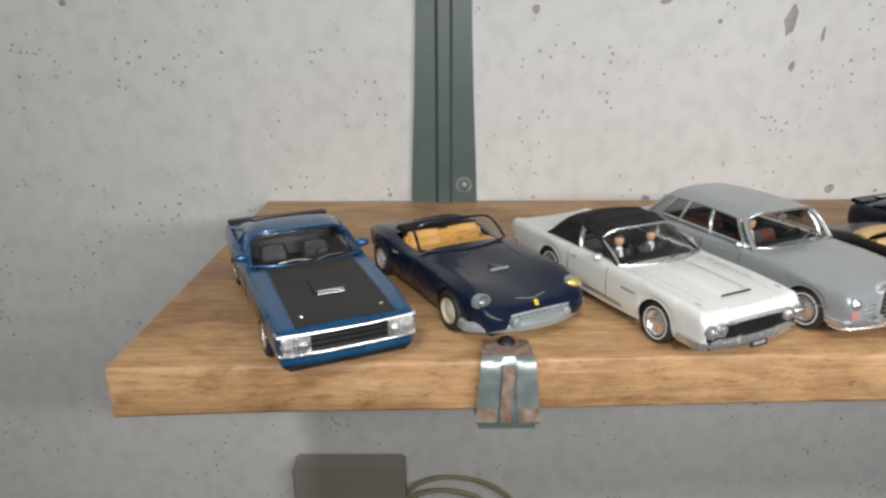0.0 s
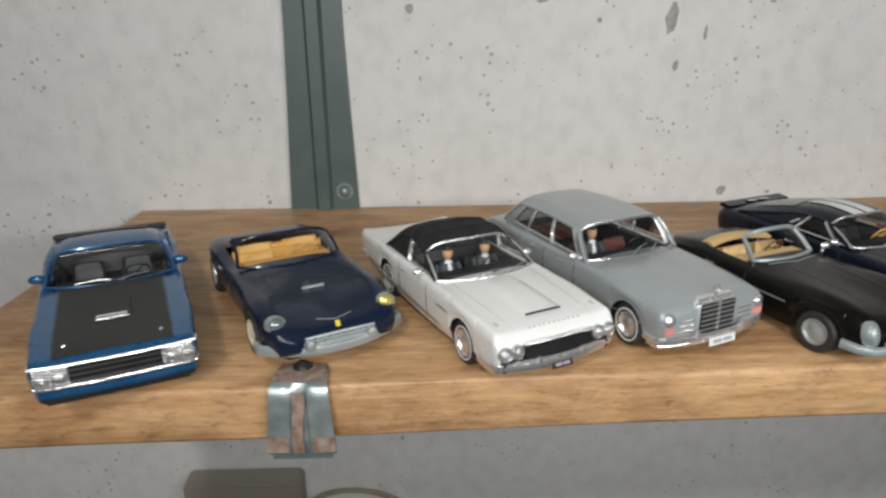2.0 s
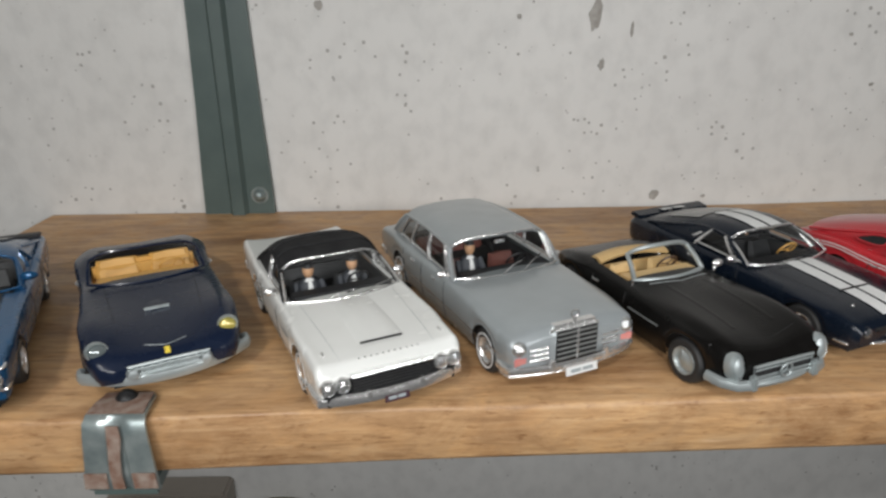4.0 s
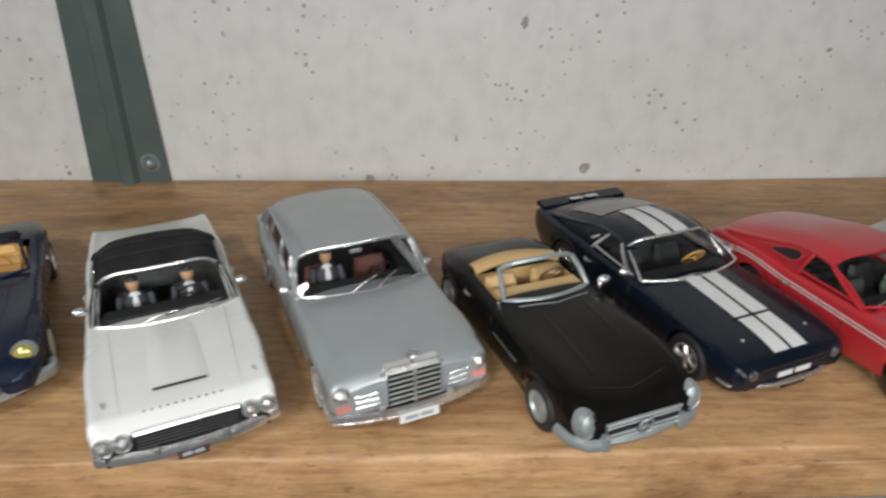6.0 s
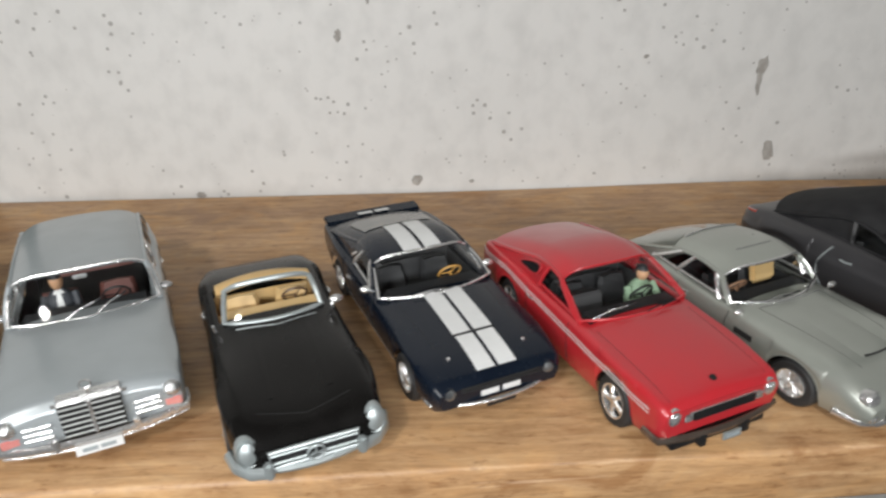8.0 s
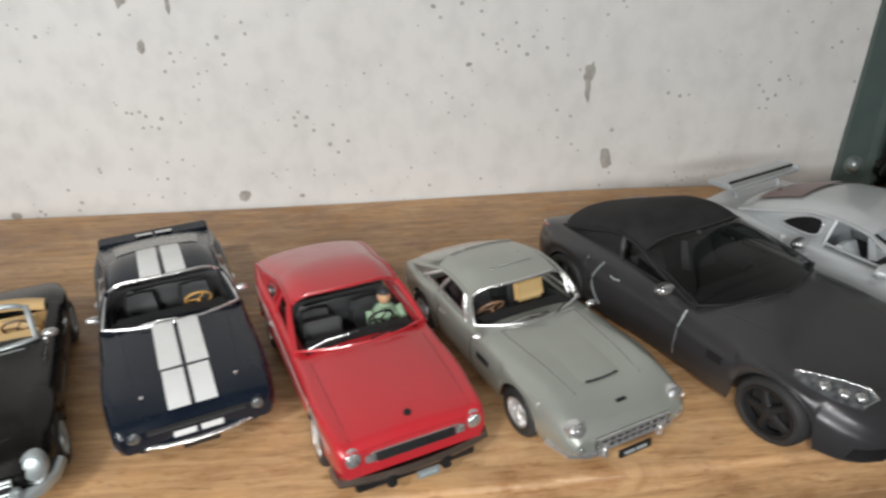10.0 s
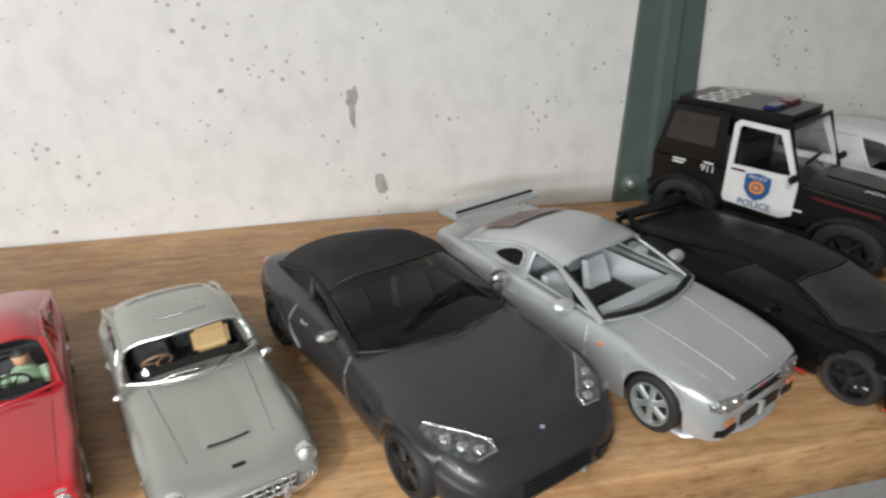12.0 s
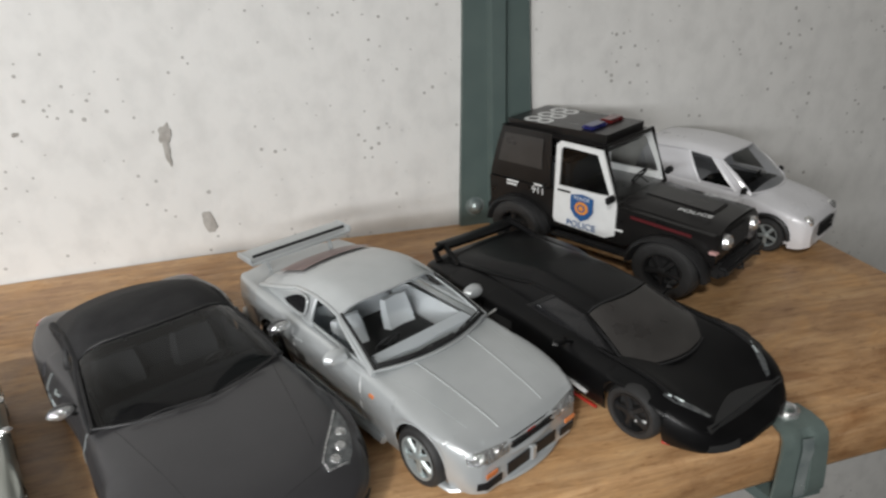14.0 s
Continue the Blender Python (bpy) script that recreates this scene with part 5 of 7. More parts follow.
        for x in (0.006, -0.016):
            handle(car, sh, x, 0.0190, s)
        part("sill_strip", sh.side_line(-0.030, 0.034, 0.0062, 0.0062, 0.0008, s), CHROME, car)
        part("rear_arch_strip", sh.side_line(-0.058, 0.058, 0.0118, 0.0118, 0.0004, s), CHROME, car)
    bumper(car, 0.0682, 0.0226, 0.0082, 0.0026, 0.0018, 0.007, 0.0040, CHROME, "bumper", "chrome double bumper")
    bumper(car, 0.0676, 0.0222, 0.0062, 0.0014, 0.0014, 0.005, 0.0040, CHROME, "lower_bumper")
    bumper(car, -0.0662, 0.0205, 0.0092, 0.0030, 0.0018, 0.007, 0.0030, CHROME, "rear_bumper")
    plate(car, 0.0698, 0, 0.0066, 0.0112, 0.0028, WHITEM, GREYBAR, -8)
    wiper(car, c.at(0.02, -0.25) + Vector((0.0016, 0, 0.0009)), c.at(0.22, 0.15) + Vector((0.0014, 0, 0.0012)))
    wiper(car, c.at(0.02, 0.15) + Vector((0.0016, 0, 0.0009)), c.at(0.22, 0.50) + Vector((0.0014, 0, 0.0012)))
    part("inner_mirror", moved(box(-0.0004, 0.0004, -0.002, 0.002, -0.0007, 0.0007, 0.0002), pose(0.0130, 0, 0.0318)), CHROME, car)
    seam(car, sh, [(0.0240, -0.0150), (0.0265, 0), (0.0240, 0.0150)], CHROME, 0.00025, "cowl_trim")
    for x in (0.0150, -0.0070, -0.0270):
        door_gap(car, sh, x, 0.0070, 0.0205)
    wheels(car, sh, 0.0196, 0.0052, "cap", white=True)
    figure(stand(0.1176, -0.1420, 23.9) @ pose(0.0035, -0.0085, 0.0098) @ Matrix.Diagonal((1.2, 1.2, 1.42, 1)), SUIT, "toy figure in a dark suit seated in the limousine")


# -- black open roadster with cream seats --
def black_roadster():
    P = paint("black_gloss_paint", (0.0045, 0.0042, 0.004), (0.009, 0.0085, 0.008), 0.25, coat=0.06, spec=0.2)
    car = model_car(0.1862, -0.1606, 21.2, "black open roadster model with cream leather cockpit", (1.070, 1.060, 1.020))
    sh = Shell(0.104, (0.0345, -0.0300), 0.0085, 0.0076,
               [(0, 0.0160), (0.02, 0.0180), (0.08, 0.0198), (0.2, 0.0208), (0.5, 0.0204), (0.75, 0.0208), (0.88, 0.0192), (0.96, 0.0155), (1, 0.0100)],
               [(0, 0.0140), (0.03, 0.0165), (0.15, 0.0192), (0.35, 0.0212), (0.5, 0.0215), (0.70, 0.0212), (0.88, 0.0185), (1, 0.0135)],
               [(0, 0.0140), (0.03, 0.0165), (0.1, 0.0185), (0.25, 0.0194), (0.5, 0.0192), (0.75, 0.0195), (0.9, 0.0175), (1, 0.0130)],
               [(0, 0.0080), (0.06, 0.0055), (0.5, 0.0045), (0.95, 0.0068), (1, 0.0085)], bulge=[(0, 0.0), (0.05, 0.0014), (0.15, 0.0022), (0.4, 0.0006), (0.75, 0.0014), (1, 0)], open_u=(0.505, 0.70), open_w=0.79, soft=0.7)
    part("body", sh.build(), P, car)
    chassis(car, sh)
    c = Cabin((0.0012, 0.0212), (-0.0062, 0.0293), (-0.02, 0.029), (-0.03, 0.021), 0.0148, 0.0126, bow=0.0034, roll=0.0008)
    ws = part("windscreen", c.sheet(0.02, 0.98, -0.98, 0.98), CLEAR, car, "clear windscreen with silver frame")
    part("frame", tube([c.at(0, j / 6) for j in range(-6, 7)] + [c.at(0.5, 1)] + [c.at(1, j / 6) for j in range(6, -7, -1)] + [c.at(0.5, -1)], 0.0009, 8, True), DULL, ws, "silver windscreen frame")
    interior(car, sh, 0.0085, CREAM, CREAM, -0.0115, 0.0125, 0.0125, 1, rear=False, wheel_mat=mat("brown_wheel", (0.09, 0.05, 0.03), 0.4, second=(0.12, 0.07, 0.04), scale=200))
    part("tunnel", box(-0.014, 0.001, -0.0018, 0.0018, 0.0085, 0.0150, 0.0008), mat("grey_green_tunnel", (0.22, 0.27, 0.26), 0.5, second=(0.26, 0.31, 0.3), scale=200), car)
    deck = thick(grid([[(-0.0200 - 0.0070 * k / 3 + 0.000010 * (y * 1000) ** 2, y, 0.0222 + 0.0012 * math.sin(math.pi * k / 3) - 0.000005 * (y * 1000) ** 2) for y in np.linspace(-0.0155, 0.0155, 11)] for k in range(4)]), 0.0012)
    part("hood_cover", deck, CREAM, car, "cream leather hood cover")
    for s in (-1, 1):
        lamp_unit(car, 0.0468, s * 0.0160, 0.0134, 0.0027, DULL, DULL, -s * 4, -14, depth=0.6, label="tall silver headlight", tall=1.5)
        part("lamp_base", moved(lathe([(0, 0.0018), (0.0022, 0.0010), (0.0030, -0.001), (0.0028, -0.003)], 14, "x"), pose(0.0475, s * 0.0160, 0.0095) @ Matrix.Diagonal((1, 1, 1.1, 1))), DULL, car)
        part("overrider", moved(box(-0.0010, 0.0014, -0.0012, 0.0012, -0.0026, 0.0026, 0.0006), pose(0.0535, s * 0.0118, 0.0085)), DULL, car)
        bm = tube([(0.0530, s * 0.0125, 0.0075), (0.0522, s * 0.0160, 0.0076), (0.0490, s * 0.0190, 0.0078), (0.0440, s * 0.0202, 0.0080)], 0.0018, 8, flat=0.8)
        part("bumper", bm, DULL, car, "silver bumper half")
        part("mirror_post", tube([(0.0040, s * 0.0175, 0.0205), (0.0045, s * 0.0182, 0.0232)], 0.0004, 6), CHROME, car)
        handle(car, sh, -0.014, 0.0165, s)
        part("flank_strip", sh.side_line(0.006, 0.022, 0.0138, 0.0140, 0.0006, s), DULL, car, "silver flank strip")
    mirror(car, 0.0042, 0.0172, 0.0226, 1, CHROME, 0.0017)
    g = grille(car, 0.0532, -0.0112, 0.0112, 0.0082, 0.0132, 2, DULL, WELL, 0, "oval grille with silver bars", bow=0.0022)
    part("emblem_ring", tube([(0.0540, 0.0021 * math.cos(q), 0.0107 + 0.0021 * math.sin(q)) for q in [math.pi * k / 9 for k in range(18)]], 0.0004, 6, True), DULL, g)
    for q in (90, 210, 330):
        part("emblem_arm", tube([(0.0540, 0, 0.0107), (0.0540, 0.002 * math.cos(radians(q)), 0.0107 + 0.002 * math.sin(radians(q)))], 0.0003, 5), DULL, g)
    part("apron", tube([(0.0525 - 0.0018 * (k / 5) ** 2, 0.0125 * k / 5, 0.0066) for k in range(-5, 6)], 0.0014, 8), DULL, car, "dull silver lower apron")
    bumper(car, -0.0520, 0.0165, 0.0090, 0.0026, 0.0018, 0.004, 0.0050, DULL, "rear_bumper")
    seam(car, sh, [(0.0060, -0.0120), (0.0082, 0), (0.0060, 0.0120)], DULL, 0.00022, "cowl_trim")
    seam(car, sh, [(0.0440, -0.0120), (0.0462, 0), (0.0440, 0.0120)])
    for s in (-1, 1):
        bm = sh.patch(np.linspace(0.010, 0.040, 8), [s * 0.0068, s * 0.0078, s * 0.0088], 0.0)
        for v in bm.verts:
            if abs(abs(v.co.y) - 0.0078) < 1e-5:
                v.co.z += 0.0002
        part("power_dome", bm, P, car)
    door_gap(car, sh, 0.003, 0.0065, 0.018)
    door_gap(car, sh, -0.016, 0.0065, 0.018)
    wheels(car, sh, 0.0178, 0.0052, "cap", rim_mat=DULL, label="silver hub cap")


# -- navy fastback with white stripes --
def striped_fastback():
    P = paint("dark_navy_paint", (0.0040, 0.0075, 0.0155), (0.008, 0.0125, 0.021), 0.26, coat=0.2, spec=0.3)
    car = model_car(0.2352, -0.1345, 22.5, "dark navy fastback model with twin white stripes", (1.066, 1.078, 1.000))
    sh = Shell(0.113, (0.0370, -0.0310), 0.0088, 0.0079,
               [(0, 0.0185), (0.02, 0.0200), (0.12, 0.0212), (0.5, 0.0214), (0.8, 0.0218), (0.97, 0.0205), (1, 0.0195)],
               [(0, 0.0150), (0.02, 0.0170), (0.12, 0.0192), (0.36, 0.0216), (0.6, 0.0225), (0.85, 0.0228), (0.97, 0.0222), (1, 0.0205)],
               [(0, 0.0140), (0.02, 0.0160), (0.12, 0.0180), (0.4, 0.0196), (0.62, 0.0202), (0.85, 0.0214), (0.97, 0.0212), (1, 0.0195)],
               [(0, 0.0085), (0.05, 0.0058), (0.5, 0.0048), (0.95, 0.0065), (1, 0.0090)], bulge=[(0, 0.0), (0.1, 0.0008), (0.4, 0.0002), (1, 0.0003)], open_u=(0.385, 0.66), crease=0.60)
    part("body", sh.build(), P, car)
    chassis(car, sh)
    c = Cabin((0.0115, 0.0214), (-0.0010, 0.0300), (-0.0200, 0.0300), (-0.0450, 0.0232), 0.0196, 0.0162, wtail=0.0190, bow=0.0050, crown=0.0012, dome=0.0007, roll=0.0022, swell=0.0022)
    add_cabin(car, c, P, [(0, 0.10, "glass"), (0.10, 0.48, "glass"), (0.48, 1, "paint")], CLEAR, CHROME, r_trim=0.0006, rear_mat=P, side_pane=DIMGLASS)
    interior(car, sh, 0.0080, DARKIN, DARKIN, -0.0080, 0.0120, 0.0115, 1, wheel_mat=TAN)
    # Opaque mottled grey stands in for what the pane reflects.
    part("rear_glass", c.sheet(2.03, 2.72, -0.78, 0.78, lift=0.0003), mat("grey_rear_pane", (0.16, 0.165, 0.16), 0.22, second=(0.24, 0.245, 0.235), scale=90, amount=0.6, rvar=0.08), car, "grey rear window, its reflection in the colour")
    for s in (-1, 1):
        y0, y1 = sorted((s * 0.0006, s * 0.0064))
        ys = np.linspace(y0, y1, 4)
        st = part("bonnet_stripe", sh.patch(np.linspace(0.0155, 0.0385, 8), ys, 0.0003), WHITEM, car, "white stripe")
        part("nose_stripe", sh.patch(np.linspace(0.0395, 0.0540, 7), ys * 0.95, 0.0003), WHITEM, car, "white stripe")
        j0, j1 = sorted((s * 0.04, s * 0.40))
        part("roof_stripe", c.sheet(1.02, 1.98, j0, j1, n=8, m=4, lift=0.0004), WHITEM, car, "white stripe")
        part("tail_stripe", sh.patch(np.linspace(-0.0558, -0.0508, 4), ys, 0.0016), WHITEM, car, "white stripe")
        part("valance_stripe", thick(grid([[(0.0565 + 0.0003, y, z) for y in ys * 0.95] for z in (0.0102, 0.0120)]), 0.0002), WHITEM, car, "white stripe")
        lamp_unit(car, 0.0520, s * 0.0152, 0.0132, 0.0021, DARKLENS, P, -s * 8)
        part("bonnet_pin", moved(lathe([(0, 0.0006), (0.0005, 0.0005), (0.0006, 0)], 10, "z"), pose(0.0475, s * 0.0118, sh.z_at(0.0475, 0.0118))), CHROME, car)
        mirror(car, 0.0058, s * 0.0200, 0.0215, s, CHROME, 0.0016)
        part("side_scoop", moved(box(-0.004, 0.003, -0.0008, 0.0010, -0.0022, 0.0022, 0.0006), pose(-0.0225, s * 0.0206, 0.0145)), P, car)
        part("quarter_louvre", c.side(0.53, 0.57, s, 0.30, 0.70, push=0.0006), CHROME, car, "small bright quarter louvre")
        handle(car, sh, -0.0150, 0.0165, s)
        part("rocker_stripe", sh.side_line(-0.020, 0.026, 0.0068, 0.0068, 0.0013, s), WHITEM, car, "thin white rocker stripe")
    part("ducktail", moved(box(-0.0035, 0.003, -0.0195, 0.0195, -0.001, 0.0012, 0.0006), pose(-0.0535, 0, sh.z_at(-0.053, 0) - 0.0002, 0, 8, 0)), P, car)
    part("bonnet_scoop_edge", tube([(0.0390, y, sh.z_at(0.039, y) + 0.0004 - abs(y) * 0.05) for y in np.linspace(-0.0070, 0.0070, 7)], 0.0004, 5), BLACKP, car, "dark scoop edge")
    grille(car, 0.0567, -0.0120, 0.0120, 0.0132, 0.0146, 1, BLACKP, WELL, 0, "dark grille", frame=False)
    bumper(car, 0.0580, 0.0200, 0.0088, 0.0012, 0.0012, 0.004, 0.0050, CHROME, "bumper", "thin chrome bumper")
    bumper(car, -0.0570, 0.0195, 0.0100, 0.0016, 0.0014, 0.005, 0.0030, CHROME, "rear_bumper")
    part("lower_plate", box(0.0568, 0.0576, -0.0045, 0.0045, 0.0062, 0.0078, 0.0002), BLACKP, car)
    wiper(car, c.at(0.02, -0.5) + Vector((0.0014, 0, 0.0008)), c.at(0.06, 0.05) + Vector((0.0014, 0, 0.0009)))
    seam(car, sh, [(0.0170, -0.0150), (0.0540, -0.0128)])
    seam(car, sh, [(0.0170, 0.0150), (0.0540, 0.0128)])
    door_gap(car, sh, 0.008, 0.0068, 0.0190)
    door_gap(car, sh, -0.0165, 0.0068, 0.0190)
    wheels(car, sh, 0.0182, 0.0058, "five", rim_mat=CHROME)


# -- red coupe with a white side line --
def red_coupe():
    P = paint("red_paint", (0.50, 0.020, 0.028), (0.45, 0.030, 0.038), 0.34)
    car = model_car(0.2978, -0.1545, 21.3, "red hatchback coupe model with white side lines", (0.960, 1.015, 1.090))
    sh = Shell(0.115, (0.0365, -0.0300), 0.0088, 0.0079,
               [(0, 0.0195), (0.02, 0.0205), (0.15, 0.0214), (0.6, 0.0218), (0.8, 0.0222), (0.95, 0.0205), (1, 0.0190)],
               [(0, 0.0170), (0.02, 0.0184), (0.1, 0.0199), (0.36, 0.0222), (0.6, 0.0228), (0.85, 0.0232), (0.97, 0.0215), (1, 0.0190)],
               [(0, 0.0164), (0.02, 0.0176), (0.1, 0.0189), (0.38, 0.0204), (0.6, 0.0206), (0.78, 0.0222), (0.97, 0.0205), (1, 0.0180)],
               [(0, 0.0092), (0.05, 0.0060), (0.5, 0.0048), (0.95, 0.0066), (1, 0.0092)], open_u=(0.355, 0.66), crease=0.62)
    part("body", sh.build(), P, car)
    chassis(car, sh)
    c = Cabin((0.0150, 0.0220), (-0.0010, 0.0305), (-0.0195, 0.0305), (-0.0480, 0.0238), 0.0198, 0.0168, wtail=0.0195, bow=0.0045, crown=0.0012, dome=0.0008, roll=0.0022, swell=0.0022)
    add_cabin(car, c, P, [(0, 0.42, "glass"), (0.42, 1, "paint")], CLEAR, P, r_trim=0.0006, rear_mat=P, side_pane=DIMGLASS)
    for s in (-1, 1):
        oval_window(car, c, 0.47, 0.74, 0.20, 0.84, s, P, 2.6, 0.04)
    interior(car, sh, 0.0080, DARKIN, DARKIN, -0.0075, 0.0125, 0.0118, 1)
    part("seat_tray", moved(box(-0.004, 0.004, -0.006, 0.006, -0.0005, 0.006, 0.0006), pose(-0.0010, -0.0085, 0.0150, 0, -20, 0)), mat("dark_grey_seat", (0.05, 0.05, 0.052), 0.6, second=(0.065, 0.065, 0.067), scale=200), car, "dark grey folded seat back")
    for s in (-1, 1):
        for k in range(2):
            rows = []
            for i in range(29):
                f = i / 28
                x = -0.056 + 0.108 * f
                z = 0.0182 - 0.0028 * max(0, (f - 0.45)) / 0.55 + 0.0022 * math.exp(-((f - 0.22) / 0.12) ** 2) - k * 0.0011
                rows.append([(x, s * (sh.side_y(x, q) + 0.00016), q) for q in (z - 0.00024, z + 0.00024)])
            part("side_line", grid(rows), mat("pale_line", (0.72, 0.66, 0.64), 0.45, second=(0.66, 0.6, 0.58), scale=300), car, "thin white side line")
        lamp_unit(car, 0.0568, s * 0.0165, 0.0145, 0.0026, LENS, CHROME)
        part("indicator", moved(box(0, 0.0006, -0.0014, 0.0014, -0.0012, 0.0012, 0.0003), pose(0.0578, s * 0.0122, 0.0140)), LENS, car)
        handle(car, sh, -0.0135, 0.0172, s)
        part("bumper_guard", box(0.0580, 0.0604, s * 0.0075 - 0.0012, s * 0.0075 + 0.0012, 0.0048, 0.0084, 0.0004), BLACKP, car)
    part("bonnet_badge", moved(lathe([(0, 0.0004), (0.0010, 0.0003), (0.0011, 0)], 12, "z"), pose(0.0520, 0, sh.z_at(0.0520, 0), 0, 18, 0)), BLACKP, car, "small dark round badge")
    grille(car, 0.0578, -0.0106, 0.0106, 0.0126, 0.0150, 3, BLACKP, WELL, 0, "slim dark grille", frame=False)
    part("grille_line", sh.face(np.linspace(-0.0120, 0.0120, 7).tolist(), (0.0152, 0.0156), 0.0006), CHROME, car)
    bumper(car, 0.0592, 0.0206, 0.0082, 0.0022, 0.0020, 0.006, 0.0026, mat("brown_chrome", (0.30, 0.24, 0.20), 0.25, 0.8, second=(0.22, 0.17, 0.14), scale=200), "bumper", "dull dark bumper")
    part("spoiler", moved(box(-0.002, 0.002, -0.0165, 0.0165, -0.0012, 0.0012, 0.0005), pose(0.0560, 0, 0.0056)), BLACKP, car)
    plate(car, 0.0606, 0.002, 0.0062, 0.0062, 0.0022, DULL, GREYBAR, -8)
    bumper(car, -0.0582, 0.0195, 0.0100, 0.0020, 0.0016, 0.005, 0.0026, CHROME, "rear_bumper")
    wiper(car, c.at(0.02, -0.85) + Vector((0.0014, 0, 0.0008)), c.at(0.16, -0.25) + Vector((0.0016, 0, 0.0012)))
    wiper(car, c.at(0.02, 0.05) + Vector((0.0014, 0, 0.0008)), c.at(0.04, 0.55) + Vector((0.0016, 0, 0.0009)), BLACKP)
    seam(car, sh, [(0.0205, -0.0172), (0.0548, -0.0165)])
    seam(car, sh, [(0.0205, 0.0172), (0.0548, 0.0165)])
    door_gap(car, sh, 0.0105, 0.0068, 0.0195)
    door_gap(car, sh, -0.0165, 0.0068, 0.0195)
    wheels(car, sh, 0.0182, 0.0058, "five", rim_mat=CHROME, rim_r=0.66)
    m = stand(0.3015, -0.1545, 21.3)
    figure(m @ pose(0.0010, 0.0080, 0.0118) @ Matrix.Diagonal((1.3, 1.25, 1.25, 1)), GREENS, "toy figure in a green shirt seated in the red car")


# -- silver-green grand tourer --
def silver_tourer():
    P = paint("silver_green_paint", (0.38, 0.40, 0.36), (0.34, 0.36, 0.32), 0.31, 0.4)
    car = model_car(0.3540, -0.1478, 22.7, "silver-green grand tourer coupe model with tan interior", (1.065, 1.120, 0.955))
    sh = Shell(0.108, (0.0320, -0.0290), 0.0087, 0.0078,
               [(0, 0.0164), (0.02, 0.0178), (0.08, 0.0190), (0.2, 0.0197), (0.5, 0.0196), (0.75, 0.0200), (0.92, 0.0182), (1, 0.0150)],
               [(0, 0.0140), (0.02, 0.0166), (0.12, 0.0190), (0.4, 0.0216), (0.6, 0.0222), (0.8, 0.0220), (0.95, 0.0190), (1, 0.0155)],
               [(0, 0.0130), (0.03, 0.0160), (0.1, 0.0182), (0.25, 0.0192), (0.5, 0.0192), (0.75, 0.0202), (0.92, 0.0188), (1, 0.0150)],
               [(0, 0.0085), (0.06, 0.0058), (0.5, 0.0046), (0.95, 0.0068), (1, 0.0090)], bulge=[(0, 0.0), (0.05, 0.0014), (0.14, 0.0022), (0.35, 0.0008), (0.6, 0.0002), (0.75, 0.0012), (1, 0)], open_u=(0.44, 0.74), soft=0.6)
    part("body", sh.build(), P, car)
    chassis(car, sh)
    c = Cabin((0.0055, 0.0216), (-0.0010, 0.0302), (-0.0240, 0.0300), (-0.0420, 0.0222), 0.0178, 0.0154, wtail=0.0166, bow=0.0062, crown=0.0018, dome=0.0010, roll=0.0022, swell=0.0020)
    add_cabin(car, c, P, [(0, 0.09, "glass"), (0.09, 0.52, "glass"), (0.52, 0.78, "glass"), (0.78, 1, "paint")], CLEAR, CHROME, P, 0.0006, side_pane=DIMGLASS)
    interior(car, sh, 0.0080, DARKIN, DARKIN, -0.0095, 0.0135, 0.0108, -1, gap=0.0078, wheel_mat=mat("wood_rim", (0.3, 0.17, 0.1), 0.4, second=(0.35, 0.2, 0.12), scale=200))
    part("tan_seat_back", moved(box(-0.0008, 0.0012, -0.0052, 0.0052, 0.0, 0.0085, 0.0012), pose(-0.0062, 0.0078, 0.0165, 0, -14, 0)), CREAM, car, "tan leather seat back")
    for s in (-1, 1):
        lamp_unit(car, 0.0470, s * 0.0146, 0.0152, 0.0026, LENS, CHROME, -s * 6, -10)
        lamp_unit(car, 0.0512, s * 0.0150, 0.0100, 0.0014, LENS, CHROME, name="side_light")
        part("overrider", moved(box(-0.0010, 0.0012, -0.0009, 0.0009, -0.0022, 0.0026, 0.0005), pose(0.0545, s * 0.0085, 0.0078)), CHROME, car)
        bm = tube([(0.0540, s * 0.0080, 0.0072), (0.0534, s * 0.0125, 0.0073), (0.0515, s * 0.0164, 0.0075), (0.0450, s * 0.0186, 0.0078)], 0.0013, 8, flat=0.8)
        part("bumper", bm, CHROME, car, "chrome quarter bumper")
        mirror(car, 0.0105, s * 0.0178, 0.0202, s, CHROME, 0.0013)
        handle(car, sh, -0.0130, 0.0168, s)
        part("side_vent", sh.side_line(0.010, 0.017, 0.0142, 0.0142, 0.0022, s), WELL, car, "dark side vent")
        part("sill_trim", sh.side_line(-0.018, 0.021, 0.0058, 0.0058, 0.0007, s), CHROME, car)
    grille(car, 0.0536, -0.0108, 0.0108, 0.0088, 0.0128, 1, CHROME, WELL, 10, "wide chrome grille", bow=0.0030)
    plate(car, 0.0560, 0, 0.0058, 0.0098, 0.0024, BLACKP, GREYBAR, -6)
    part("bonnet_scoop", tube([(0.0410, y, sh.z_at(0.0410, y) + 0.0003) for y in np.linspace(-0.0048, 0.0048, 6)], 0.0004, 5), WELL, car, "dark scoop slot")
    bm = sh.patch(np.linspace(0.012, 0.0410, 7), np.linspace(-0.006, 0.006, 5), 0.0)
    for v in bm.verts:
        if abs(v.co.y) < 0.004:
            v.co.z += 0.0007 * (v.co.x - 0.012) / 0.029
    part("bonnet_bulge", bm, P, car)
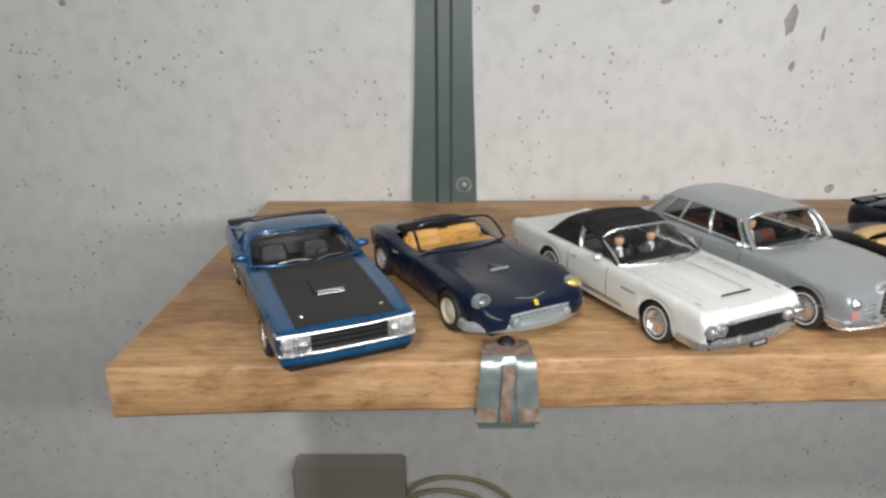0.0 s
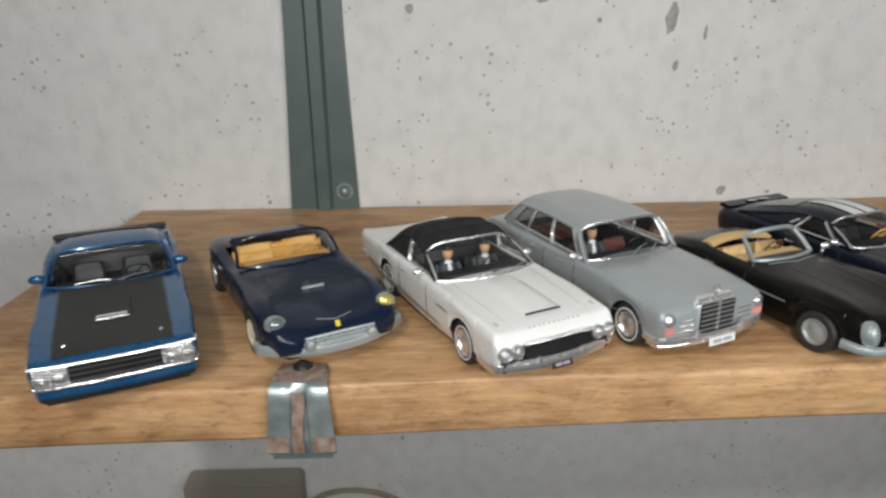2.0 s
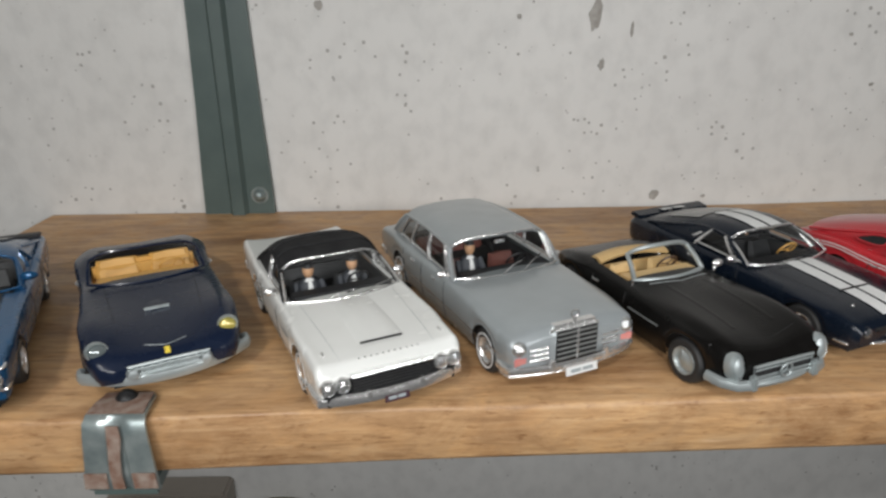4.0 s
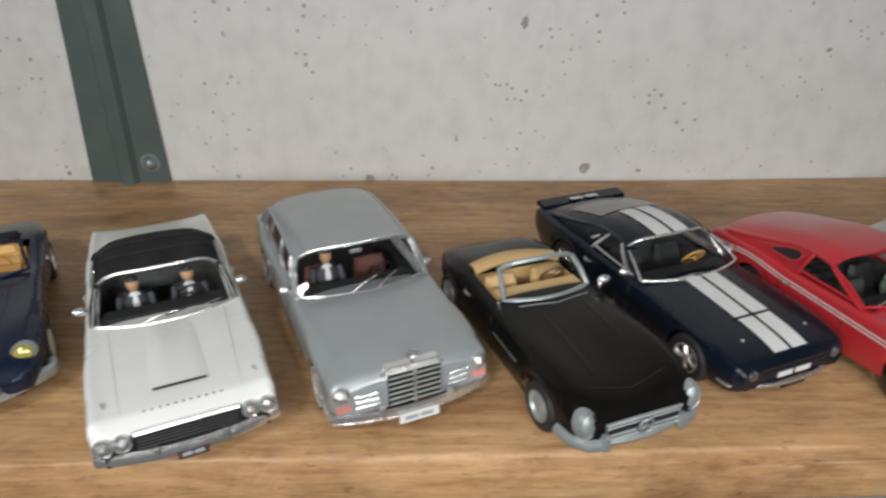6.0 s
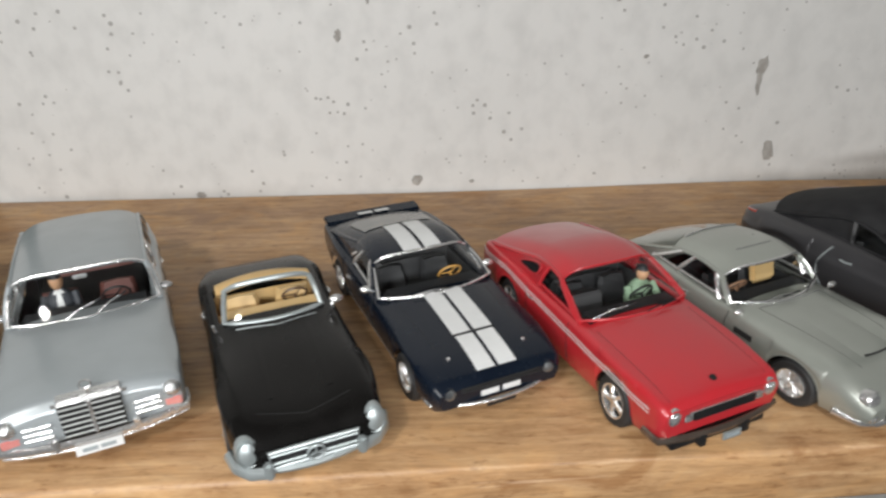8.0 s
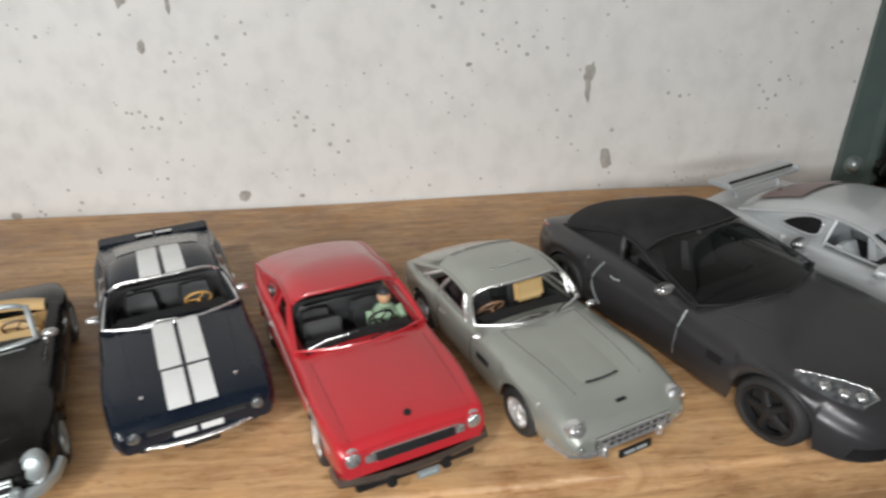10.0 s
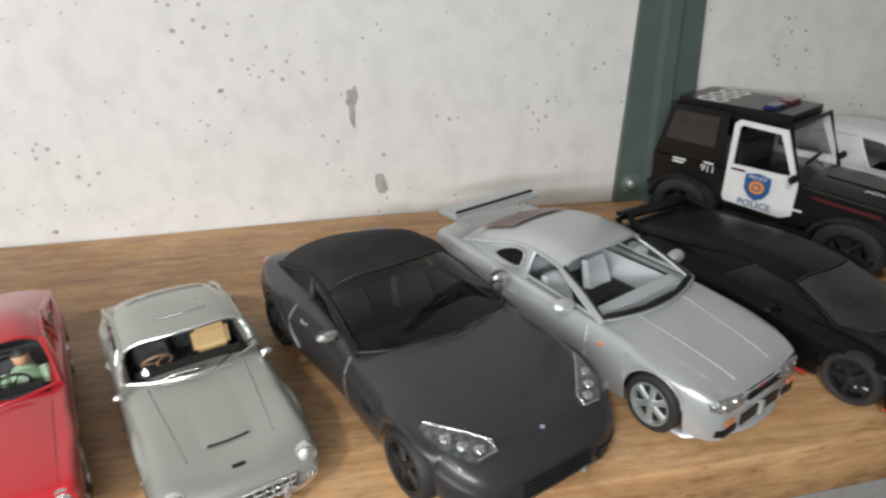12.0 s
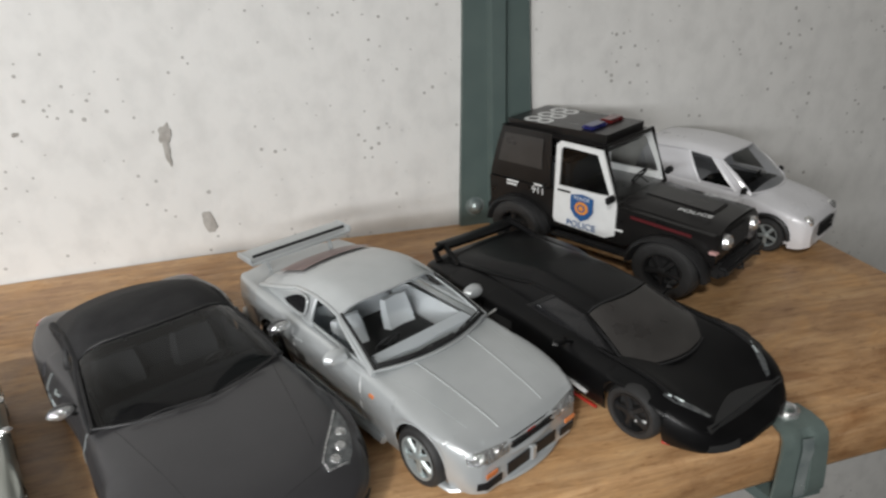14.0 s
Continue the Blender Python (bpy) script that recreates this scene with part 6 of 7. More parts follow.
    part("nose_badge", moved(box(-0.0005, 0.0005, -0.0015, 0.0015, 0, 0.0003, 0.0001), pose(0.0490, 0, sh.z_at(0.0490, 0), 0, 25, 0)), BLACKP, car)
    part("roof_hatch_line", tube([c.at(1.30, j / 10) + Vector((0, 0, 0.0002)) for j in range(-4, 6)], 0.00022, 4), LENS, car, "pale roof hatch line")
    part("roof_edge_line", tube([c.at(1.97, j / 10) + Vector((0, 0, 0.0003)) for j in range(-7, 8)], 0.0004, 5), CHROME, car, "bright rear roof trim")
    bumper(car, -0.0540, 0.0170, 0.0095, 0.0022, 0.0016, 0.005, 0.0050, CHROME, "rear_bumper")
    wiper(car, c.at(0.02, -0.55) + Vector((0.0014, 0, 0.0008)), c.at(0.10, 0.0) + Vector((0.0014, 0, 0.0011)))
    wiper(car, c.at(0.02, 0.3) + Vector((0.0014, 0, 0.0008)), c.at(0.16, 0.85) + Vector((0.0014, 0, 0.0011)), BLACKP)
    seam(car, sh, [(0.0115, -0.0125), (0.0130, 0.0), (0.0115, 0.0125)], LENS, 0.0002)
    seam(car, sh, [(0.0115, -0.0125), (0.0440, -0.0100)])
    seam(car, sh, [(0.0115, 0.0125), (0.0440, 0.0100)])
    door_gap(car, sh, 0.0060, 0.0065, 0.0185)
    door_gap(car, sh, -0.0160, 0.0065, 0.0185)
    wheels(car, sh, 0.0168, 0.0052, "wire", rim_mat=CHROME)


# -- dark grey modern roadster, soft top up --
def grey_roadster():
    P = paint("satin_dark_grey_paint", (0.050, 0.049, 0.052), (0.060, 0.059, 0.062), 0.38, 0.4, 0.2)
    car = model_car(0.4246, -0.1402, 24.8, "satin dark grey modern roadster model with black roof", (1.135, 1.245, 1.020))
    sh = Shell(0.128, (0.0420, -0.0380), 0.0106, 0.0098,
               [(0, 0.0150), (0.02, 0.0195), (0.06, 0.0228), (0.15, 0.0252), (0.28, 0.0258), (0.5, 0.0246), (0.75, 0.0262), (0.88, 0.0252), (0.95, 0.0222), (1, 0.0150)],
               [(0, 0.0150), (0.03, 0.0196), (0.12, 0.0234), (0.3, 0.0264), (0.44, 0.0278), (0.7, 0.0278), (0.88, 0.0258), (0.96, 0.0232), (1, 0.0180)],
               [(0, 0.0130), (0.03, 0.0168), (0.1, 0.0205), (0.22, 0.0232), (0.45, 0.0245), (0.72, 0.0262), (0.9, 0.0255), (0.97, 0.0235), (1, 0.0190)],
               [(0, 0.0055), (0.06, 0.0045), (0.5, 0.0042), (0.95, 0.0060), (1, 0.0090)], bulge=[(0, 0.0), (0.06, 0.0006), (0.2, 0.0014), (0.45, 0.0005), (0.75, 0.0014), (1, 0.0004)], open_u=(0.395, 0.66), open_w=0.80, crease=0.66, soft=1.0)
    part("body", sh.build(), P, car)
    chassis(car, sh)
    c = Cabin((0.0145, 0.0266), (-0.0100, 0.0362), (-0.0270, 0.0366), (-0.0480, 0.0272), 0.0222, 0.0186, wtail=0.0190, bow=0.0075, crown=0.0020, dome=0.0012, roll=0.0036, swell=0.0026, tail_bow=0.007)
    add_cabin(car, c, CLOTH, [(0, 0.50, "glass"), (0.50, 1, "paint")], DIMGLASS, BLACKP, CLOTH, 0.0005, rear_pane=False, roof_name="soft_top", roof_label="black fabric roof", rear_mat=CLOTH)
    interior(car, sh, 0.0090, DARKIN, DARKIN, -0.0150, 0.0165, 0.0135, 1, rear=False, gap=0.0100)
    for s in (-1, 1):
        # swept headlight
        hl = part("headlight", thick(grid([[(x, s * y, sh.z_at(x, s * y) + 0.0003) for y in np.linspace(y0, y1, 4)] for x, y0, y1 in ((0.0440, 0.0214, 0.0228), (0.0480, 0.0186, 0.0224), (0.0525, 0.0150, 0.0212), (0.0560, 0.0124, 0.0194), (0.0585, 0.0118, 0.0172))]), 0.0004), DARKLENS, car, "swept clear headlight")
        for x, y in ((0.0505, 0.0196), (0.0540, 0.0176), (0.0565, 0.0150)):
            part("lamp_ring", moved(lathe([(0, 0.0005), (0.0010, 0.0004), (0.0014, -0.0002)], 14, "z"), pose(x, s * y, sh.z_at(x, y) + 0.0004, 0, 24, 0)), LENS, hl)
        part("lamp_edge", tube([(x, s * y, sh.z_at(x, s * y) + 0.0006) for x, y in ((0.0440, 0.0216), (0.0480, 0.0188), (0.0525, 0.0150), (0.0562, 0.0122), (0.0586, 0.0124), (0.0582, 0.0168))], 0.00026, 5), LENS, hl)
        part("lower_intake", sh.face([s * y for y in (0.0125, 0.0155, 0.0185, 0.0205)], (0.0062, 0.0100), 0.0006), BLACKP, car)
        part("splitter_tip", tube([(0.0640, s * 0.0080, 0.0052), (0.0605, s * 0.0140, 0.0052), (0.0560, s * 0.0190, 0.0056)], 0.0009, 6), DULL, car, "grey splitter edge")
        mr = part("wing_mirror", moved(lathe([(0, 0.0020), (0.0014, 0.0014), (0.0020, 0), (0.0018, -0.0010), (0, -0.0012)], 14, "x"), pose(0.0060, s * 0.0262, 0.0292) @ Matrix.Diagonal((1, 1.6, 1, 1))), P, car)
        part("mirror_cap", moved(lathe([(0, 0.0012), (0.0014, 0.0008), (0.0019, 0)], 12, "x"), pose(0.0070, s * 0.0264, 0.0296) @ Matrix.Diagonal((1, 1.5, 0.9, 1))), LENS, mr, "bright mirror cap")
        part("stalk", tube([(0.0055, s * 0.0235, 0.0266), (0.0060, s * 0.0258, 0.0285)], 0.0005, 6), BLACKP, mr)
        part("rear_light", thick(grid([[(x, s * sh.w(sh.u(x)) * 0.93, sh.side(sh.u(x)) - 0.0004 + dz) for dz in (-0.0030, 0.0005)] for x in np.linspace(-0.0618, -0.0530, 5)]), 0.0006), REDL, car, "dark red rear light")
        handle(car, sh, -0.0150, 0.0215, s, DULL)
        part("fender_vent", sh.side_line(0.0225, 0.0275, 0.0165, 0.0165, 0.0028, s), BLACKP, car)
        part("roll_hoop", tube([(-0.0215, s * 0.0060, 0.0270), (-0.0215, s * 0.0060, 0.0318), (-0.0215, s * 0.0130, 0.0318), (-0.0215, s * 0.0130, 0.0270)], 0.0007, 6), BLACKP, car)
        part("door_edge", tube([(-0.0205 - 0.0030 * math.sin(math.pi * k / 8), s * (sh.side_y(-0.0205 - 0.003 * math.sin(math.pi * k / 8), 0.0085 + 0.0165 * k / 8) + 0.0002), 0.0085 + 0.0165 * k / 8) for k in range(9)], 0.00032, 5), DULL, car, "pale line along the door edge")
    grille(car, 0.0630, -0.0095, 0.0095, 0.0075, 0.0128, 4, BLACKP, WELL, 0, "wide black grille", bow=0.0020, frame=False)
    part("grille_divider", tube([(0.0640, 0, 0.0078), (0.0628, 0, 0.0135)], 0.0006, 6), DULL, car)
    part("bonnet_badge", moved(lathe([(0, 0.0003), (0.0005, 0.0002), (0.0006, 0)], 14, "z"), pose(0.0585, 0, sh.z_at(0.0585, 0), 0, 28, 0)), BADGE, car, "small round blue and white badge")
    # dark bonnet shut line
    seam(car, sh, [(0.0565, -0.0120), (0.0592, 0), (0.0565, 0.0120)])
    seam(car, sh, [(0.0565, -0.0120), (0.0180, -0.0185)])
    seam(car, sh, [(0.0565, 0.0120), (0.0180, 0.0185)])
    wiper(car, c.at(0.01, -0.7) + Vector((0.0016, 0, 0.0008)), c.at(0.05, -0.05) + Vector((0.0016, 0, 0.0009)), BLACKP)
    wiper(car, c.at(0.01, 0.0) + Vector((0.0016, 0, 0.0008)), c.at(0.05, 0.6) + Vector((0.0016, 0, 0.0009)), BLACKP)
    door_gap(car, sh, 0.0100, 0.0070, 0.0240, DULL, 0.0002, 0.002)
    wheels(car, sh, 0.0222, 0.0070, "five", rim_mat=BLACKP, rim_r=0.74, label="black spoked wheel")


# -- silver coupe with a high rear wing --
def silver_coupe():
    P = paint("silver_paint", (0.54, 0.565, 0.57), (0.48, 0.505, 0.51), 0.33, 0.35, 0.5)
    car = model_car(0.4932, -0.1302, 27.3, "metallic silver sports coupe model with rear wing", (1.005, 1.075, 1.045))
    sh = Shell(0.132, (0.0468, -0.0352), 0.0102, 0.0093,
               [(0, 0.0180), (0.02, 0.0212), (0.07, 0.0235), (0.2, 0.0248), (0.6, 0.0246), (0.8, 0.0252), (0.96, 0.0228), (1, 0.0212)],
               [(0, 0.0160), (0.02, 0.0184), (0.08, 0.0206), (0.33, 0.0256), (0.5, 0.0264), (0.85, 0.0290), (0.97, 0.0286), (1, 0.0258)],
               [(0, 0.0150), (0.02, 0.0176), (0.08, 0.0198), (0.34, 0.0238), (0.6, 0.0248), (0.85, 0.0272), (0.97, 0.0268), (1, 0.0240)],
               [(0, 0.0042), (0.06, 0.0040), (0.5, 0.0042), (0.95, 0.0058), (1, 0.0075)], bulge=[(0, 0.0), (0.1, 0.0008), (0.4, 0.0002), (0.8, 0.0006), (1, 0.0002)], open_u=(0.32, 0.70), crease=0.66)
    part("body", sh.build(), P, car)
    chassis(car, sh)
    c = Cabin((0.0245, 0.0256), (0.0030, 0.0368), (-0.0235, 0.0372), (-0.0470, 0.0290), 0.0222, 0.0182, wtail=0.0206, bow=0.0055, crown=0.0014, dome=0.0008, roll=0.0028, swell=0.0022)
    add_cabin(car, c, P, [(0, 0.50, "glass"), (0.50, 1, "paint")], CLEAR, P, P, 0.0007, rear_mat=P)
    for s in (-1, 1):
        oval_window(car, c, 0.55, 0.80, 0.08, 0.88, s, P, 2.8, 0.05)
    interior(car, sh, 0.0085, GREYIN, GREYIN, -0.0060, 0.0165, 0.0130, -1, gap=0.0098)
    part("screen_seal", tube([c.at(0.05, j / 6 * 0.94) + Vector((0, 0, 0.0003)) for j in range(-6, 7)], 0.0008, 6), BLACKP, car, "black windscreen seal")
    for s in (-1, 1):
        part("screen_side_seal", tube([c.at(r / 6, s * 0.965) + Vector((0, 0, 0.0002)) for r in range(7)], 0.0005, 5), BLACKP, car)
        hl = part("headlight", sh.face([s * y for y in (0.0090, 0.0125, 0.0160, 0.0190, 0.0212)], [[0.0136, 0.0150, 0.0166], [0.0136, 0.0152, 0.0170], [0.0138, 0.0155, 0.0174], [0.0142, 0.0160, 0.0177], [0.0150, 0.0165, 0.0180]]), LENS, car, "clear rectangular headlight")
        for y in (0.0122, 0.0168):
            lamp_unit(car, 0, s * y, 0.0154, 0.0013, LENS, CHROME, -s * 18, -20, name="lamp")
        part("indicator", sh.face([s * y for y in (0.0135, 0.0155, 0.0175)], (0.0098, 0.0112), 0.0010), AMBER, car, "orange indicator")
        part("lower_vent", sh.face([s * y for y in (0.0118, 0.0145, 0.0172, 0.0195)], (0.0062, 0.0084), 0.0008), BLACKP, car)
        part("side_repeater", moved(box(-0.0010, 0.0010, -0.0003, 0.0004, -0.0005, 0.0005, 0.0001), pose(0.0265, s * 0.0249, 0.0195)), AMBER, car)
        m = part("wing_mirror", moved(lathe([(0, 0.0026), (0.0018, 0.0019), (0.0027, 0), (0.0025, -0.0012), (0, -0.0014)], 14, "x"), pose(0.0130, s * 0.0272, 0.0278) @ Matrix.Diagonal((1, 1.55, 0.9, 1))), P, car)
        part("stalk", tube([(0.0125, s * 0.0232, 0.0255), (0.0128, s * 0.0262, 0.0270)], 0.0007, 6), P, m)
        handle(car, sh, -0.0155, 0.0205, s, P, 0.005)
        part("sill", tube([(-0.024, s * 0.0242, 0.0052), (0.030, s * 0.0242, 0.0052)], 0.0013, 6), P, car)
        part("wing_post", tube([(-0.0545, s * 0.0130, 0.0262), (-0.0570, s * 0.0130, 0.0338)], 0.0012, 6, flat=0.6), P, car)
        part("wing_end", box(-0.0632, -0.0520, s * 0.0208 - 0.0006, s * 0.0208 + 0.0006, 0.0336, 0.0360, 0.0005), P, car)
        part("side_crease", sh.side_line(-0.026, 0.030, 0.0120, 0.0120, 0.0003, s), DULL, car)
        part("rear_light", moved(box(-0.0004, 0.0004, -0.0040, 0.0040, -0.0022, 0.0022, 0.0006), pose(-0.0658, s * 0.0135, 0.0190)), REDL, car)
    part("rear_wing", thick(grid([[(-0.0520 - 0.0105 * k / 4, y, 0.0342 + 0.0012 * k / 4 + 0.0004 * math.sin(math.pi * k / 4)) for y in np.linspace(-0.0205, 0.0205, 9)] for k in range(5)]), 0.0012), P, car, "silver rear wing")
    part("wing_flap", tube([(-0.0545, y, 0.0358) for y in (-0.0190, 0, 0.0190)], 0.0006, 6), BLACKP, car, "dark gap in the rear wing")
    part("rear_window", c.sheet(2.12, 2.80, -0.74, 0.74, lift=0.0008), mat("brown_tint", (0.16, 0.09, 0.08), 0.3, second=(0.2, 0.11, 0.1), scale=100), car, "brown tinted rear window")
    grille(car, 0.0656, -0.0078, 0.0078, 0.0140, 0.0166, 2, BLACKP, WELL, 0, "slim black grille", frame=False)
    part("grille_badge", box(0.0658, 0.0664, -0.0016, 0.0016, 0.0146, 0.0160, 0.0002), REDL, car, "small red badge")
    part("lower_grille", sh.face(np.linspace(-0.0095, 0.0095, 5).tolist(), (0.0062, 0.0098), 0.0008), BLACKP, car)
    part("lower_divider", box(0.0660, 0.0676, -0.0010, 0.0010, 0.0058, 0.0104, 0.0003), P, car)
    bumper(car, 0.0662, 0.0218, 0.0122, 0.0024, 0.0020, 0.006, 0.0085, P, "bumper")
    bumper(car, 0.0668, 0.0226, 0.0040, 0.0016, 0.0026, 0.008, 0.0090, P, "splitter")
    bumper(car, -0.0665, 0.0225, 0.0100, 0.0070, 0.0030, 0.008, 0.0040, P, "rear_bumper")
    wiper(car, c.at(0.05, -0.55) + Vector((0.0016, 0, 0.0008)), c.at(0.11, 0.05) + Vector((0.0016, 0, 0.0010)), BLACKP)
    wiper(car, c.at(0.05, 0.1) + Vector((0.0016, 0, 0.0008)), c.at(0.13, 0.75) + Vector((0.0016, 0, 0.0010)), BLACKP)
    seam(car, sh, [(0.0255, -0.0195), (0.0630, -0.0150)], DULL)
    seam(car, sh, [(0.0255, 0.0195), (0.0630, 0.0150)], DULL)
    for s in (-1, 1):
        part("bonnet_crease", tube([(x, s * (0.0085 + 0.002 * (0.06 - x) / 0.035), sh.z_at(x, 0.0095)) for x in np.linspace(0.026, 0.062, 8)], 0.0003, 5), P, car)
    door_gap(car, sh, 0.0205, 0.0065, 0.0232, WHITEM, 0.00022)
    door_gap(car, sh, -0.0190, 0.0065, 0.0232, WHITEM, 0.00022)
    wheels(car, sh, 0.0215, 0.0066, "six", rim_mat=DULL, rim_r=0.72, label="silver six-spoke wheel")


# -- black wedge supercar --
def black_supercar():
    P = paint("matt_black_paint", (0.0035, 0.0035, 0.0038), (0.006, 0.006, 0.0064), 0.38, 0.0, 0.05, 0.2)
    car = model_car(0.5690, -0.1338, 22.5, "black wedge-shaped supercar model with red sill line", (1.020, 1.085, 0.950))
    sh = Shell(0.136, (0.0410, -0.0370), 0.0104, 0.0095,
               [(0, 0.0060), (0.015, 0.0150), (0.05, 0.0215), (0.12, 0.0258), (0.3, 0.0268), (0.5, 0.0258), (0.75, 0.0278), (0.95, 0.0262), (1, 0.0235)],
               [(0, 0.0062), (0.02, 0.0086), (0.08, 0.0122), (0.22, 0.0180), (0.34, 0.0222), (0.6, 0.0262), (0.8, 0.0262), (0.96, 0.0240), (1, 0.0210)],
               [(0, 0.0060), (0.02, 0.0084), (0.08, 0.0140), (0.2, 0.0182), (0.4, 0.0192), (0.6, 0.0212), (0.8, 0.0232), (0.96, 0.0225), (1, 0.0195)],
               [(0, 0.0042), (0.05, 0.0036), (0.5, 0.0036), (0.95, 0.0060), (1, 0.0090)], bulge=[(0, 0.0), (0.06, 0.0016), (0.18, 0.0030), (0.35, 0.0012), (0.6, 0.0004), (0.8, 0.0012), (1, 0.0002)], open_u=(0.30, 0.56), open_w=0.74, crease=0.55, soft=0.5)
    part("body", sh.build(), P, car, angle=26)
    chassis(car, sh)
    c = Cabin((0.0335, 0.0188), (0.0115, 0.0304), (-0.0160, 0.0316), (-0.0540, 0.0256), 0.0192, 0.0142, wtail=0.0195, bow=0.0070, crown=0.0014, dome=0.0010, roll=0.0030, swell=0.0016)
    add_cabin(car, c, P, [(0, 0.52, "glass"), (0.52, 1, "paint")], DUSTY, BLACKP, P, 0.0005, rear_pane=False, rear_mat=P, side_pane=BLACKGLASS)
    interior(car, sh, 0.0080, DARKIN, DARKIN, -0.0060, 0.0145, 0.0120, 1, rear=False, gap=0.0088)
    wing = part("rear_wing", thick(grid([[(-0.0600 - 0.0070 * k / 3 - 0.000006 * (y * 1000) ** 2, y, 0.0282 + 0.0008 * math.sin(math.pi * k / 3) - 0.0000022 * (y * 1000) ** 2) for y in np.linspace(-0.0180, 0.0180, 11)] for k in range(4)]), 0.0018), P, car, "black rear wing")
    for s in (-1, 1):
        part("wing_arm", tube([(-0.0500, s * 0.0200, 0.0245), (-0.0560, s * 0.0190, 0.0262), (-0.0630, s * 0.0175, 0.0282)], 0.0016, 6, flat=0.6), P, wing)
        part("wing_plate", tube([(-0.0630, s * 0.0180, 0.0280), (-0.0640, s * 0.0212, 0.0262), (-0.0600, s * 0.0222, 0.0228)], 0.0018, 8, flat=0.8), P, wing)
        hl = part("headlight", thick(grid([[(x, s * y, sh.z_at(x, s * y) + 0.0003) for y in (y0, (y0 + y1) / 2, y1)] for x, y0, y1 in ((0.0480, 0.0206, 0.0216), (0.0520, 0.0186, 0.0208), (0.0560, 0.0160, 0.0184), (0.0595, 0.0140, 0.0154))]), 0.0004), DARKLENS, car, "narrow dark headlight")
        part("lamp_line", tube([(0.0490, s * 0.0206, sh.z_at(0.049, 0.0206) + 0.0005), (0.0530, s * 0.0186, sh.z_at(0.053, 0.0186) + 0.0005)], 0.0004, 5), DULL, hl)
        part("front_canard", thick(grid([[(0.0520, s * 0.0244, 0.0062), (0.0520, s * 0.0200, 0.0072)], [(0.0640, s * 0.0165, 0.0056), (0.0640, s * 0.0120, 0.0064)]]), 0.0008), P, car)
        part("intake", sh.face([s * y for y in (0.0105, 0.0150, 0.0195)], (0.0046, 0.0075), 0.0006), WELL, car)
        part("marker_strip", tube([(0.0500, s * 0.0236, 0.0080), (0.0430, s * 0.0262, 0.0080)], 0.0006, 5), WHITEM, car, "small white marker strip")
        part("red_splitter_line", tube([(0.0640, s * 0.0100, 0.0035), (0.0560, s * 0.0215, 0.0035), (0.0510, s * 0.0240, 0.0035)], 0.0006, 5), REDL, car, "thin red line")
        part("red_sill_line", tube([(-0.0260, s * 0.0262, 0.0034), (0.0280, s * 0.0262, 0.0034)], 0.0007, 5), REDL, car, "thin red sill line")
        part("white_sill_line", tube([(x, s * (sh.side_y(x, 0.0105 - 0.0030 * (x + 0.022) / 0.046) + 0.0005), 0.0105 - 0.0030 * (x + 0.022) / 0.046) for x in np.linspace(-0.022, 0.024, 8)], 0.0007, 6), WHITEM, car, "white and red sill stripe")
        part("door_edge", tube([(-0.022, s * (sh.side_y(-0.022, 0.0105) + 0.0002), 0.0105), (-0.024, s * (sh.side_y(-0.024, 0.0150) + 0.0002), 0.0150), (-0.020, s * (sh.side_y(-0.020, 0.0195) + 0.0002), 0.0195)], 0.0004, 5), WHITEM, car, "pale door edge")
        part("side_intake", sh.side_line(-0.026, -0.012, 0.0155, 0.0150, 0.0055, s), WELL, car, "dark side intake")
        m = part("wing_mirror", moved(lathe([(0, 0.0018), (0.0013, 0.0013), (0.0019, 0), (0.0017, -0.0008), (0, -0.001)], 12, "x"), pose(0.0130, s * 0.0282, 0.0228) @ Matrix.Diagonal((1, 1.6, 0.8, 1))), P, car)
        part("stalk", tube([(0.0130, s * 0.0222, 0.0200), (0.0130, s * 0.0270, 0.0225)], 0.0005, 5), P, m)
        part("fender_ridge", tube([(x, s * 0.0200, sh.z_at(x, 0.0200) + 0.0002) for x in np.linspace(0.022, 0.052, 8)], 0.0007, 5), P, car)
    wheels(car, sh, 0.0228, 0.0078, "five", rim_mat=BLACKP, rim_r=0.72, label="black spoked wheel")


BARBLUE = mat("dark_blue_lens", (0.012, 0.016, 0.10), 0.18, coat=0.5, second=(0.02, 0.024, 0.13), scale=300)
BARRED = mat("dark_red_lens", (0.10, 0.010, 0.012), 0.18, coat=0.5, second=(0.13, 0.016, 0.016), scale=300)


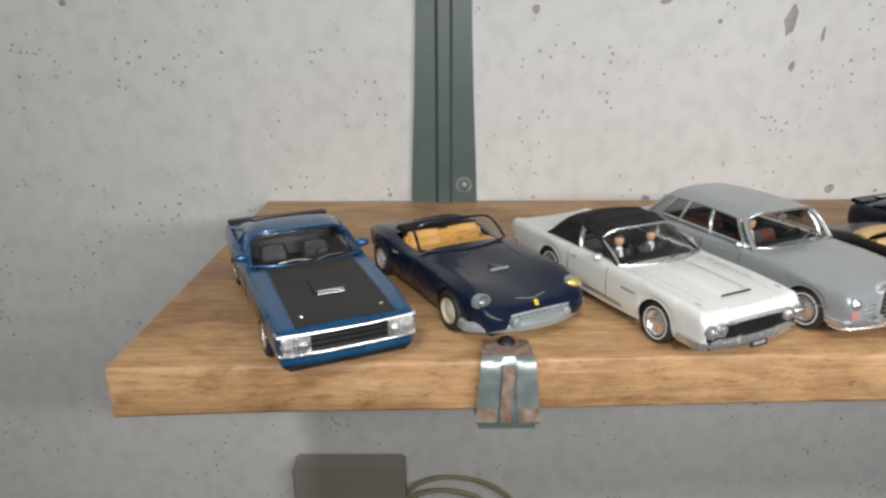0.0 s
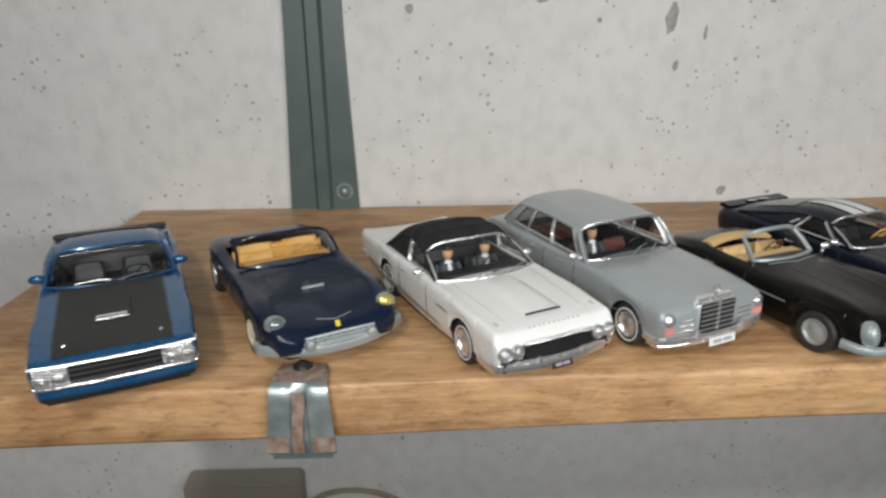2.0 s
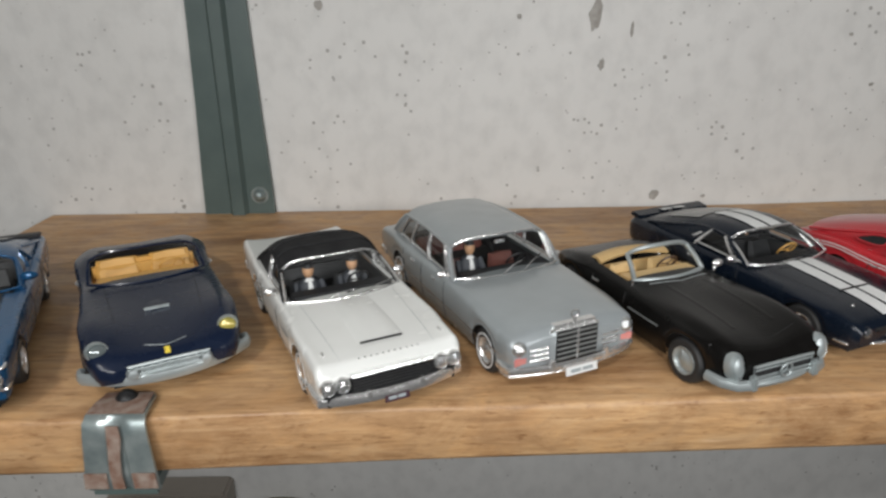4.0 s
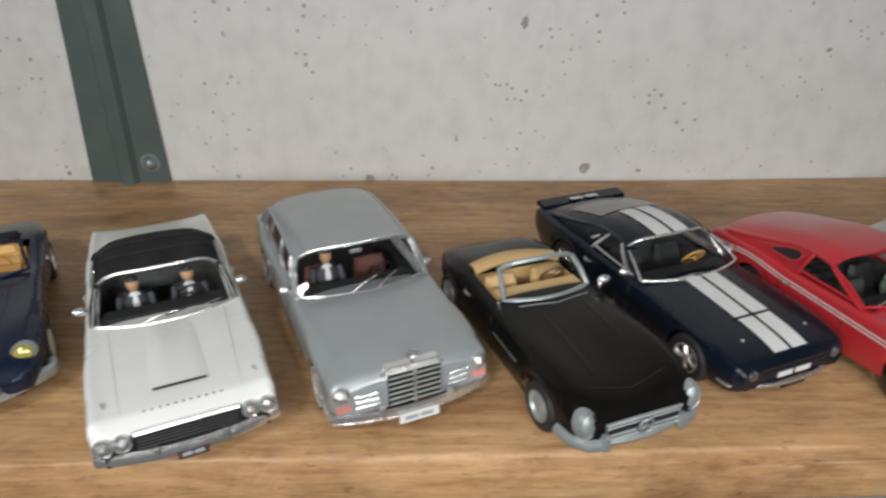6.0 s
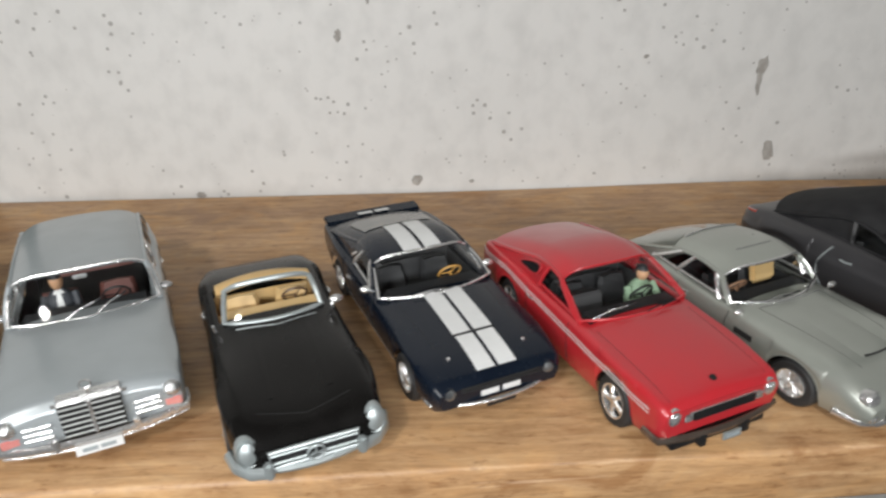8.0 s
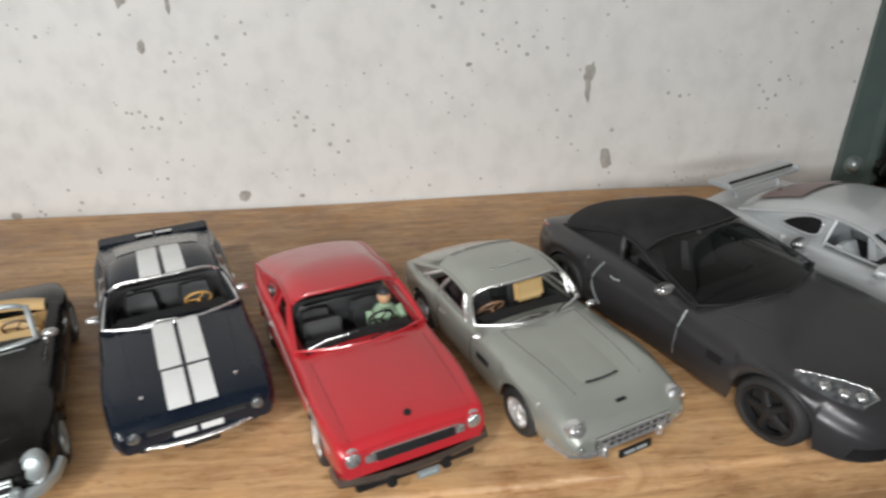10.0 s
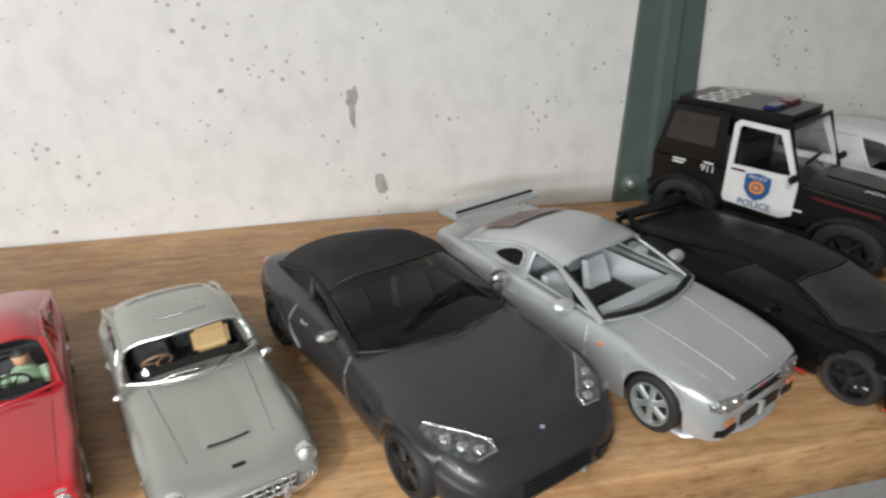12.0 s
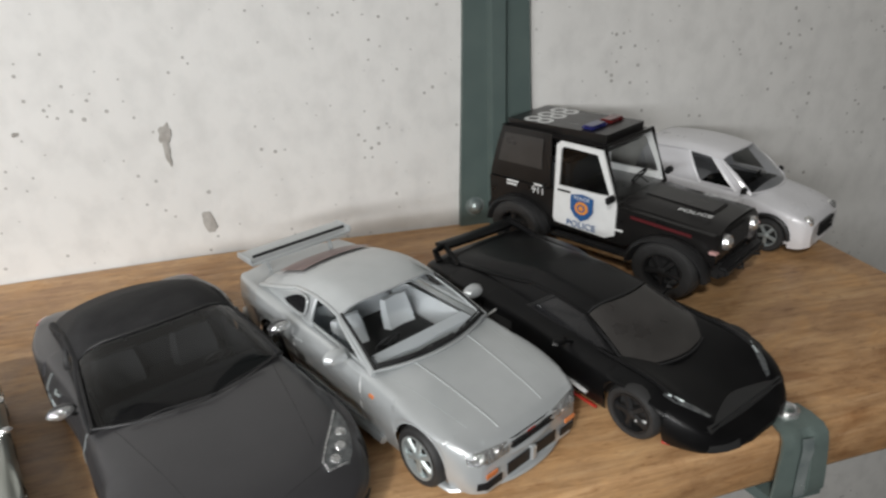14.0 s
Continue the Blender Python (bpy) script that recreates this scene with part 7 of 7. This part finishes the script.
# -- black and white police off-roader --
def police_jeep():
    P = paint("black_satin_paint", (0.008, 0.0075, 0.0075), (0.015, 0.014, 0.0135), 0.3, coat=0.2, spec=0.3)
    DARKRED = mat("dark_red_print", (0.10, 0.012, 0.015), 0.4, second=(0.07, 0.01, 0.012), scale=300)
    J = (0.6210, -0.0660, 31.0)
    car = thing("police_off_roader", stand(*J) @ Matrix.Diagonal((1.15, 1.09, 1.01, 1)), "black police off-roader model with white doors and lightbar", "model car", GROUP)
    w = 0.0205
    tub = bmesh.new()
    prof = [(-0.0575, 0.0165), (-0.0580, 0.0340), (-0.0020, 0.0345), (0.0015, 0.0345), (0.0440, 0.0312), (0.0455, 0.0290), (0.0455, 0.0185), (0.0300, 0.0165)]
    rows = []
    for y, k in ((-w, 0.985), (-w * 0.96, 1.0), (0, 1.004), (w * 0.96, 1.0), (w, 0.985)):
        rows.append([(x * (1 if abs(y) < w else 0.997), y * (1.0 if x < 0.002 else 1.0 - 0.07 * (x / 0.045)), 0.0165 + (z - 0.0165) * k) for x, z in prof])
    grid(rows, True, tub)
    bmesh.ops.holes_fill(tub, edges=[e for e in tub.edges if len(e.link_faces) == 1], sides=10)
    part("body", tub, P, car)
    hood = part("bonnet", grid([[(x, y * (1 - 0.07 * x / 0.045), 0.0350 - 0.0034 * (x / 0.045) ** 1.6 + 0.0022 * (1 - (y / 0.017) ** 4)) for y in np.linspace(-0.0180, 0.0180, 11)] for x in np.linspace(0.0066, 0.0450, 10)]), P, car)
    part("bonnet_bulge", moved(box(-0.014, 0.014, -0.0070, 0.0070, -0.001, 0.0007, 0.0006), pose(0.0240, 0, 0.0358, 0, 3.5, 0)), P, hood)
    part("chassis", box(-0.050, 0.046, -0.013, 0.013, 0.0095, 0.0172, 0.001), WELL, car)
    # cabin
    c = Cabin((0.0060, 0.0345), (-0.0015, 0.0590), (-0.0520, 0.0600), (-0.0580, 0.0345), 0.0198, 0.0182, bow=0.001, crown=0.0012, dome=0.0, tail_bow=0.0, roll=0.0)
    part("roof", moved(box(-0.0560, 0.0004, -0.0188, 0.0188, 0.0545, 0.0626, 0.0040), pose(0, 0, 0)), P, car)
    ws = part("windscreen", c.sheet(0.06, 0.94, -0.9, 0.9), CLEAR, car, "clear upright windscreen")
    part("frame", tube([c.at(0, -1), c.at(0, 1), c.at(1, 1), c.at(1, -1)], 0.0009, 6, True), P, ws)
    part("rear_panel", thick(c.sheet(2.0, 3.0), 0.0006), P, car)
    part("seat_row", box(-0.030, -0.020, -0.0165, 0.0165, 0.0240, 0.0480, 0.002), DARKIN, car)
    steering(car, -0.0005, 0.0090, 0.0385, 0.0042, BLACKP)
    for s in (-1, 1):
        q = part("rear_quarter", thick(c.side(0.49, 1.0, s), 0.0006), P, car)
        part("quarter_window", c.side(0.56, 0.95, s, 0.32, 0.88, push=0.0004), DUSTY, q, "dark tinted quarter window")
        # white door
        d = bmesh.new()
        X0, X1 = -0.0232, 0.0058
        ring_o = [(X0 + 0.001, 0.0190), (X1 - 0.004, 0.0178), (X1, 0.0200), (X1 + 0.0002, 0.0345), (-0.0020, 0.0572), (X0 + 0.002, 0.0580), (X0, 0.0560), (X0, 0.0210)]
        ring_i = [(X0 + 0.0025, 0.0375), (X1 - 0.0075, 0.0375), (X1 - 0.0036, 0.0378), (X1 - 0.0033, 0.0384), (-0.0042, 0.0548), (X0 + 0.0035, 0.0556), (X0 + 0.0025, 0.0545), (X0 + 0.0025, 0.0400)]

        def dy(z):
            return s * (w + 0.0004 - max(0, z - 0.0345) * 0.055)
        grid([[(x, dy(z), z) for x, z in ring_o], [(x, dy(z), z) for x, z in ring_i]], True, d)
        lowv = [(x, dy(z), z) for x, z in ring_i]
        door = part("door", thick(d, 0.0009), WHITEM, car, "white police door")
        # the ring's lower part reaches the sill
        part("window", grid([[lowv[0], lowv[3]], [lowv[6], lowv[4]]]), DIMGLASS, door)
        part("handle", box(X0 + 0.0025, X0 + 0.0085, s * (w + 0.0012) - 0.0004, s * (w + 0.0012) + 0.0004, 0.0352, 0.0360, 0.0002), BLACKP, door)
        mr = part("wing_mirror", box(0.0040, 0.0062, s * 0.0245 - 0.0026, s * 0.0245 + 0.0026, 0.0362, 0.0398, 0.0008), BLACKP, car)
        face = pose(-0.0088, s * (w + 0.0015), 0.0298) @ Matrix(((-s, 0, 0, 0), (0, 0, s, 0), (0, 1, 0, 0), (0, 0, 0, 1)))
        # shield emblem
        sh_pts = [(-0.0052, 0.0050), (-0.0026, 0.0057), (0, 0.0062), (0.0026, 0.0057), (0.0052, 0.0050), (0.0052, -0.0015), (0.0032, -0.0048), (0, -0.0068), (-0.0032, -0.0048), (-0.0052, -0.0015)]
        b = bmesh.new()
        b.faces.new([b.verts.new((x, y, 0)) for x, y in sh_pts])
        emb = part("emblem", moved(thick(b, 0.0002), face), INK, door, "blue shield emblem")
        part("emblem_disc", moved(lathe([(0, 0.0003), (0.0030, 0.0003), (0.0031, 0.0001)], 18, "z"), face @ pose(0, -0.0004, 0.0001)), ORANGE, emb, "orange disc")
        part("emblem_ring", moved(lathe([(0.0012, 0.0004), (0.0018, 0.0004), (0.0019, 0.0002)], 18, "z"), face @ pose(0, -0.0004, 0.0001)), INK, emb)
        text_on(emb, "POLICE", 0.0022, face @ pose(0, 0.0042, 0.0004), WHITEM)
        text_on(door, "POLICE", 0.0042, face @ pose(0, -0.0088, 0.0002), INK)
        sidem = pose(-0.0312, s * (w + 0.0003), 0.0318) @ Matrix(((-s, 0, 0, 0), (0, 0, s, 0), (0, 1, 0, 0), (0, 0, 0, 1)))
        text_on(car, "911", 0.0046, sidem, WHITEM)
        for k, (dx, dz, ln) in enumerate(((-0.0135, 0.0018, 0.0062), (-0.0140, 0.0002, 0.0054), (0.0, 0.0030, 0.0042), (0.0385, -0.0085, 0.0044))):
            part("small_print", moved(box(-ln / 2, ln / 2, -0.00045, 0.00045, 0, 0.0002), sidem @ pose(dx * -s, dz, 0)), WHITEM, car, "unreadable white print")
        part("bonnet_line", thick(grid([[(x, s * (w * (1 - 0.07 * x / 0.045) + 0.0004), z + 0.0014 * k) for k in (0, 1)] for x, z in ((0.0120, 0.0300), (0.0360, 0.0282))]), 0.0002), DARKRED, car, "dark red bonnet side line")
        text_on(car, "POLICE", 0.0040, pose(0.0330, s * 0.0115, 0.0357, 0, 0, 0) @ Matrix(((-s * 1.0, 0, 0, 0), (0, -s * 1.0, 0, 0), (0, 0, 1, 0), (0, 0, 0, 1))) @ pose(0, 0, 0), WHITEM)
        # arches
        for xw in (0.0290, -0.0400):
            pts = [(xw + 0.0152 * math.cos(q), s * (w + 0.0020), 0.0125 + 0.0135 * math.sin(q)) for q in [math.pi * k / 10 for k in range(11)]]
            part("wheel_arch", tube(pts, 0.0016, 6, flat=2.2), BLACKP, car, "black plastic wheel arch")
            wheel(car, xw, s * 0.0212, 0.0130, 0.0100, "five", s, rim_mat=BLACKP, rim_r=0.60, label="black off-road wheel")
        part("running_board", box(-0.0220, 0.0140, s * 0.0222 - 0.0022, s * 0.0222 + 0.0022, 0.0130, 0.0150, 0.0006), BLACKP, car)
        lamp_unit(car, 0.0462, s * 0.0118, 0.0268, 0.0031, LENS, CHROME, 0, 0)
        part("indicator", box(0.0430, 0.0462, s * 0.0195 - 0.0014, s * 0.0195 + 0.0014, 0.0238, 0.0250, 0.0004), mat("pale_red_marker", (0.55, 0.32, 0.3), 0.3, second=(0.6, 0.38, 0.36), scale=300), car)
        part("light_bar_half", box(-0.0170, -0.0110, min(s * 0.001, s * 0.0125), max(s * 0.001, s * 0.0125), 0.0622, 0.0644, 0.0008), BARBLUE if s < 0 else BARRED, car, "blue half of the lightbar" if s < 0 else "red half of the lightbar")
        part("tow_hook", tube([(0.0495, s * 0.008, 0.0150), (0.0515, s * 0.008, 0.0158), (0.0512, s * 0.008, 0.0178)], 0.0007, 6), BLACKP, car)
    for k in range(7):
        y = -0.0078 + 0.0026 * k
        part("grille_slot", box(0.0455, 0.0462, y - 0.0007, y + 0.0007, 0.0220, 0.0305, 0.0002), WELL, car)
    part("front_bumper", box(0.0455, 0.0500, -0.0180, 0.0180, 0.0140, 0.0178, 0.001), BLACKP, car)
    part("rear_bumper", box(-0.0615, -0.0575, -0.0185, 0.0185, 0.0140, 0.0180, 0.001), BLACKP, car)
    text_on(car, "888", 0.0195, pose(-0.0400, 0, 0.0627, 0, 0, -90), WHITEM)


# -- white compact van at the end of the shelf --
def white_van():
    P = paint("white_van_paint", (0.72, 0.72, 0.74), (0.66, 0.66, 0.68), 0.3)
    car = model_car(0.6912, -0.0490, 29.5, "small white van model with dark windows", (0.960, 0.960, 0.960))
    sh = Shell(0.096, (0.0285, -0.0270), 0.0104, 0.0090,
               [(0, 0.0170), (0.03, 0.0200), (0.12, 0.0218), (0.4, 0.0222), (0.9, 0.0222), (1, 0.0212)],
               [(0, 0.0175), (0.03, 0.0205), (0.15, 0.0250), (0.3, 0.0290), (0.5, 0.0300), (0.95, 0.0300), (1, 0.0290)],
               [(0, 0.0165), (0.03, 0.0190), (0.15, 0.0228), (0.35, 0.0262), (0.95, 0.0285), (1, 0.0275)],
               [(0, 0.0060), (0.06, 0.0045), (0.5, 0.0042), (1, 0.0060)], bulge=[(0, 0), (0.15, 0.0010), (0.4, 0.0003), (1, 0.0003)], open_u=(0.32, 0.60))
    part("body", sh.build(), P, car)
    chassis(car, sh)
    c = Cabin((0.0180, 0.0282), (0.0000, 0.0438), (-0.0430, 0.0450), (-0.0470, 0.0300), 0.0205, 0.0180, bow=0.0060, crown=0.0016, dome=0.0012)
    add_cabin(car, c, P, [(0, 0.12, "paint"), (0.12, 0.42, "glass"), (0.42, 1, "paint")], DIMGLASS, P, P, 0.0006, rear_pane=False, rear_mat=P)
    interior(car, sh, 0.0100, DARKIN, DARKIN, 0.0000, 0.016, 0.012, 1, rear=False)
    for s in (-1, 1):
        lamp_unit(car, 0.0430, s * 0.0148, 0.0186, 0.0028, LENS, CHROME, -s * 22, -18)
        part("marker", moved(box(-0.0012, 0.0012, -0.0003, 0.0004, -0.0005, 0.0005, 0.0001), pose(0.0400, s * 0.0206, 0.0140)), AMBER, car)
        part("arch_trim", tube([(0.0285 + 0.0108 * math.cos(q), s * 0.0222, 0.0090 + 0.0108 * math.sin(q)) for q in [math.pi * k / 10 for k in range(11)]], 0.0012, 6), BLACKP, car, "black arch trim")
        mirror(car, 0.0150, s * 0.0205, 0.0285, s, BLACKP, 0.0022)
        handle(car, sh, -0.0100, 0.0235, s, BLACKP)
    grille(car, 0.0482, -0.0085, 0.0085, 0.0105, 0.0165, 3, BLACKP, WELL, 0, "black grille")
    bumper(car, 0.0478, 0.0195, 0.0075, 0.0030, 0.0024, 0.006, 0.0060, P, "bumper")
    door_gap(car, sh, 0.0150, 0.0070, 0.0255, DULL)
    door_gap(car, sh, -0.0130, 0.0070, 0.0265, DULL)
    wheels(car, sh, 0.0190, 0.0064, "five", rim_mat=DULL, rim_r=0.64)


for build in (blue_coupe, navy_spider, white_convertible, limousine, black_roadster, striped_fastback, red_coupe, silver_tourer, grey_roadster, silver_coupe, black_supercar, police_jeep, white_van):
    build()
